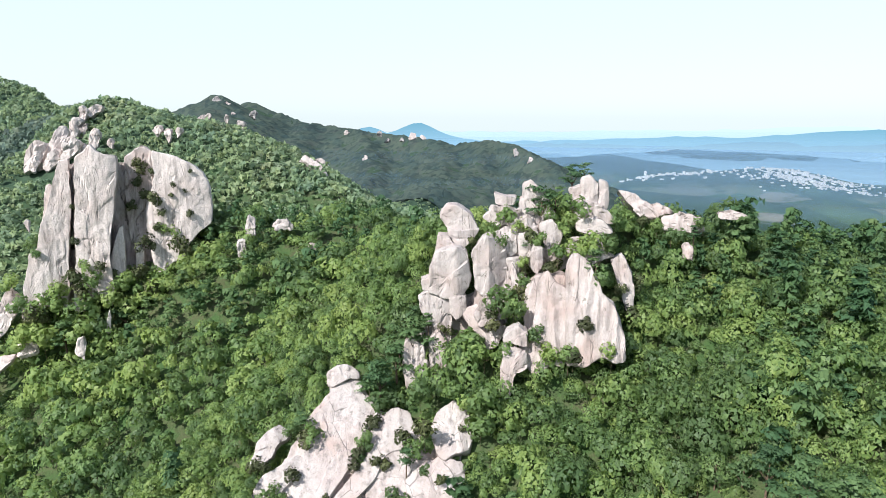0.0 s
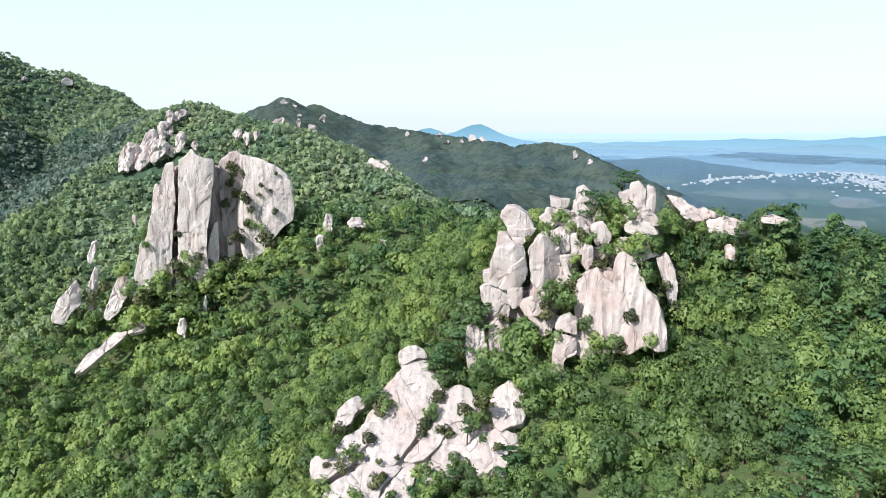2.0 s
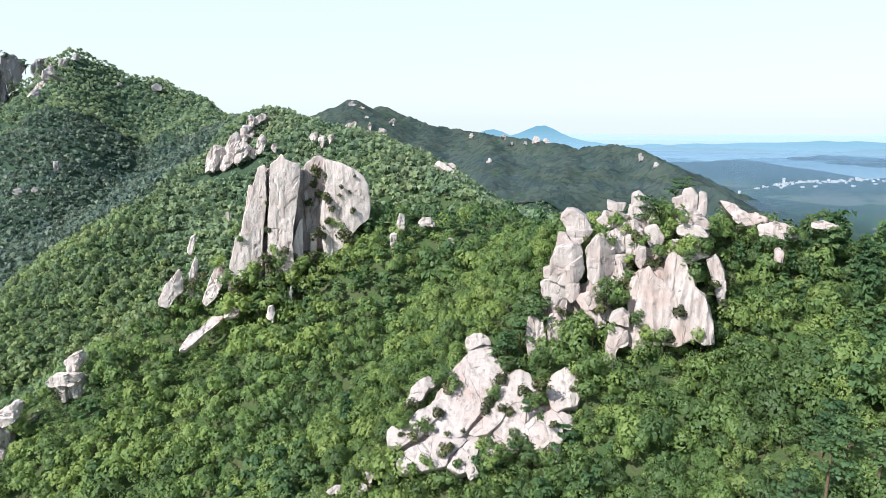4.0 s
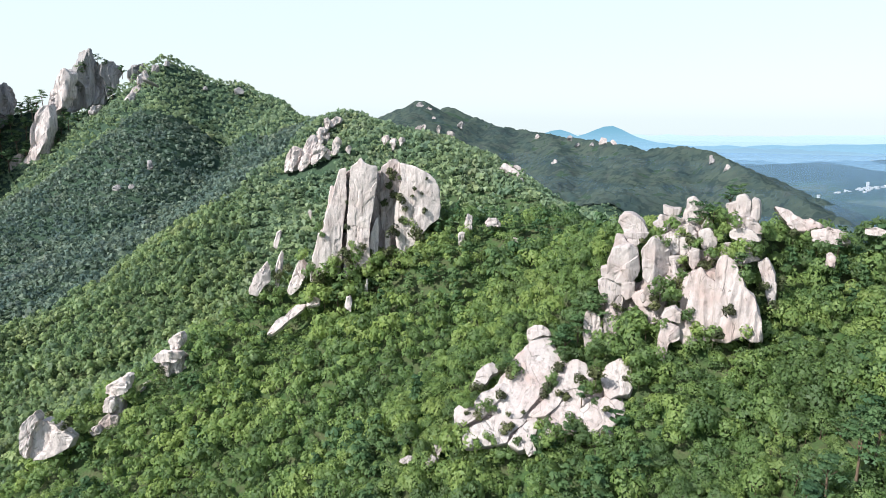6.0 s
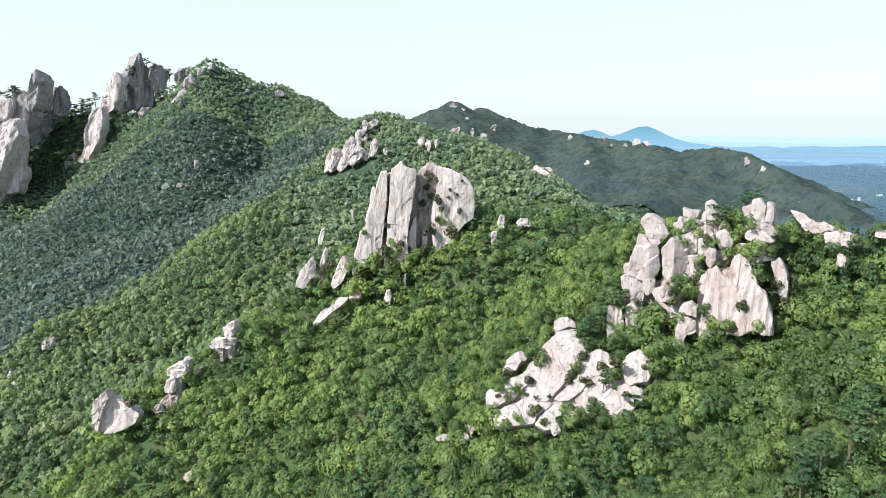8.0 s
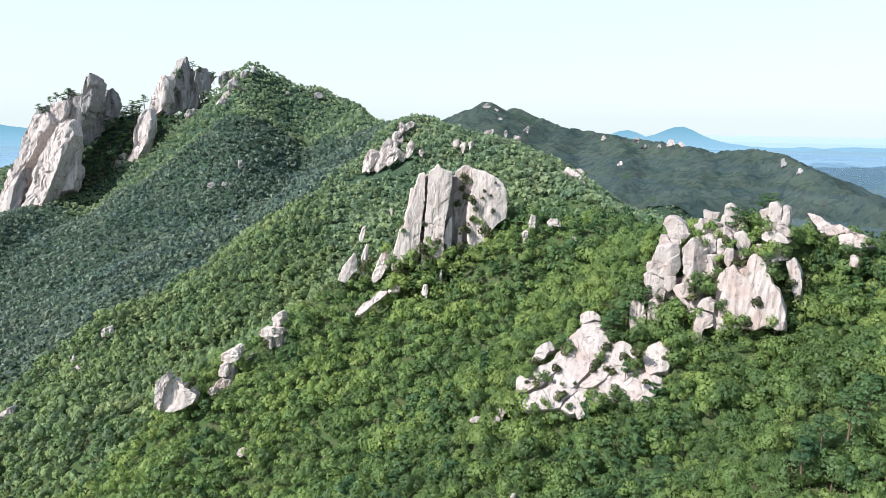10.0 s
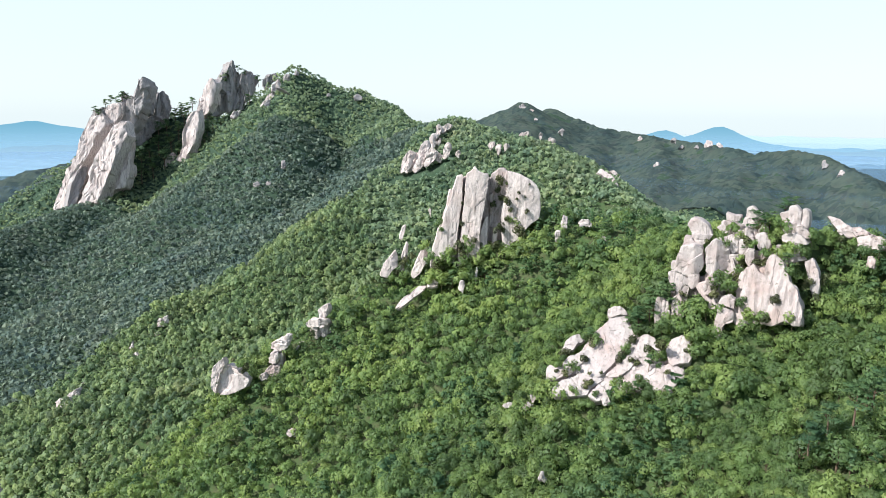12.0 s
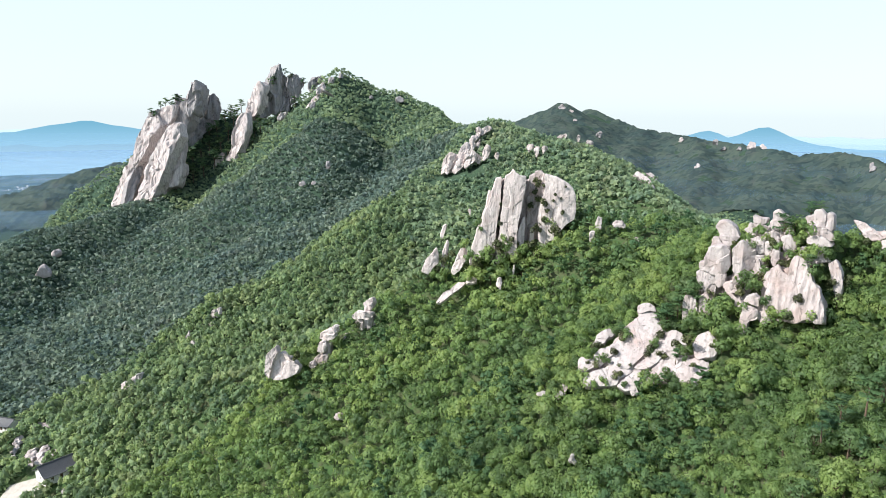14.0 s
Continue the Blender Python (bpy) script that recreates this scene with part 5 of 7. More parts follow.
block(base, (-160.1, 1897.5, 233.5), -45, 14, 14, 0.3, 0.5, [(-8.8, -2.5), (-1.7, 8.5), (8.8, 0.9), (1.8, -8.5)], GRANITE_DARK, 0.5, 0.15, 3.0)
block(base, (-118.9, 1870.4, 236.5), -45, 14, 14, 0.3, 0.5, [(-8.2, -3.2), (-1.0, 9.0), (8.2, 3.1), (4.2, -9.0)], GRANITE_DARK, 0.5, 0.15, 3.0)
block(base, (-292.5, 1986.9, 254.8), -45, 14, 14, 0.3, 0.5, [(-9.5, -2.7), (-3.4, 9.1), (9.5, 2.6), (2.2, -9.1)], GRANITE, 0.5, 0.15, 3.0)
block(base, (-204.1, 1707.0, 194.2), -45, 14, 14, 0.3, 0.5, [(-8.7, -1.7), (-2.3, 9.7), (8.7, 4.4), (3.2, -9.7)], GRANITE, 0.5, 0.15, 3.0)
block(base, (178.9, 1600.7, 214.4), -45, 14, 14, 0.3, 0.5, [(-6.9, -11.0), (-1.9, 10.6), (4.3, 13.1), (6.9, -1.1), (0.1, -13.1)], GRANITE_DARK, 0.5, 0.15, 3.0)
block(base, (207.2, 1542.4, 199.4), -45, 14, 14, 0.3, 0.5, [(-8.0, -5.9), (-2.6, 7.8), (8.0, 5.8), (4.1, -7.8)], GRANITE, 0.5, 0.15, 3.0)
block(base, (-705.3, 2064.1, 355.5), -25, 14, 14, 0.3, 0.5, [(-14.9, -5.3), (-9.0, 9.7), (5.8, 12.7), (14.9, -2.2), (1.9, -12.7)], GRANITE_DARK, 0.5, 0.15, 3.0)
block(base, (-669.4, 2047.8, 344.6), -15, 14, 14, 0.3, 0.5, [(-10.7, -2.1), (-3.2, 10.3), (10.7, 0.7), (3.2, -10.3)], GRANITE, 0.5, 0.15, 3.0)
block(base, (-638.0, 2000.7, 310.5), -45, 14, 14, 0.3, 0.5, [(-10.4, -1.9), (-3.2, 9.2), (10.4, 1.9), (0.6, -9.2)], GRANITE, 0.5, 0.15, 3.0)

# ---- trees ----


def leaf_cards(rnd, centres, normals, size, lean=0.36, rounded=0.76):
    """Small leaf sprays, one three-cornered face each, facing outwards; with the normals by which they are shaded."""
    count = len(centres)
    soft = normals / np.linalg.norm(normals, axis=1)[:, None]
    n = soft + rnd.normal(0, lean, (count, 3))
    n /= np.linalg.norm(n, axis=1)[:, None]
    t = np.cross(n, rnd.normal(0, 1, (count, 3)))
    t /= np.linalg.norm(t, axis=1)[:, None]
    b = np.cross(n, t)
    s = (size * rnd.uniform(0.6, 1.35, count))[:, None]
    bend = rnd.uniform(0.7, 1.2, (count, 1))
    leaf = np.stack([centres - t * s - b * s * 0.5, centres + t * s * bend - b * s * 0.5 - n * s * 0.25, centres + b * s], 1)
    shade = rounded * soft + (1 - rounded) * n
    shade /= np.linalg.norm(shade, axis=1)[:, None]
    return leaf.reshape(-1, 3), np.arange(count * 3).reshape(-1, 3), np.repeat(shade, 3, axis=0)


def broad_crown(seed, count, size, lobes=7, radius=3.05):
    """A broad-leaved crown: many leaf sprays over a cluster of lobes."""
    rnd = np.random.RandomState(seed)
    c = rnd.normal(0, 1, (lobes, 3)) * (0.42 * radius, 0.42 * radius, 0.5) + (0, 0, 4.4)
    r = rnd.uniform(0.36, 0.62, lobes) * radius
    c[:, 2] -= 0.20 * (np.hypot(c[:, 0], c[:, 1])) ** 1.5
    pts, nor = [], []
    while len(pts) < count:
        k = rnd.randint(lobes)
        n = rnd.normal(0, 1, 3)
        n /= np.linalg.norm(n)
        if n[2] < -0.45:
            continue
        p = c[k] + n * r[k] * (1, 1, 0.85) * rnd.uniform(0.80, 1.10)
        if any(np.sum((p - c[m]) ** 2) < (0.78 * r[m]) ** 2 for m in range(lobes) if m != k):
            continue
        whole = (p - (0, 0, 3.4)) / 3.0
        pts.append(p), nor.append(n + 0.6 * whole + (0, 0, 0.15))
    return leaf_cards(rnd, np.array(pts), np.array(nor), size)


def pine_crown(seed, count, size):
    """A red-pine crown: flat uneven pads of needles at several heights."""
    rnd = np.random.RandomState(seed)
    pads = 9
    pts, nor = [], []
    for k in range(pads):
        a, h = rnd.uniform(0, 6.28), 3.0 + 4.0 * k / pads
        far = rnd.uniform(0.3, 2.4) * (1.15 - 0.7 * k / pads)
        c = np.array([far * math.cos(a), far * math.sin(a), h])
        wide = rnd.uniform(0.8, 1.5)
        for _ in range(count // pads):
            v = rnd.normal(0, 0.5, 3) * (wide, wide, 0.2)
            pts.append(c + v), nor.append((0.5 * v[0], 0.5 * v[1], 1.0))
    return leaf_cards(rnd, np.array(pts), np.array(nor), size, 0.35)


def trunk_arrays(height=4.2, thick=0.16, seed=0, limbs=4):
    """A tapered trunk with four limbs."""
    rnd = np.random.RandomState(seed)
    verts, faces = [], []

    def limb(a, b, ra, rb):
        i = len(verts)
        a, b = np.array(a, float), np.array(b, float)
        w = b - a
        s = np.cross(w, (0.3, 0.9, 0.1))
        s /= np.linalg.norm(s)
        q = np.cross(w, s)
        q /= np.linalg.norm(q)
        for c, r in ((a, ra), (b, rb)):
            for k in range(5):
                t = k / 5 * 2 * math.pi
                verts.append(c + r * (math.cos(t) * s + math.sin(t) * q))
        for k in range(5):
            n = (k + 1) % 5
            faces.append((i + k, i + n, i + 5 + n, i + 5 + k))

    mid = (rnd.uniform(-0.2, 0.2), rnd.uniform(-0.2, 0.2), height * 0.55)
    limb((0, 0, -1.2), mid, thick * 1.3, thick)
    limb(mid, (mid[0] * 2, mid[1] * 2, height), thick, thick * 0.45)
    for k in range(limbs):
        a = k * 1.57 + rnd.uniform(0, 1)
        limb(mid, (1.5 * math.cos(a), 1.5 * math.sin(a), height * rnd.uniform(0.8, 1.0)), thick * 0.6, thick * 0.25)
    return np.array(verts), np.array(faces), None


def spread(rng, x0, x1, y0, y1, step):
    """Jittered places on a grid."""
    gx, gy = np.meshgrid(np.arange(x0, x1, step), np.arange(y0, y1, step))
    x = gx.ravel() + rng.uniform(-0.48, 0.48, gx.size) * step
    y = gy.ravel() + rng.uniform(-0.48, 0.48, gx.size) * step
    return x, y


def within(outline, p):
    """Which points lie inside a closed outline."""
    a, b = outline[:, None], np.roll(outline, -1, 0)[:, None]
    crosses = (a[..., 1] > p[None, :, 1]) != (b[..., 1] > p[None, :, 1])
    rise = np.where(np.abs(b[..., 1] - a[..., 1]) < 1e-9, 1e-9, b[..., 1] - a[..., 1])
    left = p[None, :, 0] < a[..., 0] + (p[None, :, 1] - a[..., 1]) * (b[..., 0] - a[..., 0]) / rise
    return (crosses & left).sum(0) % 2 == 1


# open stretches before the rocks, where only low bushes grow: place and radius
THIN = ((-203, 180, 6), (-210, 171, 7), (-217, 160, 6), (-224, 150, 6), (-231, 130, 7), (-238, 126, 6), (-246, 128, 7), (-252, 120, 7), (-244, 117, 6), (-213, 178, 6), (-226, 158, 6), (-334, 504, 10), (-320, 506, 10), (-306, 510, 10), (-324, 560, 9), (-290, 518, 9), (-408, 136, 7), (-428, 160, 7), (-149, 203, 8), (-160, 205, 7), (-140, 212, 6), (-398, 138, 7), (-420, 160, 7))


def thinned(x, y):
    return np.any([np.hypot(x - cx, y - cy) < r for cx, cy, r in THIN], axis=0)


def clear_of_rocks(x, y, z, margin=0.3, lifts=(0.5, 3.0, 4.8)):
    """Keeps trees from growing inside the rocks."""
    keep = np.full(len(x), True)
    for cx, cy, r in ((-394, 60, 18), (-381, 72, 12.5), (-366, 60, 5), (-486, 97, 13), (-412, 82, 13), (-424, 83, 9), (-456, 108, 8), (-455, 90, 7), (-446, 84, 6), (-440, 78, 6)):
        keep &= np.hypot(x - cx, y - cy) > r
    for (cx, cy, cz, sx, sy, sz, rx, ry, rz), outline in ROCK_SPOTS:
        m = np.array(pose(0, 0, 0, rx, ry, rz).to_3x3())
        near = np.hypot(x - cx, y - cy) < 0.8 * (sx + sy + sz)
        if not near.any():
            continue
        for lift in lifts:
            d = np.stack([x - cx, y - cy, z + lift - cz], 1) @ m
            inside = (np.abs(d[:, 0]) < sx / 2 + margin) & (np.abs(d[:, 1]) < sy / 2 + margin) & (np.abs(d[:, 2]) < sz / 2 + 0.3)
            if outline is not None and inside.any():
                inside[inside] = within(outline, d[inside][:, (0, 2)])
            keep &= ~(near & inside)
    return keep


def joined(name, variants, choice, x, y, z, scale, lift, turn, tint, material, label, category):
    """Many plants in one mesh."""
    vs, fs, ts, ns, base = [], [], [], [], 0
    for k, (v, f, shade) in enumerate(variants):
        i = np.nonzero(choice == k)[0]
        if not len(i):
            continue
        c, s = np.cos(turn[i])[:, None], np.sin(turn[i])[:, None]
        px = (v[None, :, 0] * c - v[None, :, 1] * s) * scale[i][:, None] + x[i][:, None]
        py = (v[None, :, 0] * s + v[None, :, 1] * c) * scale[i][:, None] + y[i][:, None]
        pz = v[None, :, 2] * (scale[i] * lift[i])[:, None] + z[i][:, None]
        vs.append(np.stack([px, py, pz], -1).reshape(-1, 3))
        if shade is not None:
            nz = np.broadcast_to(shade[None, :, 2], px.shape)
            ns.append(np.stack([shade[None, :, 0] * c - shade[None, :, 1] * s, shade[None, :, 0] * s + shade[None, :, 1] * c, nz], -1).reshape(-1, 3))
        fs.append((f[None] + (np.arange(len(i)) * len(v))[:, None, None] + base).reshape(-1, f.shape[1]))
        ts.append(np.repeat(tint[i], len(v)))
        base += len(i) * len(v)
    data = mesh_of(name, np.concatenate(vs), np.concatenate(fs), [material], np.concatenate(ts), shade=np.concatenate(ns) if ns else None)
    return tagged(new(name, data), label, category, kind="stuff")


rng = np.random.RandomState(7)
EYE_X, EYE_Y = 0.0, -50.0


def bearing(x, y):
    return np.degrees(np.arctan2(x - EYE_X, y - EYE_Y))


def forest(x, y, scale, near_tiles):
    z = ground_height(x, y)
    keep = clear_of_rocks(x, y, z) & ~thinned(x, y)
    return x[keep], y[keep], z[keep], scale[keep]


# near woods
x, y = spread(rng, -330, 190, -66, 330, 4.4)
far_off = np.hypot(x - EYE_X, y - EYE_Y)
ok = (far_off < 330) & (bearing(x, y) > -68) & (bearing(x, y) < 46)
x, y = x[ok], y[ok]
x, y, z, size = forest(x, y, 0.94 * rng.choice([0.6, 0.85, 1.0, 1.2, 1.5], len(x)) * rng.uniform(0.9, 1.12, len(x)) * (1 + 0.22 * value_noise(x, y, 22, 133, 2)), True)
pine = (value_noise(x, y, 45, 77, 2) + rng.normal(0, 0.55, len(x))) > 0.78
tint, turn = rng.uniform(0, 1, len(x)), rng.uniform(0, 6.28, len(x))
tall = rng.uniform(0.9, 1.4, len(x))
tall[pine] *= 1.15

CROWNS_NEAR = [broad_crown(150 + k, 800, 0.235, 9 + k % 4) for k in range(7)]
PINES_NEAR = [pine_crown(250 + k, 700, 0.25) for k in range(4)]
CROWNS = [broad_crown(100 + k, 430, 0.305, 7 + k % 4) for k in range(8)]
PINES = [pine_crown(200 + k, 300, 0.42) for k in range(4)]
CROWNS_MID = [broad_crown(300 + k, 150, 0.50, 6 + k % 3) for k in range(6)]
PINES_MID = [pine_crown(400 + k, 150, 0.56) for k in range(3)]
off = np.sqrt(x * x + y * y + (z - 300) ** 2)

# single trees on the slope that the camera passes nearest
order = np.argsort(np.hypot(x - 50, y - 80))[:290]
single = np.zeros(len(x), bool)
single[order] = True
crown_meshes = [mesh_of("crown", v, f, [LEAF], np.zeros(len(v)), shade=s) for v, f, s in CROWNS_NEAR]
pine_meshes = [mesh_of("crown", v, f, [NEEDLE], np.zeros(len(v)), shade=s) for v, f, s in PINES_NEAR]
trunk_meshes = [mesh_of("trunk", *trunk_arrays(4.4, 0.16, k)[:2], [BARK], smooth=True) for k in range(3)]


def tree(k):
    m = Matrix.Translation((x[k], y[k], z[k])) @ Matrix.Rotation(turn[k], 4, "Z") @ Matrix.Diagonal((size[k], size[k], size[k] * tall[k], 1))
    if pine[k]:
        base = empty("pine_tree", m, "dark green pine with flat layered needle pads", "tree", "slope trees")
        crown = pine_meshes[k % len(pine_meshes)]
    else:
        base = empty("tree", m, "leafy broad-leaved tree on the wooded slope", "tree", "slope trees")
        crown = crown_meshes[k % len(crown_meshes)]
    for name, data in (("trunk", trunk_meshes[k % 3]), ("crown", crown)):
        new(name, data).parent = base


for k in order:
    tree(int(k))

DRY = foliage("dry_shrub_leaves", (0.05, 0.06, 0.028), (0.085, 0.10, 0.04), (0.13, 0.14, 0.06), 0.2)


def bush_crown(seed, count, size):
    """A low bush: leaf sprays over lobes that lie close to the rock."""
    rnd = np.random.RandomState(seed)
    lobes = 7
    c = rnd.normal(0, 1, (lobes, 3)) * (0.5, 0.5, 0.3)
    r = rnd.uniform(0.38, 0.62, lobes)
    pts, nor = [], []
    while len(pts) < count:
        k = rnd.randint(lobes)
        n = rnd.normal(0, 1, 3)
        n /= np.linalg.norm(n)
        p = c[k] + n * r[k] * rnd.uniform(0.7, 1.15)
        pts.append(p), nor.append(n + 0.5 * p + (0, 0, 0.3))
    return leaf_cards(rnd, np.array(pts), np.array(nor), size)


BUSHES = [bush_crown(700 + k, 330, 0.155) for k in range(4)]
bush_meshes = [mesh_of("crown", v, f, [LEAF], np.zeros(len(v)), shade=s) for v, f, s in BUSHES]
dry_meshes = [mesh_of("crown", v, f, [DRY], np.zeros(len(v)), shade=s) for v, f, s in BUSHES]
stem_mesh = mesh_of("stem", trunk_arrays(1.0, 0.05, 3)[0] * (0.3, 0.3, 0.75) + (0, 0, -0.75), trunk_arrays(1.0, 0.05, 3)[1], [BARK])
shrub_count = [0]


def shrub(form, at, radius):
    """A bush or small pine rooted in the rock; at is the middle of its crown."""
    k = shrub_count[0] = shrub_count[0] + 1
    s = radius / 2.6 if form == "p" else radius
    drop = 4.4 * s if form == "p" else 0.0
    m = Matrix.Translation((at[0], at[1] + (2.0 if form != "p" else 3.0), at[2] - drop)) @ Matrix.Rotation(k * 1.3, 4, "Z") @ Matrix.Diagonal((s, s, s, 1))
    name, crown, label = {
        "b": ("shrub", bush_meshes[k % 4], "green leafy shrub rooted in a cleft of the rocks"),
        "p": ("pine_tree", pine_meshes[k % len(pine_meshes)], "dark pine with flat layered needle pads"),
        "d": ("shrub", dry_meshes[k % 4], "dull olive-brown shrub clinging to the rock face"),
    }[form]
    base = empty(name, m, label, "shrub" if form != "p" else "tree", "plants on the rocks")
    stem = ("trunk", trunk_meshes[k % 3]) if form == "p" else ("stem", stem_mesh)
    for part_name, data in (stem, ("crown", crown)):
        new(part_name, data).parent = base



shrub('b', (14.5, 157.6, 254.4), 4.4)
shrub('b', (18.2, 156.2, 252.3), 3.3)
shrub('b', (17.6, 172.4, 273.8), 3.2)
shrub('b', (12.4, 170.8, 270.0), 2.5)
shrub('p', (31.3, 175.7, 277.8), 3.9)
shrub('p', (37.0, 180.9, 283.9), 3.6)
shrub('p', (40.4, 181.3, 285.4), 2.5)
shrub('b', (25.5, 166.5, 268.5), 2.1)
shrub('p', (21.6, 167.9, 267.2), 1.7)
shrub('b', (21.3, 163.0, 257.7), 2.4)
shrub('p', (38.2, 154.2, 265.4), 3.2)
shrub('b', (40.0, 153.8, 260.6), 2.9)
shrub('d', (47.3, 162.4, 255.6), 2.0)
shrub('d', (35.3, 149.7, 250.2), 2.2)
shrub('b', (6.5, 156.0, 243.1), 4.4)
shrub('b', (10.5, 151.8, 241.2), 4.0)
shrub('b', (3.2, 154.1, 240.0), 3.7)
shrub('b', (23.1, 150.6, 247.3), 2.6)
shrub('b', (8.7, 166.0, 261.0), 1.4)
shrub('b', (32.2, 169.5, 270.7), 2.1)
shrub('b', (47.2, 172.7, 273.2), 3.1)
shrub('b', (10.2, 164.9, 265.7), 1.6)
shrub('d', (7.7, 168.0, 267.7), 1.4)
shrub('b', (20.6, 170.1, 271.2), 2.1)
shrub('b', (27.8, 174.2, 275.2), 2.8)
shrub('b', (34.3, 171.2, 273.2), 2.4)
shrub('b', (30.6, 165.7, 265.2), 2.7)
shrub('b', (35.2, 163.9, 266.6), 3.0)
shrub('b', (39.2, 164.2, 268.4), 3.4)
shrub('b', (43.8, 166.3, 267.3), 3.1)
shrub('d', (27.5, 160.1, 262.0), 2.0)
shrub('b', (21.5, 165.9, 262.3), 1.7)
shrub('b', (15.9, 149.4, 244.0), 2.3)
shrub('b', (26.3, 149.2, 242.9), 2.9)
shrub('b', (31.1, 149.4, 242.2), 3.2)
shrub('b', (41.9, 149.3, 242.8), 3.2)
shrub('p', (-3.9, 160.1, 247.6), 2.4)
shrub('p', (-7.4, 162.0, 247.8), 3.5)
shrub('p', (-11.6, 159.9, 242.8), 3.9)
shrub('d', (0.5, 160.2, 245.1), 1.6)
shrub('d', (49.7, 161.7, 249.4), 2.7)
shrub('d', (52.2, 167.3, 255.9), 3.1)
shrub('d', (12.2, 157.7, 249.9), 2.0)

shrub('b', (-31.5, 139.6, 226.4), 2.5)
shrub('p', (-34.2, 140.9, 228.2), 2.5)
shrub('b', (-36.3, 139.5, 227.1), 2.1)
shrub('d', (-34.7, 132.3, 219.7), 2.2)
shrub('b', (-39.4, 128.8, 217.0), 2.2)
shrub('d', (-41.1, 126.2, 214.7), 1.6)
shrub('b', (-36.2, 128.7, 216.4), 1.3)
shrub('d', (-29.7, 125.8, 212.5), 1.5)
shrub('d', (-31.2, 128.3, 215.3), 0.9)
shrub('p', (-18.3, 148.3, 232.9), 3.5)
shrub('b', (-16.0, 146.5, 230.8), 2.8)
shrub('d', (-16.9, 142.8, 227.3), 2.5)
shrub('b', (-18.3, 140.2, 224.9), 2.3)
shrub('d', (-19.6, 137.5, 222.5), 2.0)
shrub('d', (-20.7, 135.2, 220.4), 1.6)
shrub('b', (-17.8, 138.5, 223.2), 1.6)
shrub('d', (-15.1, 136.4, 220.7), 1.8)
shrub('d', (-41.3, 133.0, 221.4), 1.6)
shrub('b', (-43.4, 130.4, 219.2), 1.6)
shrub('b', (-44.7, 127.8, 216.8), 1.8)
shrub('b', (-36.0, 121.4, 209.2), 2.0)
shrub('b', (-39.7, 119.5, 207.9), 1.9)
shrub('b', (-27.1, 122.8, 209.1), 1.7)
shrub('b', (-20.6, 123.2, 208.5), 2.1)
shrub('b', (-18.3, 125.3, 214.5), 2.2)
shrub('b', (-15.4, 123.7, 214.1), 2.4)
shrub('p', (-12.3, 123.6, 214.7), 2.2)
shrub('d', (-9.6, 139.0, 225.7), 2.5)
shrub('p', (-8.6, 134.1, 222.6), 2.5)
shrub('b', (-7.1, 136.6, 224.7), 2.3)
shrub('b', (-47.5, 126.6, 208.8), 2.0)
shrub('b', (-44.1, 124.9, 208.6), 1.7)
shrub('b', (-17.7, 121.4, 211.9), 2.4)
shrub('b', (-5.6, 144.1, 235.4), 3.6)
shrub('p', (-15.9, 149.5, 236.3), 4.7)
shrub('p', (-12.0, 153.8, 239.4), 4.4)
shrub('b', (10.3, 141.8, 234.6), 4.1)
shrub('d', (-0.2, 126.2, 222.2), 1.3)
shrub('b', (8.9, 139.9, 228.6), 3.8)
shrub('b', (2.4, 144.1, 235.0), 2.9)
shrub('b', (6.5, 142.0, 232.6), 2.6)
shrub('d', (-4.4, 135.1, 229.9), 2.8)
shrub('b', (-4.0, 128.1, 223.4), 1.5)
shrub('b', (-7.5, 126.0, 211.1), 3.3)
shrub('b', (-2.2, 126.2, 211.4), 2.4)

shrub('d', (-109.4, 239.1, 270.5), 3.0)
shrub('d', (-115.5, 240.9, 276.5), 2.3)
shrub('d', (-110.4, 243.0, 280.1), 1.8)
shrub('d', (-112.3, 235.8, 253.7), 3.3)
shrub('d', (-101.4, 240.1, 252.7), 3.8)
shrub('d', (-132.1, 224.4, 256.8), 1.9)
shrub('d', (-131.4, 220.2, 244.5), 3.6)
shrub('b', (-127.0, 222.5, 242.9), 3.4)
shrub('d', (-129.0, 228.2, 271.4), 1.2)
shrub('d', (-123.6, 224.1, 247.7), 2.2)
shrub('b', (-116.0, 227.6, 242.1), 3.4)
shrub('b', (-156.7, 224.3, 241.6), 3.5)
shrub('b', (-146.9, 225.5, 256.7), 2.9)
shrub('d', (-102.3, 241.9, 275.3), 1.3)
shrub('d', (-97.0, 245.9, 280.0), 1.0)
shrub('d', (-94.6, 250.9, 248.3), 3.1)
shrub('d', (-115.5, 243.1, 283.8), 2.0)
shrub('d', (-117.7, 240.0, 267.7), 2.3)
shrub('d', (-108.7, 239.4, 259.1), 2.3)
shrub('b', (-105.4, 240.7, 257.7), 3.0)
shrub('d', (-99.7, 245.0, 272.5), 1.3)
shrub('d', (-131.7, 229.1, 276.2), 1.0)
shrub('b', (-118.7, 226.4, 239.8), 3.9)
shrub('b', (-137.5, 217.0, 236.5), 3.4)
shrub('d', (-143.6, 213.5, 232.2), 3.8)
shrub('d', (-112.8, 231.2, 244.0), 3.5)
shrub('b', (-120.3, 223.5, 235.4), 4.9)
shrub('b', (-127.8, 217.6, 234.2), 4.8)
shrub('b', (-106.2, 233.9, 241.0), 4.5)
shrub('b', (-98.7, 238.9, 245.3), 4.5)
shrub('d', (-167.3, 227.1, 232.8), 3.0)
shrub('d', (-172.3, 223.8, 229.6), 3.0)
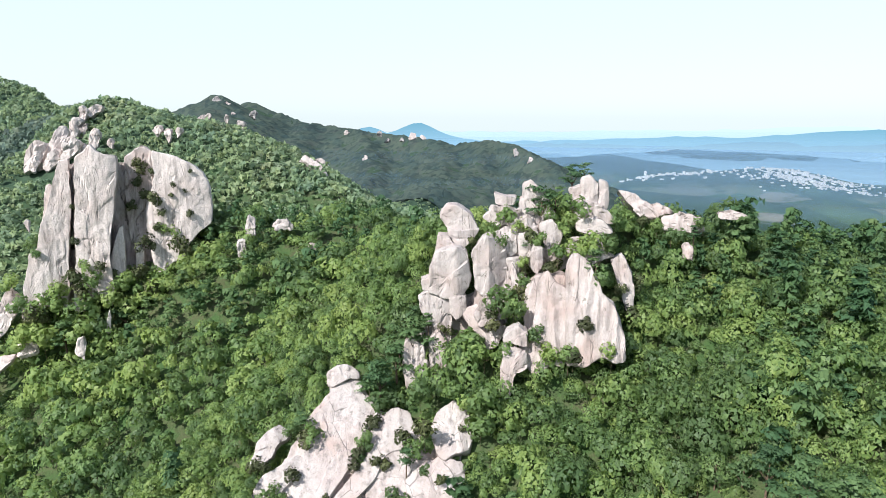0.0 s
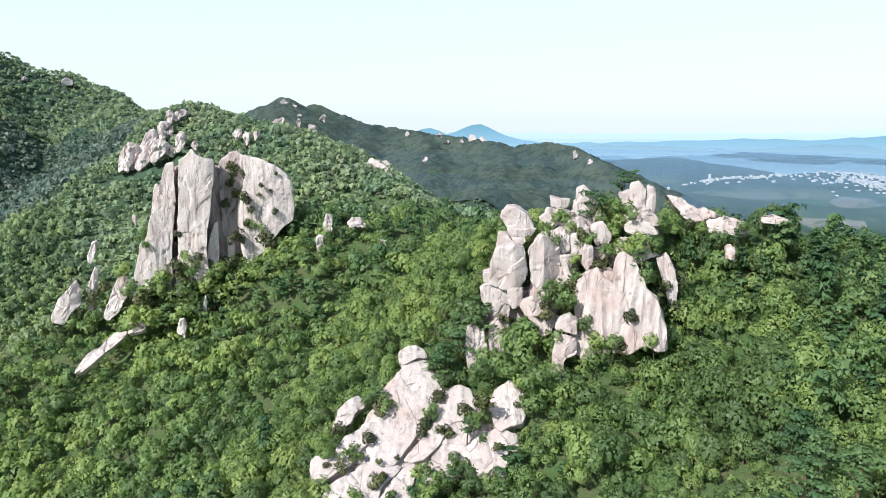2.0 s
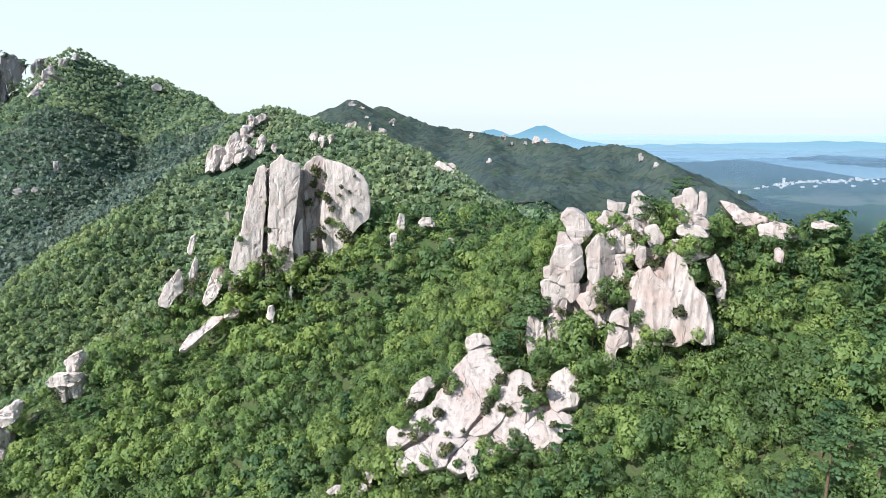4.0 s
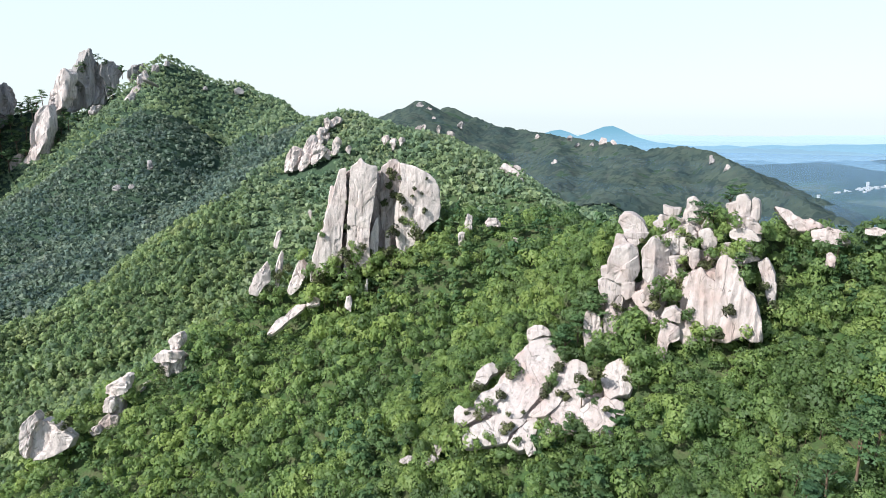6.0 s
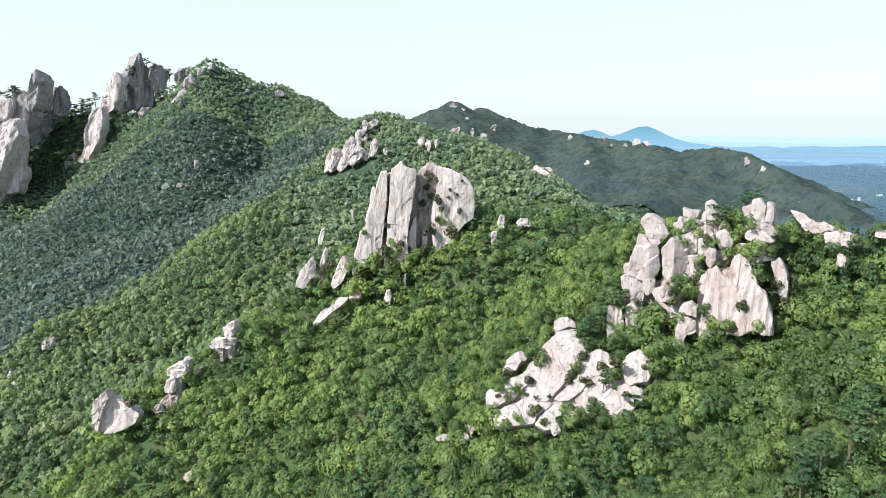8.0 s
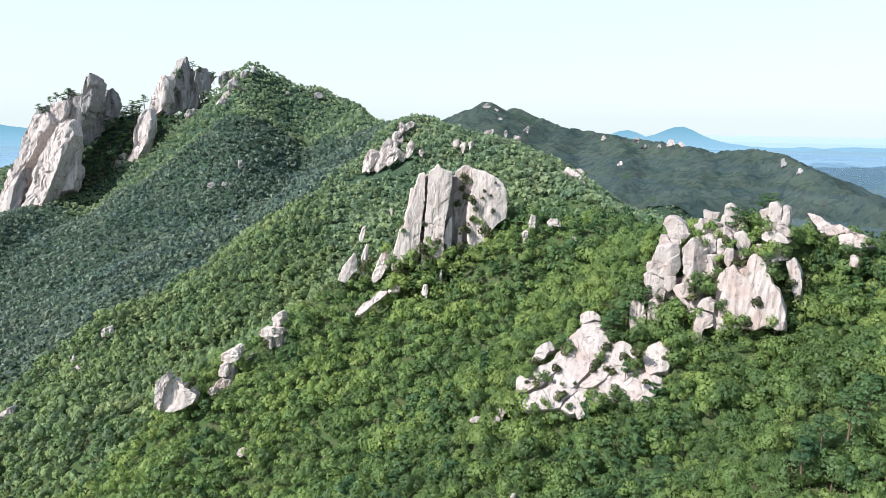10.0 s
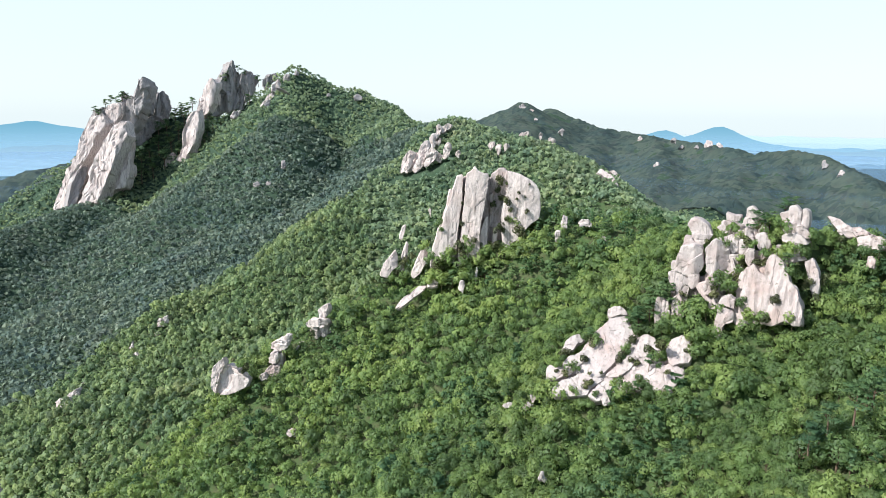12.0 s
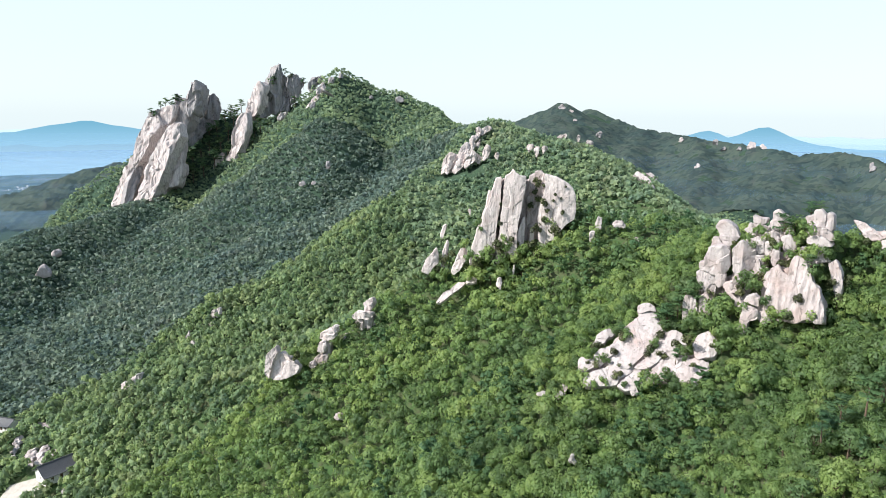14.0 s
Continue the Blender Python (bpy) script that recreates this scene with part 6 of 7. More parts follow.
shrub('b', (-145.2, 210.2, 226.7), 4.7)
shrub('b', (-139.1, 211.5, 225.8), 5.2)
shrub('p', (-133.4, 213.5, 226.2), 5.2)
shrub('b', (-127.7, 216.5, 226.5), 5.3)
shrub('b', (-122.0, 219.4, 227.2), 5.3)
shrub('p', (-116.9, 223.9, 229.9), 4.9)
shrub('b', (-112.0, 229.4, 234.2), 5.0)
shrub('d', (-107.5, 233.4, 235.9), 4.5)
shrub('b', (-167.2, 217.6, 222.5), 3.7)
shrub('p', (-159.4, 219.1, 221.6), 4.0)
shrub('b', (-175.8, 215.4, 219.8), 3.7)
shrub('d', (-172.5, 218.9, 222.7), 3.0)
shrub('b', (-91.4, 256.2, 254.9), 3.7)
shrub('p', (-94.0, 253.3, 249.5), 4.0)
shrub('b', (-96.4, 244.0, 246.9), 4.1)
shrub('b', (-100.7, 240.3, 241.8), 4.6)

shrub('p', (-198.8, 185.8, 193.7), 4.1)
shrub('d', (-198.5, 186.0, 179.2), 4.9)
shrub('b', (-206.6, 178.9, 183.8), 2.1)
shrub('b', (-210.1, 174.9, 180.2), 2.4)
shrub('d', (-209.1, 177.0, 191.3), 2.0)
shrub('d', (-213.1, 170.0, 171.3), 3.4)
shrub('b', (-216.8, 167.1, 178.9), 3.4)
shrub('b', (-230.8, 137.3, 181.8), 2.6)
shrub('d', (-228.3, 139.7, 179.0), 2.9)
shrub('b', (-225.5, 143.7, 174.6), 2.6)
shrub('d', (-234.1, 135.6, 183.5), 1.6)
shrub('b', (-216.4, 160.9, 172.3), 3.0)
shrub('d', (-204.2, 180.7, 172.7), 3.5)
shrub('p', (-197.8, 190.1, 185.2), 4.2)

shrub('b', (66.0, 181.1, 267.0), 2.3)
shrub('b', (68.5, 179.2, 266.7), 2.5)
shrub('p', (72.0, 178.9, 267.9), 2.3)
shrub('b', (63.3, 185.8, 269.1), 2.2)
shrub('d', (59.5, 187.5, 269.8), 2.2)
shrub('b', (74.9, 180.7, 270.2), 2.1)
shrub('b', (55.4, 188.8, 271.4), 2.1)
shrub('d', (65.9, 187.9, 270.7), 1.7)

shrub('p', (-910.4, 569.9, 329.2), 5.3)
shrub('p', (-905.7, 572.8, 324.0), 6.3)
shrub('p', (-905.9, 585.8, 340.0), 5.4)
shrub('p', (-902.2, 593.8, 345.4), 6.3)
shrub('p', (-897.3, 600.1, 343.8), 6.4)
shrub('p', (-891.8, 607.0, 351.0), 7.3)
shrub('p', (-888.2, 611.3, 349.3), 6.4)
shrub('p', (-891.9, 603.6, 338.5), 5.5)
shrub('p', (-881.2, 619.9, 310.9), 8.3)
shrub('p', (-881.0, 604.4, 288.5), 8.2)
shrub('p', (-877.6, 608.6, 272.2), 9.2)
shrub('p', (-868.9, 612.8, 256.8), 10.1)
shrub('p', (-863.1, 625.8, 268.2), 10.2)
shrub('p', (-862.2, 645.3, 301.8), 9.4)
shrub('p', (-853.3, 655.3, 306.4), 9.4)
shrub('p', (-857.2, 638.8, 279.0), 11.2)
shrub('p', (-842.9, 652.0, 283.5), 11.3)
shrub('p', (-838.8, 665.4, 301.8), 10.4)
shrub('p', (-834.6, 675.7, 325.0), 9.5)
shrub('p', (-840.1, 675.7, 334.2), 7.6)
shrub('p', (-824.6, 686.2, 343.6), 7.6)
shrub('p', (-829.9, 680.7, 334.3), 7.6)
shrub('p', (-845.1, 667.4, 324.9), 8.5)
shrub('p', (-831.6, 655.5, 267.9), 10.3)
shrub('p', (-843.7, 636.1, 256.4), 11.2)
shrub('p', (-852.5, 619.8, 243.2), 11.1)
shrub('p', (-863.8, 606.4, 234.5), 11.0)
shrub('p', (-872.2, 596.1, 225.7), 9.2)
shrub('p', (-789.3, 724.2, 381.6), 7.6)
shrub('p', (-784.3, 728.9, 389.1), 6.7)
shrub('p', (-773.2, 741.9, 398.9), 5.8)
shrub('p', (-787.2, 709.6, 311.3), 8.6)
shrub('p', (-795.5, 698.7, 311.3), 8.6)
shrub('p', (-776.4, 725.4, 317.9), 8.7)
shrub('p', (-796.6, 686.3, 302.1), 8.5)
shrub('p', (-795.0, 679.3, 283.7), 8.5)
shrub('p', (-791.1, 677.6, 265.2), 9.4)
shrub('p', (-798.3, 695.9, 320.6), 6.6)
shrub('p', (-766.6, 750.6, 391.8), 5.8)
shrub('p', (-750.8, 764.5, 382.9), 6.8)
shrub('p', (-757.3, 748.2, 349.4), 7.7)
shrub('p', (-886.4, 575.1, 219.5), 8.2)
shrub('p', (-874.9, 580.0, 204.2), 10.0)
shrub('p', (-889.1, 564.9, 200.4), 8.1)
# bushes and pines in the joints of the tower, the slabs and the massif
shrub('p', (27.1, 172.5, 277.5), 4.8)
shrub('b', (35.2, 171.1, 276.6), 3.5)
shrub('d', (23.1, 167.4, 269.2), 2.6)
shrub('d', (30.4, 167.8, 260.5), 2.6)
shrub('p', (-7.8, 156.6, 244.5), 5.1)
shrub('d', (22.5, 168.6, 259.8), 1.9)
shrub('d', (19.7, 161.2, 255.2), 2.5)
shrub('d', (12.6, 156.5, 247.7), 2.1)
shrub('d', (32.2, 148.6, 242.1), 2.4)
shrub('b', (15.2, 165.8, 268.0), 1.7)
shrub('d', (-33.1, 139.4, 225.5), 2.2)
shrub('b', (-20.1, 137.9, 221.5), 2.2)
shrub('b', (-3.6, 141.1, 222.9), 3.1)
shrub('d', (-31.4, 125.6, 211.5), 2.1)
shrub('b', (-21.3, 129.9, 211.6), 2.9)
shrub('b', (-10.6, 130.9, 213.9), 3.6)
shrub('b', (-7.8, 129.7, 212.5), 2.8)
shrub('d', (-44.3, 137.6, 219.0), 2.2)
shrub('d', (-44.8, 127.0, 214.3), 1.1)
shrub('d', (-26.7, 130.3, 215.5), 0.9)
shrub('d', (-13.7, 136.4, 219.6), 1.9)
shrub('d', (5.4, 141.0, 226.4), 1.4)
shrub('d', (-1.2, 128.5, 212.8), 1.7)
shrub('d', (-114.6, 244.1, 280.9), 2.8)
shrub('d', (-114.2, 243.3, 271.0), 2.8)
shrub('b', (-129.2, 223.6, 247.6), 3.0)
shrub('d', (-132.6, 226.1, 269.0), 1.2)
shrub('d', (-137.9, 234.3, 253.2), 1.7)
shrub('b', (-137.2, 220.0, 239.8), 3.9)
shrub('b', (-140.7, 217.2, 235.9), 4.7)
shrub('b', (-121.0, 240.2, 242.1), 2.9)
shrub('b', (-142.9, 218.4, 253.5), 1.9)
shrub('d', (-103.7, 242.8, 271.2), 1.2)
shrub('d', (-107.3, 240.7, 264.7), 1.7)
shrub('d', (-97.8, 244.4, 264.3), 1.7)
shrub('d', (-130.5, 222.2, 238.8), 3.3)
shrub('d', (-122.0, 230.3, 243.6), 1.9)
shrub('b', (-147.8, 215.0, 236.3), 3.6)
for px, py, pz, pr in ((57, 94, 236, 4.6), (62, 99, 239, 4.2), (50, 90, 231, 3.8), (66, 93, 239, 4.4), (45, 84, 226, 3.6)):
    shrub("p", (px, py - 3, pz + 1.5), pr)

for what, label, band, variants, is_pine, mat in (
    ("front_woods", "dense green broad-leaved forest on the foreground slope", (0, 138), CROWNS_NEAR, False, LEAF),
    ("near_woods", "dense green broad-leaved forest covering the slopes", (138, 215), CROWNS, False, LEAF),
    ("mid_woods", "dense green broad-leaved forest on the farther slopes", (215, 999), CROWNS_MID, False, LEAF),
    ("front_pines", "dark green pines among the foreground trees", (0, 150), PINES_NEAR, True, NEEDLE),
    ("near_pines", "dark green pines scattered through the forest", (150, 215), PINES, True, NEEDLE),
    ("mid_pines", "dark green pines on the farther slopes", (215, 999), PINES_MID, True, NEEDLE),
):
    i = (~single) & (pine == is_pine) & (off >= band[0]) & (off < band[1])
    joined(what, variants, rng.randint(0, len(variants), i.sum()), x[i], y[i], z[i], size[i], tall[i], turn[i], tint[i], mat, label, "forest")

i = (~single) & (off < 125)
joined("near_trunks", [trunk_arrays(4.4, 0.16, k, 1) for k in range(3)], rng.randint(0, 3, i.sum()), x[i], y[i], z[i], size[i], tall[i], turn[i], tint[i], BARK, "brown trunks and limbs under the forest canopy", "tree trunks")

# low bushes that crowd the feet of the rocks, where no tree stands
bx, by = spread(rng, -330, 190, 60, 330, 2.0)
bz = ground_height(bx, by)
i = (~clear_of_rocks(bx, by, bz) | thinned(bx, by)) & clear_of_rocks(bx, by, bz, -0.5, (1.2,))
bx, by, bz = bx[i], by[i], bz[i]
n = len(bx)
joined("undergrowth", CROWNS_MID, rng.randint(0, len(CROWNS_MID), n), bx, by, bz - 0.5, rng.uniform(0.36, 0.6, n), rng.uniform(0.7, 1.0, n), rng.uniform(0, 6.28, n), rng.uniform(0, 1, n), LEAF, "low green bushes crowding the feet of the rocks", "bushes")

# saplings that close the gaps between the trees of the near slopes
CROWNS_LOW = [broad_crown(550 + k, 50, 0.93, 5 + k % 3) for k in range(8)]
bx, by = spread(rng, -200, 170, 10, 210, 4.0)
bx, by, bz, bs = forest(bx, by, rng.uniform(0.42, 0.62, len(bx)), True)
i = np.sqrt(bx * bx + by * by + (bz - 300) ** 2) < 225
bx, by, bz, bs = bx[i], by[i], bz[i], bs[i]
n = len(bx)
joined("understorey", CROWNS_LOW, rng.randint(0, 8, n), bx, by, bz, bs, rng.uniform(1.0, 1.4, n), rng.uniform(0, 6.28, n), rng.uniform(0, 1, n), LEAF, "green saplings closing the gaps under the forest", "bushes")

# woods of the lower spur and the valley's near side
x, y = spread(rng, -560, -60, -140, 560, 4.1)
far_off = np.hypot(x - EYE_X, y - EYE_Y)
turned = bearing(x, y)
SPUR_SIDE = lambda px, py: (px > np.interp(py, (60, 130, 220, 300, 400, 490, 560), (-505, -473, -452, -432, -421, -378, -330)) + 9 * value_noise(px, py, 40, 91, 2)) & (py < 560)
ok = (far_off >= 328) & (far_off < 640) & (turned > -82) & (turned < -34) & SPUR_SIDE(x, y)
ok |= (far_off < 332) & (far_off > 15) & (turned <= -67.5) & (turned > -90)
x, y = x[ok], y[ok]
x, y, z, size = forest(x, y, 0.84 * rng.choice([0.6, 0.85, 1.0, 1.2, 1.5], len(x)) * rng.uniform(0.9, 1.1, len(x)) * (1 + 0.2 * value_noise(x, y, 22, 133, 2)), False)
n = len(x)
joined("spur_woods", CROWNS_LOW, rng.randint(0, 8, n), x, y, z, size, rng.uniform(1.0, 1.4, n), rng.uniform(0, 6.28, n), rng.uniform(0, 1, n), LEAF_SPUR, "dense green broad-leaved forest on the lower spur", "forest")

# far woods
CROWNS_FAR = [broad_crown(500 + k, 15, 1.55, 4, 3.2) for k in range(10)]
x, y = spread(rng, -1250, 520, -260, 1250, 5.4)
far_off = np.hypot(x - EYE_X, y - EYE_Y)
turned = bearing(x, y)
low = (far_off < 636) & (turned > -81.5) & (turned < -34.5) & SPUR_SIDE(x, y)
ok = (far_off >= 322) & (far_off < 760) & (turned > -80) & (turned < 44) & ~low
ok &= (turned < -20) | (far_off > 430) | (rng.uniform(0, 1, len(x)) < 0.6)
ok |= (far_off < 260) & ((turned < -89.5) | (turned > 45.5))
ok |= (far_off >= 760) & (far_off < 1330) & (turned > -72) & (turned < -4) & (rng.uniform(0, 1, len(x)) < 0.88)
ok |= (far_off >= 760) & (far_off < 1330) & (turned >= -4) & (turned < 14) & (rng.uniform(0, 1, len(x)) < 0.35)
x, y = x[ok], y[ok]
x, y, z, size = forest(x, y, rng.uniform(0.72, 1.32, len(x)), False)
n = len(x)
# pines: the valley side, where shade is darkened into the leaves
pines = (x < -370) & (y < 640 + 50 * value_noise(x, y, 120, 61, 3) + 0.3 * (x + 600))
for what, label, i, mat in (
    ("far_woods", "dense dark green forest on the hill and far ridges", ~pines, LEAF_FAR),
    ("valley_pines", "forest on the far valley side, shade and haze tinted into its leaves", pines, LEAF_VALLEY),
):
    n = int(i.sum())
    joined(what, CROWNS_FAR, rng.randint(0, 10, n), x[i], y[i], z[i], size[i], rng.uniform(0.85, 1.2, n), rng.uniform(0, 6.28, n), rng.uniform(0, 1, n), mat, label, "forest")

# remote woods
a, r = np.meshgrid(np.radians(np.linspace(-67, 31, 400)), np.linspace(1300, 2420, 165))
x, y = (EYE_X + r * np.sin(a)).ravel(), (EYE_Y + r * np.cos(a)).ravel()
x, y = x + rng.uniform(-2.2, 2.2, x.size), y + rng.uniform(-2.2, 2.2, x.size)
z = canopy(x, y)
tops = z - 3.5 + 4.2 * value_noise(x, y, 8.0, 201, 1) + 3.0 * value_noise(x, y, 26, 207, 2)
i = np.arange(164)[:, None] * 400 + np.arange(399)[None]
faces = np.stack([i, i + 400, i + 401, i + 1], -1).reshape(-1, 4)
faces = faces[(z[faces] > 96).any(1)]
shade_of = np.clip(0.5 + 0.35 * value_noise(x, y, 14, 211, 2) + rng.uniform(-0.3, 0.3, x.size), 0, 1)
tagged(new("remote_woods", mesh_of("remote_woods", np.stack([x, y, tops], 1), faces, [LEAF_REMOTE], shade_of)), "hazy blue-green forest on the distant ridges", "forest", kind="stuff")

# ---- temple ----
WHITEWASH = plain("whitewash", (0.74, 0.72, 0.68), 0.85, 0.12, 0.8)
ROOF_TILE = plain("grey_roof_tiles", (0.085, 0.088, 0.095), 0.6, 0.35, 1.5)
TIMBER = plain("dark_timber", (0.13, 0.075, 0.05), 0.75, 0.4, 2.0)
SAND = plain("pale_sandy_ground", (0.44, 0.41, 0.36), 0.95, 0.25, 0.4)


def box(bm, x0, x1, y0, y1, z0, z1):
    vs = [bm.verts.new(p) for p in ((x0, y0, z0), (x1, y0, z0), (x1, y1, z0), (x0, y1, z0), (x0, y0, z1), (x1, y0, z1), (x1, y1, z1), (x0, y1, z1))]
    for f in ((3, 2, 1, 0), (4, 5, 6, 7), (0, 1, 5, 4), (1, 2, 6, 5), (2, 3, 7, 6), (3, 0, 4, 7)):
        bm.faces.new([vs[i] for i in f])
    return bm


def hall(at, turn, long, deep, label):
    """A temple hall: whitewashed walls, timber posts and door, a sagging tiled gable roof with thick eaves."""
    base = empty("temple_hall", pose(*at, 0, 0, turn), label, "temple", "temple halls")
    a, d, h, rise, over = long / 2, deep / 2, 3.6, 0.42 * deep, 1.6
    bm = box(bmesh.new(), -a, a, -d, d, -2.5, h)
    for s in (-1, 1):
        v = [bm.verts.new(p) for p in ((s * a, -d, h), (s * a, d, h), (s * a, 0, h + rise * 0.86))]
        bm.faces.new(v if s > 0 else v[::-1])
    part("wall", bm, WHITEWASH, base)
    for s in (-1, 1):
        bm = bmesh.new()
        rows = []
        for k in range(7):
            u = k / 6
            y, z = s * (d + over) * u, h + rise * (1 - u) ** 1.25 - 0.55 * u + 0.25 * u * u
            row = []
            for j in range(9):
                w = j / 8 * 2 - 1
                lift = 0.5 * abs(w) ** 3 * u
                row.append([bm.verts.new((w * (a + 1.1), y, z + lift + t)) for t in (0.0, 0.32)])
            rows.append(row)
        for r0, r1 in zip(rows, rows[1:]):
            for j in range(8):
                for t in (0, 1):
                    bm.faces.new([r0[j][t], r0[j + 1][t], r1[j + 1][t], r1[j][t]])
        for j in range(8):
            bm.faces.new([rows[-1][j][0], rows[-1][j + 1][0], rows[-1][j + 1][1], rows[-1][j][1]])
        for k in range(6):
            for j in (0, 8):
                bm.faces.new([rows[k][j][0], rows[k + 1][j][0], rows[k + 1][j][1], rows[k][j][1]])
        bmesh.ops.recalc_face_normals(bm, faces=bm.faces)
        part("roof_slope", bm, ROOF_TILE, base, "grey tiled roof slope")
    part("ridge", box(bmesh.new(), -a - 1.2, a + 1.2, -0.3, 0.3, h + rise - 0.1, h + rise + 0.65), ROOF_TILE, base)
    for k in range(5):
        x = -a + long * k / 4
        part("post", box(bmesh.new(), x - 0.18, x + 0.18, -d - 0.12, -d + 0.1, -0.3, h), TIMBER, base, "dark timber post")
    part("door", box(bmesh.new(), -0.9, 0.9, -d - 0.07, -d + 0.05, -0.2, 2.3), TIMBER, base, "dark timber door")
    for x in (-0.55 * a, 0.55 * a):
        part("window", box(bmesh.new(), x - 0.8, x + 0.8, -d - 0.06, -d + 0.05, 0.9, 2.2), TIMBER, base, "dark lattice window")
    part("gable_window", box(bmesh.new(), -a - 0.06, -a + 0.05, -0.7, 0.7, 1.2, 2.4), TIMBER, base, "small dark opening in the gable")
    return base


def temple_ground():
    g = np.linspace(-1, 1, 13)
    u, v = [m.ravel() for m in np.meshgrid(g * 14, g * 9)]
    c, s = math.cos(0.55), math.sin(0.55)
    x, y = -394 + u * c - v * s, 59 + u * s + v * c
    z = ground_height(x, y) + 0.6
    i = (np.arange(12)[:, None] * 13 + np.arange(12)[None]).ravel()
    faces = np.stack([i, i + 1, i + 14, i + 13], 1)
    ob = new("pavement", mesh_of("pavement", np.stack([x, y, z], 1), faces, [SAND], smooth=True))
    tagged(ob, "pale sandy temple courtyard in a forest clearing", "courtyard", kind="structure")


hall_z = float(ground_height([-380.0], [74.0])[0])
hall((-380, 74, hall_z + 2.2), 82, 20, 14, "whitewashed temple hall with a grey tiled gable roof")
hall((-486, 98, float(ground_height([-486.0], [98.0])[0]) + 1.5), 12, 15, 9, "old temple hall with a dark tiled roof among trees")
temple_ground()
base = outcrop((-412, 84, float(ground_height([-412.0], [84.0])[0]) - 2), "pale bare rocks around the temple clearing", "temple rocks")
for k, (px, py, w) in enumerate(((-402, 80, 7), (-408, 79, 6), (-411, 84, 8), (-417, 80, 6), (-418, 88, 7), (-425, 82, 7), (-430, 86, 5), (-405, 87, 5), (-414, 76, 4), (-449, 107, 6), (-454, 110, 5), (-459, 107, 7), (-465, 109, 4), (-455, 89, 6), (-450, 86, 4), (-460, 93, 5), (-446, 82, 5), (-440, 78, 4), (-358, 66, 5), (-354, 69, 4))):
    stone(base, "b", (px, py, float(ground_height([px * 1.0], [py * 1.0])[0]) + 0.35 * w), (1.35 * w, 1.1 * w, 0.65 * w), (0, 8, 40 * k), 0.1, GRANITE, 8)

# ---- distance ----


# Emission, no lighting: the hills carry their haze colour, graded by height.
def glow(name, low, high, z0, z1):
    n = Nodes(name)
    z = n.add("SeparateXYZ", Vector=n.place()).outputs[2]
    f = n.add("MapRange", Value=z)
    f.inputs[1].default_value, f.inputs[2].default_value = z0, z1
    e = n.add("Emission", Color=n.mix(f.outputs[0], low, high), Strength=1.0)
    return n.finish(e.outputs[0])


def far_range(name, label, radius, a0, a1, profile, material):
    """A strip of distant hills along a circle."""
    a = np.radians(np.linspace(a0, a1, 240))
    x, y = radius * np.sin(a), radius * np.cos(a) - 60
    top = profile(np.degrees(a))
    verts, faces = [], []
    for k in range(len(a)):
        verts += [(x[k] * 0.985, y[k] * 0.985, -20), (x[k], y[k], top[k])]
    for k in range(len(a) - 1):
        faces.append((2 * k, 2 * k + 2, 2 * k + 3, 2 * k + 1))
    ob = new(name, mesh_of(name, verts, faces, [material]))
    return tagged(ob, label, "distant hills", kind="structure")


def hills(base, bumps, seed, rough):
    def profile(deg):
        h = np.full_like(deg, float(base))
        for at, wide, high in bumps:
            h = np.maximum(h, base + high * np.exp(-(np.abs((deg - at) / wide)) ** 1.4))
        return h + rough * value_noise(deg * 10, deg * 0, 12, seed, 4)
    return profile


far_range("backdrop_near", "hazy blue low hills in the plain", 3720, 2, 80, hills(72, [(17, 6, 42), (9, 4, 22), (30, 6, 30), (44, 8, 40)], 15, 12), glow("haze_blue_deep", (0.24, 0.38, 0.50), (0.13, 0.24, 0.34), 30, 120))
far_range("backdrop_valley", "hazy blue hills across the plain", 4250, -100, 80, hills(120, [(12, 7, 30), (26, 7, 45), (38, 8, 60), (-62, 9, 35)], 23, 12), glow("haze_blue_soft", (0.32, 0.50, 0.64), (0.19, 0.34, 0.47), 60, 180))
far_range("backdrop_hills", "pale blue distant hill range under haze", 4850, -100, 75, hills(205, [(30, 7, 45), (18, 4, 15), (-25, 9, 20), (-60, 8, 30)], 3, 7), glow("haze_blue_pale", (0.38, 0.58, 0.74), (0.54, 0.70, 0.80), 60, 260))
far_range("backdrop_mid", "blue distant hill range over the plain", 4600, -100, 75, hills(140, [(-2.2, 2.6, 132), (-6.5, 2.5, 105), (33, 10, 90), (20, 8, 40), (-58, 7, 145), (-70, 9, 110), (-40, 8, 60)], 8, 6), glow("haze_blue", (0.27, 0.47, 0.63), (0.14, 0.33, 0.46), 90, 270))


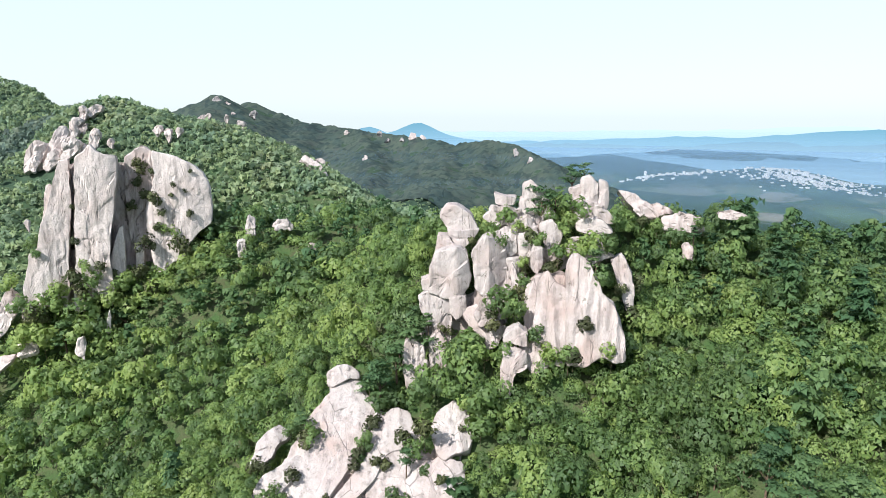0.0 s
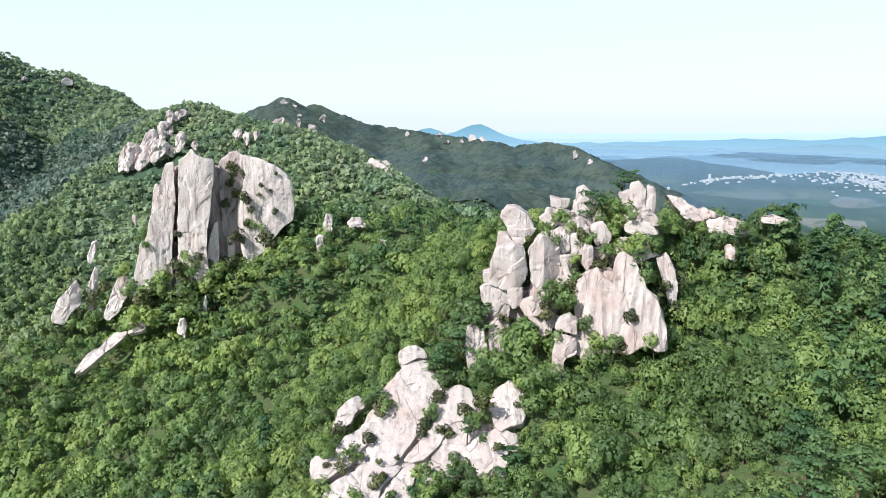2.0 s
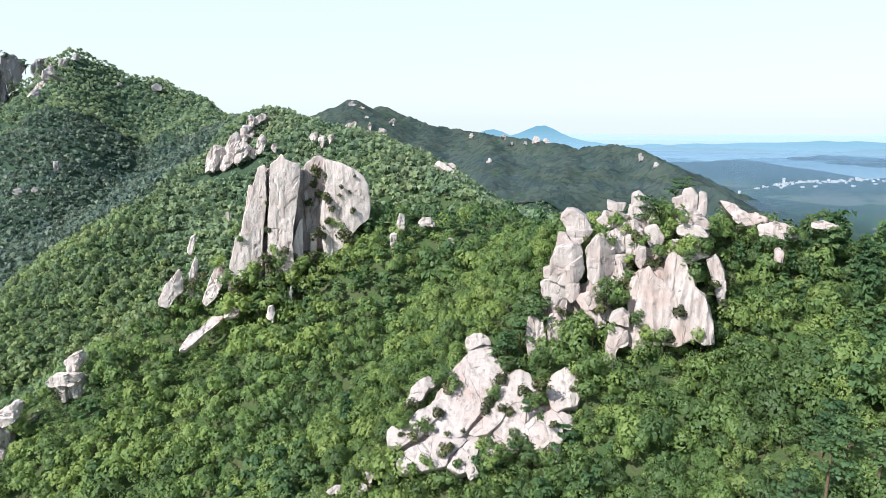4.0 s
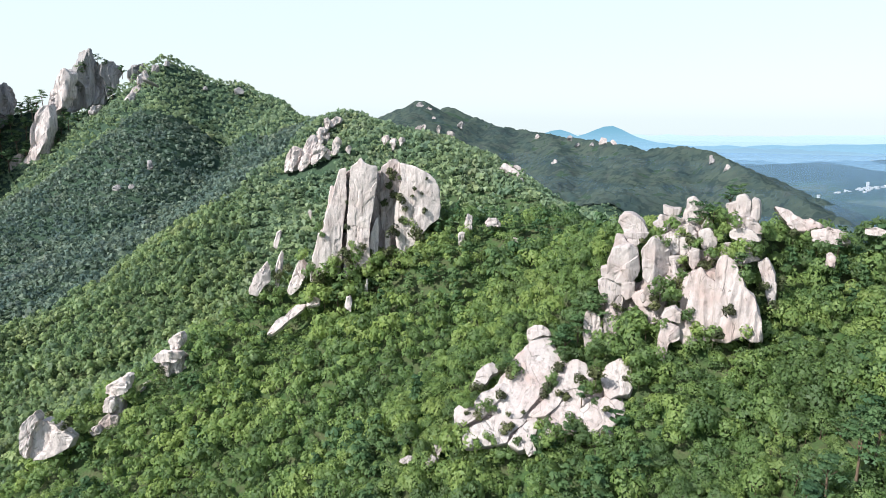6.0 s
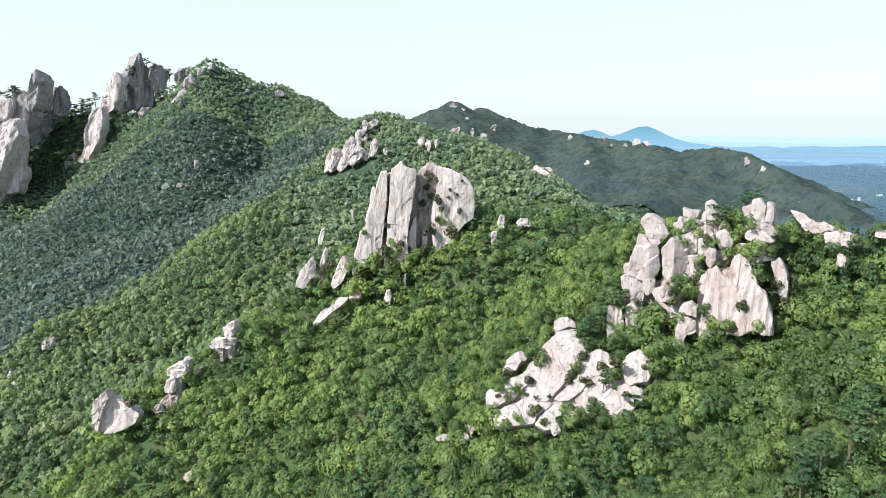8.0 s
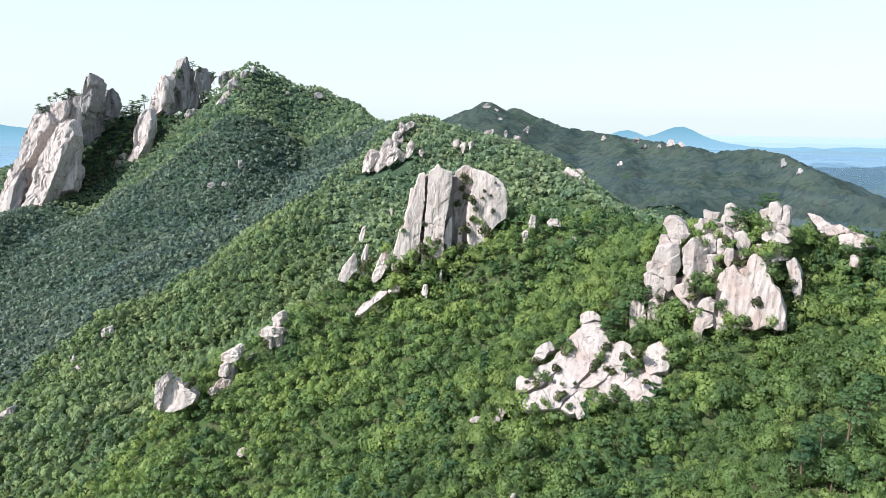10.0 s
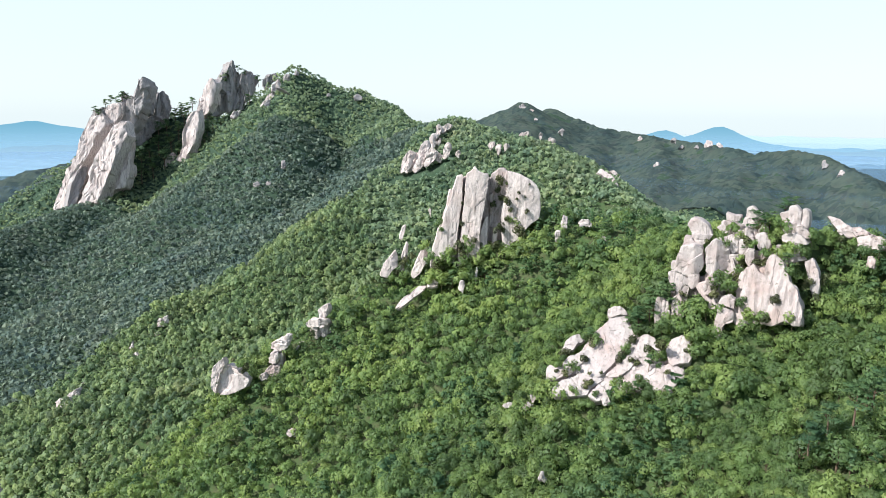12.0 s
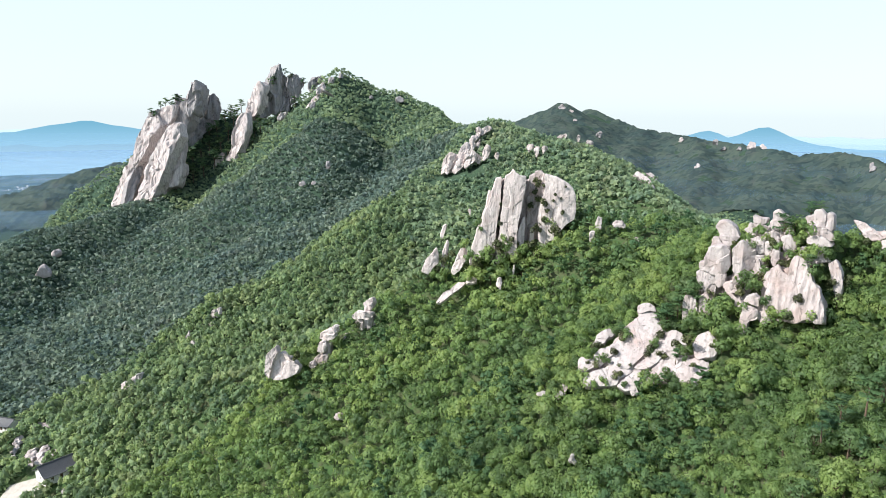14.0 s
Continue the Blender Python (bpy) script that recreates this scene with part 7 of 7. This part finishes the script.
# summer haze imitated by thin tinted sheets over the plain that thicken with distance
def build_haze(level, share):
    n = Nodes("summer_haze")
    away = n.add("VectorMath", **{})
    away.operation = "LENGTH"
    n.put(away.inputs[0], n.place(1, 1, 0))
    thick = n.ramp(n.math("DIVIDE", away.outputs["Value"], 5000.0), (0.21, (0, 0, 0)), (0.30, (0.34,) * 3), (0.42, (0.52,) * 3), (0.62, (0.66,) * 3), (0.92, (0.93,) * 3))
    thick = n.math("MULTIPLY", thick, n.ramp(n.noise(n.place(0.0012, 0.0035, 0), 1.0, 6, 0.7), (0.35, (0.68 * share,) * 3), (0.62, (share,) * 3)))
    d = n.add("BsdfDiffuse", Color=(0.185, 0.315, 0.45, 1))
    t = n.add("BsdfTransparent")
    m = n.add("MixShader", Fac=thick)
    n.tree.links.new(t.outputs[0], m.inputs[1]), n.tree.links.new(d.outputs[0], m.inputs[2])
    material = n.finish(m.outputs[0])
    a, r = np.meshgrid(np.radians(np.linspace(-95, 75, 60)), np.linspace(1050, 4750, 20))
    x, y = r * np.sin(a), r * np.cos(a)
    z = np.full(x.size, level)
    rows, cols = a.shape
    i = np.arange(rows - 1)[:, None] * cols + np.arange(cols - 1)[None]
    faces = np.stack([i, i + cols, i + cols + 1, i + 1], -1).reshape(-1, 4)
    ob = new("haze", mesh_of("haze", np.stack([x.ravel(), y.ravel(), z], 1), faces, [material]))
    tagged(ob, "thin bluish sheets imitating summer haze over the distant plain", "haze", kind="structure")


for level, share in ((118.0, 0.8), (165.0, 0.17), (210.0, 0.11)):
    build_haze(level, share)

# the town in the plain
def build_town():
    rnd = np.random.RandomState(31)
    wall, verts, faces = plain("town_walls", (0.80, 0.79, 0.78), 0.8, 0.25, 0.02), [], []
    for cx, cy, count, wide, deep in ((1660, 2960, 330, 240, 150), (1500, 2650, 300, 260, 130), (960, 2720, 110, 240, 70), (1150, 2930, 90, 220, 70), (1350, 3050, 60, 260, 80), (2050, 3900, 60, 300, 60), (1250, 3900, 40, 240, 40), (-2900, 1500, 40, 220, 80)):
        for _ in range(count):
            x, y = cx + rnd.normal(0, wide / 2), cy + rnd.normal(0, deep / 2)
            z = float(ground_height([x], [y])[0])
            w, d, h = rnd.uniform(5, 15), rnd.uniform(5, 11), rnd.choice([3, 4, 6, 9, 26], p=[0.36, 0.34, 0.2, 0.092, 0.008])
            i = len(verts)
            verts += [(x + sx * w / 2, y + sy * d / 2, z + lift) for lift in (-2, h) for sx, sy in ((-1, -1), (1, -1), (1, 1), (-1, 1))]
            faces += [(i, i + 1, i + 5, i + 4), (i + 1, i + 2, i + 6, i + 5), (i + 2, i + 3, i + 7, i + 6), (i + 3, i, i + 4, i + 7), (i + 4, i + 5, i + 6, i + 7)]
    ob = new("far_town", mesh_of("far_town", verts, faces, [wall]))
    tagged(ob, "tiny white buildings of a town spread over the plain", "town", kind="stuff")


build_town()
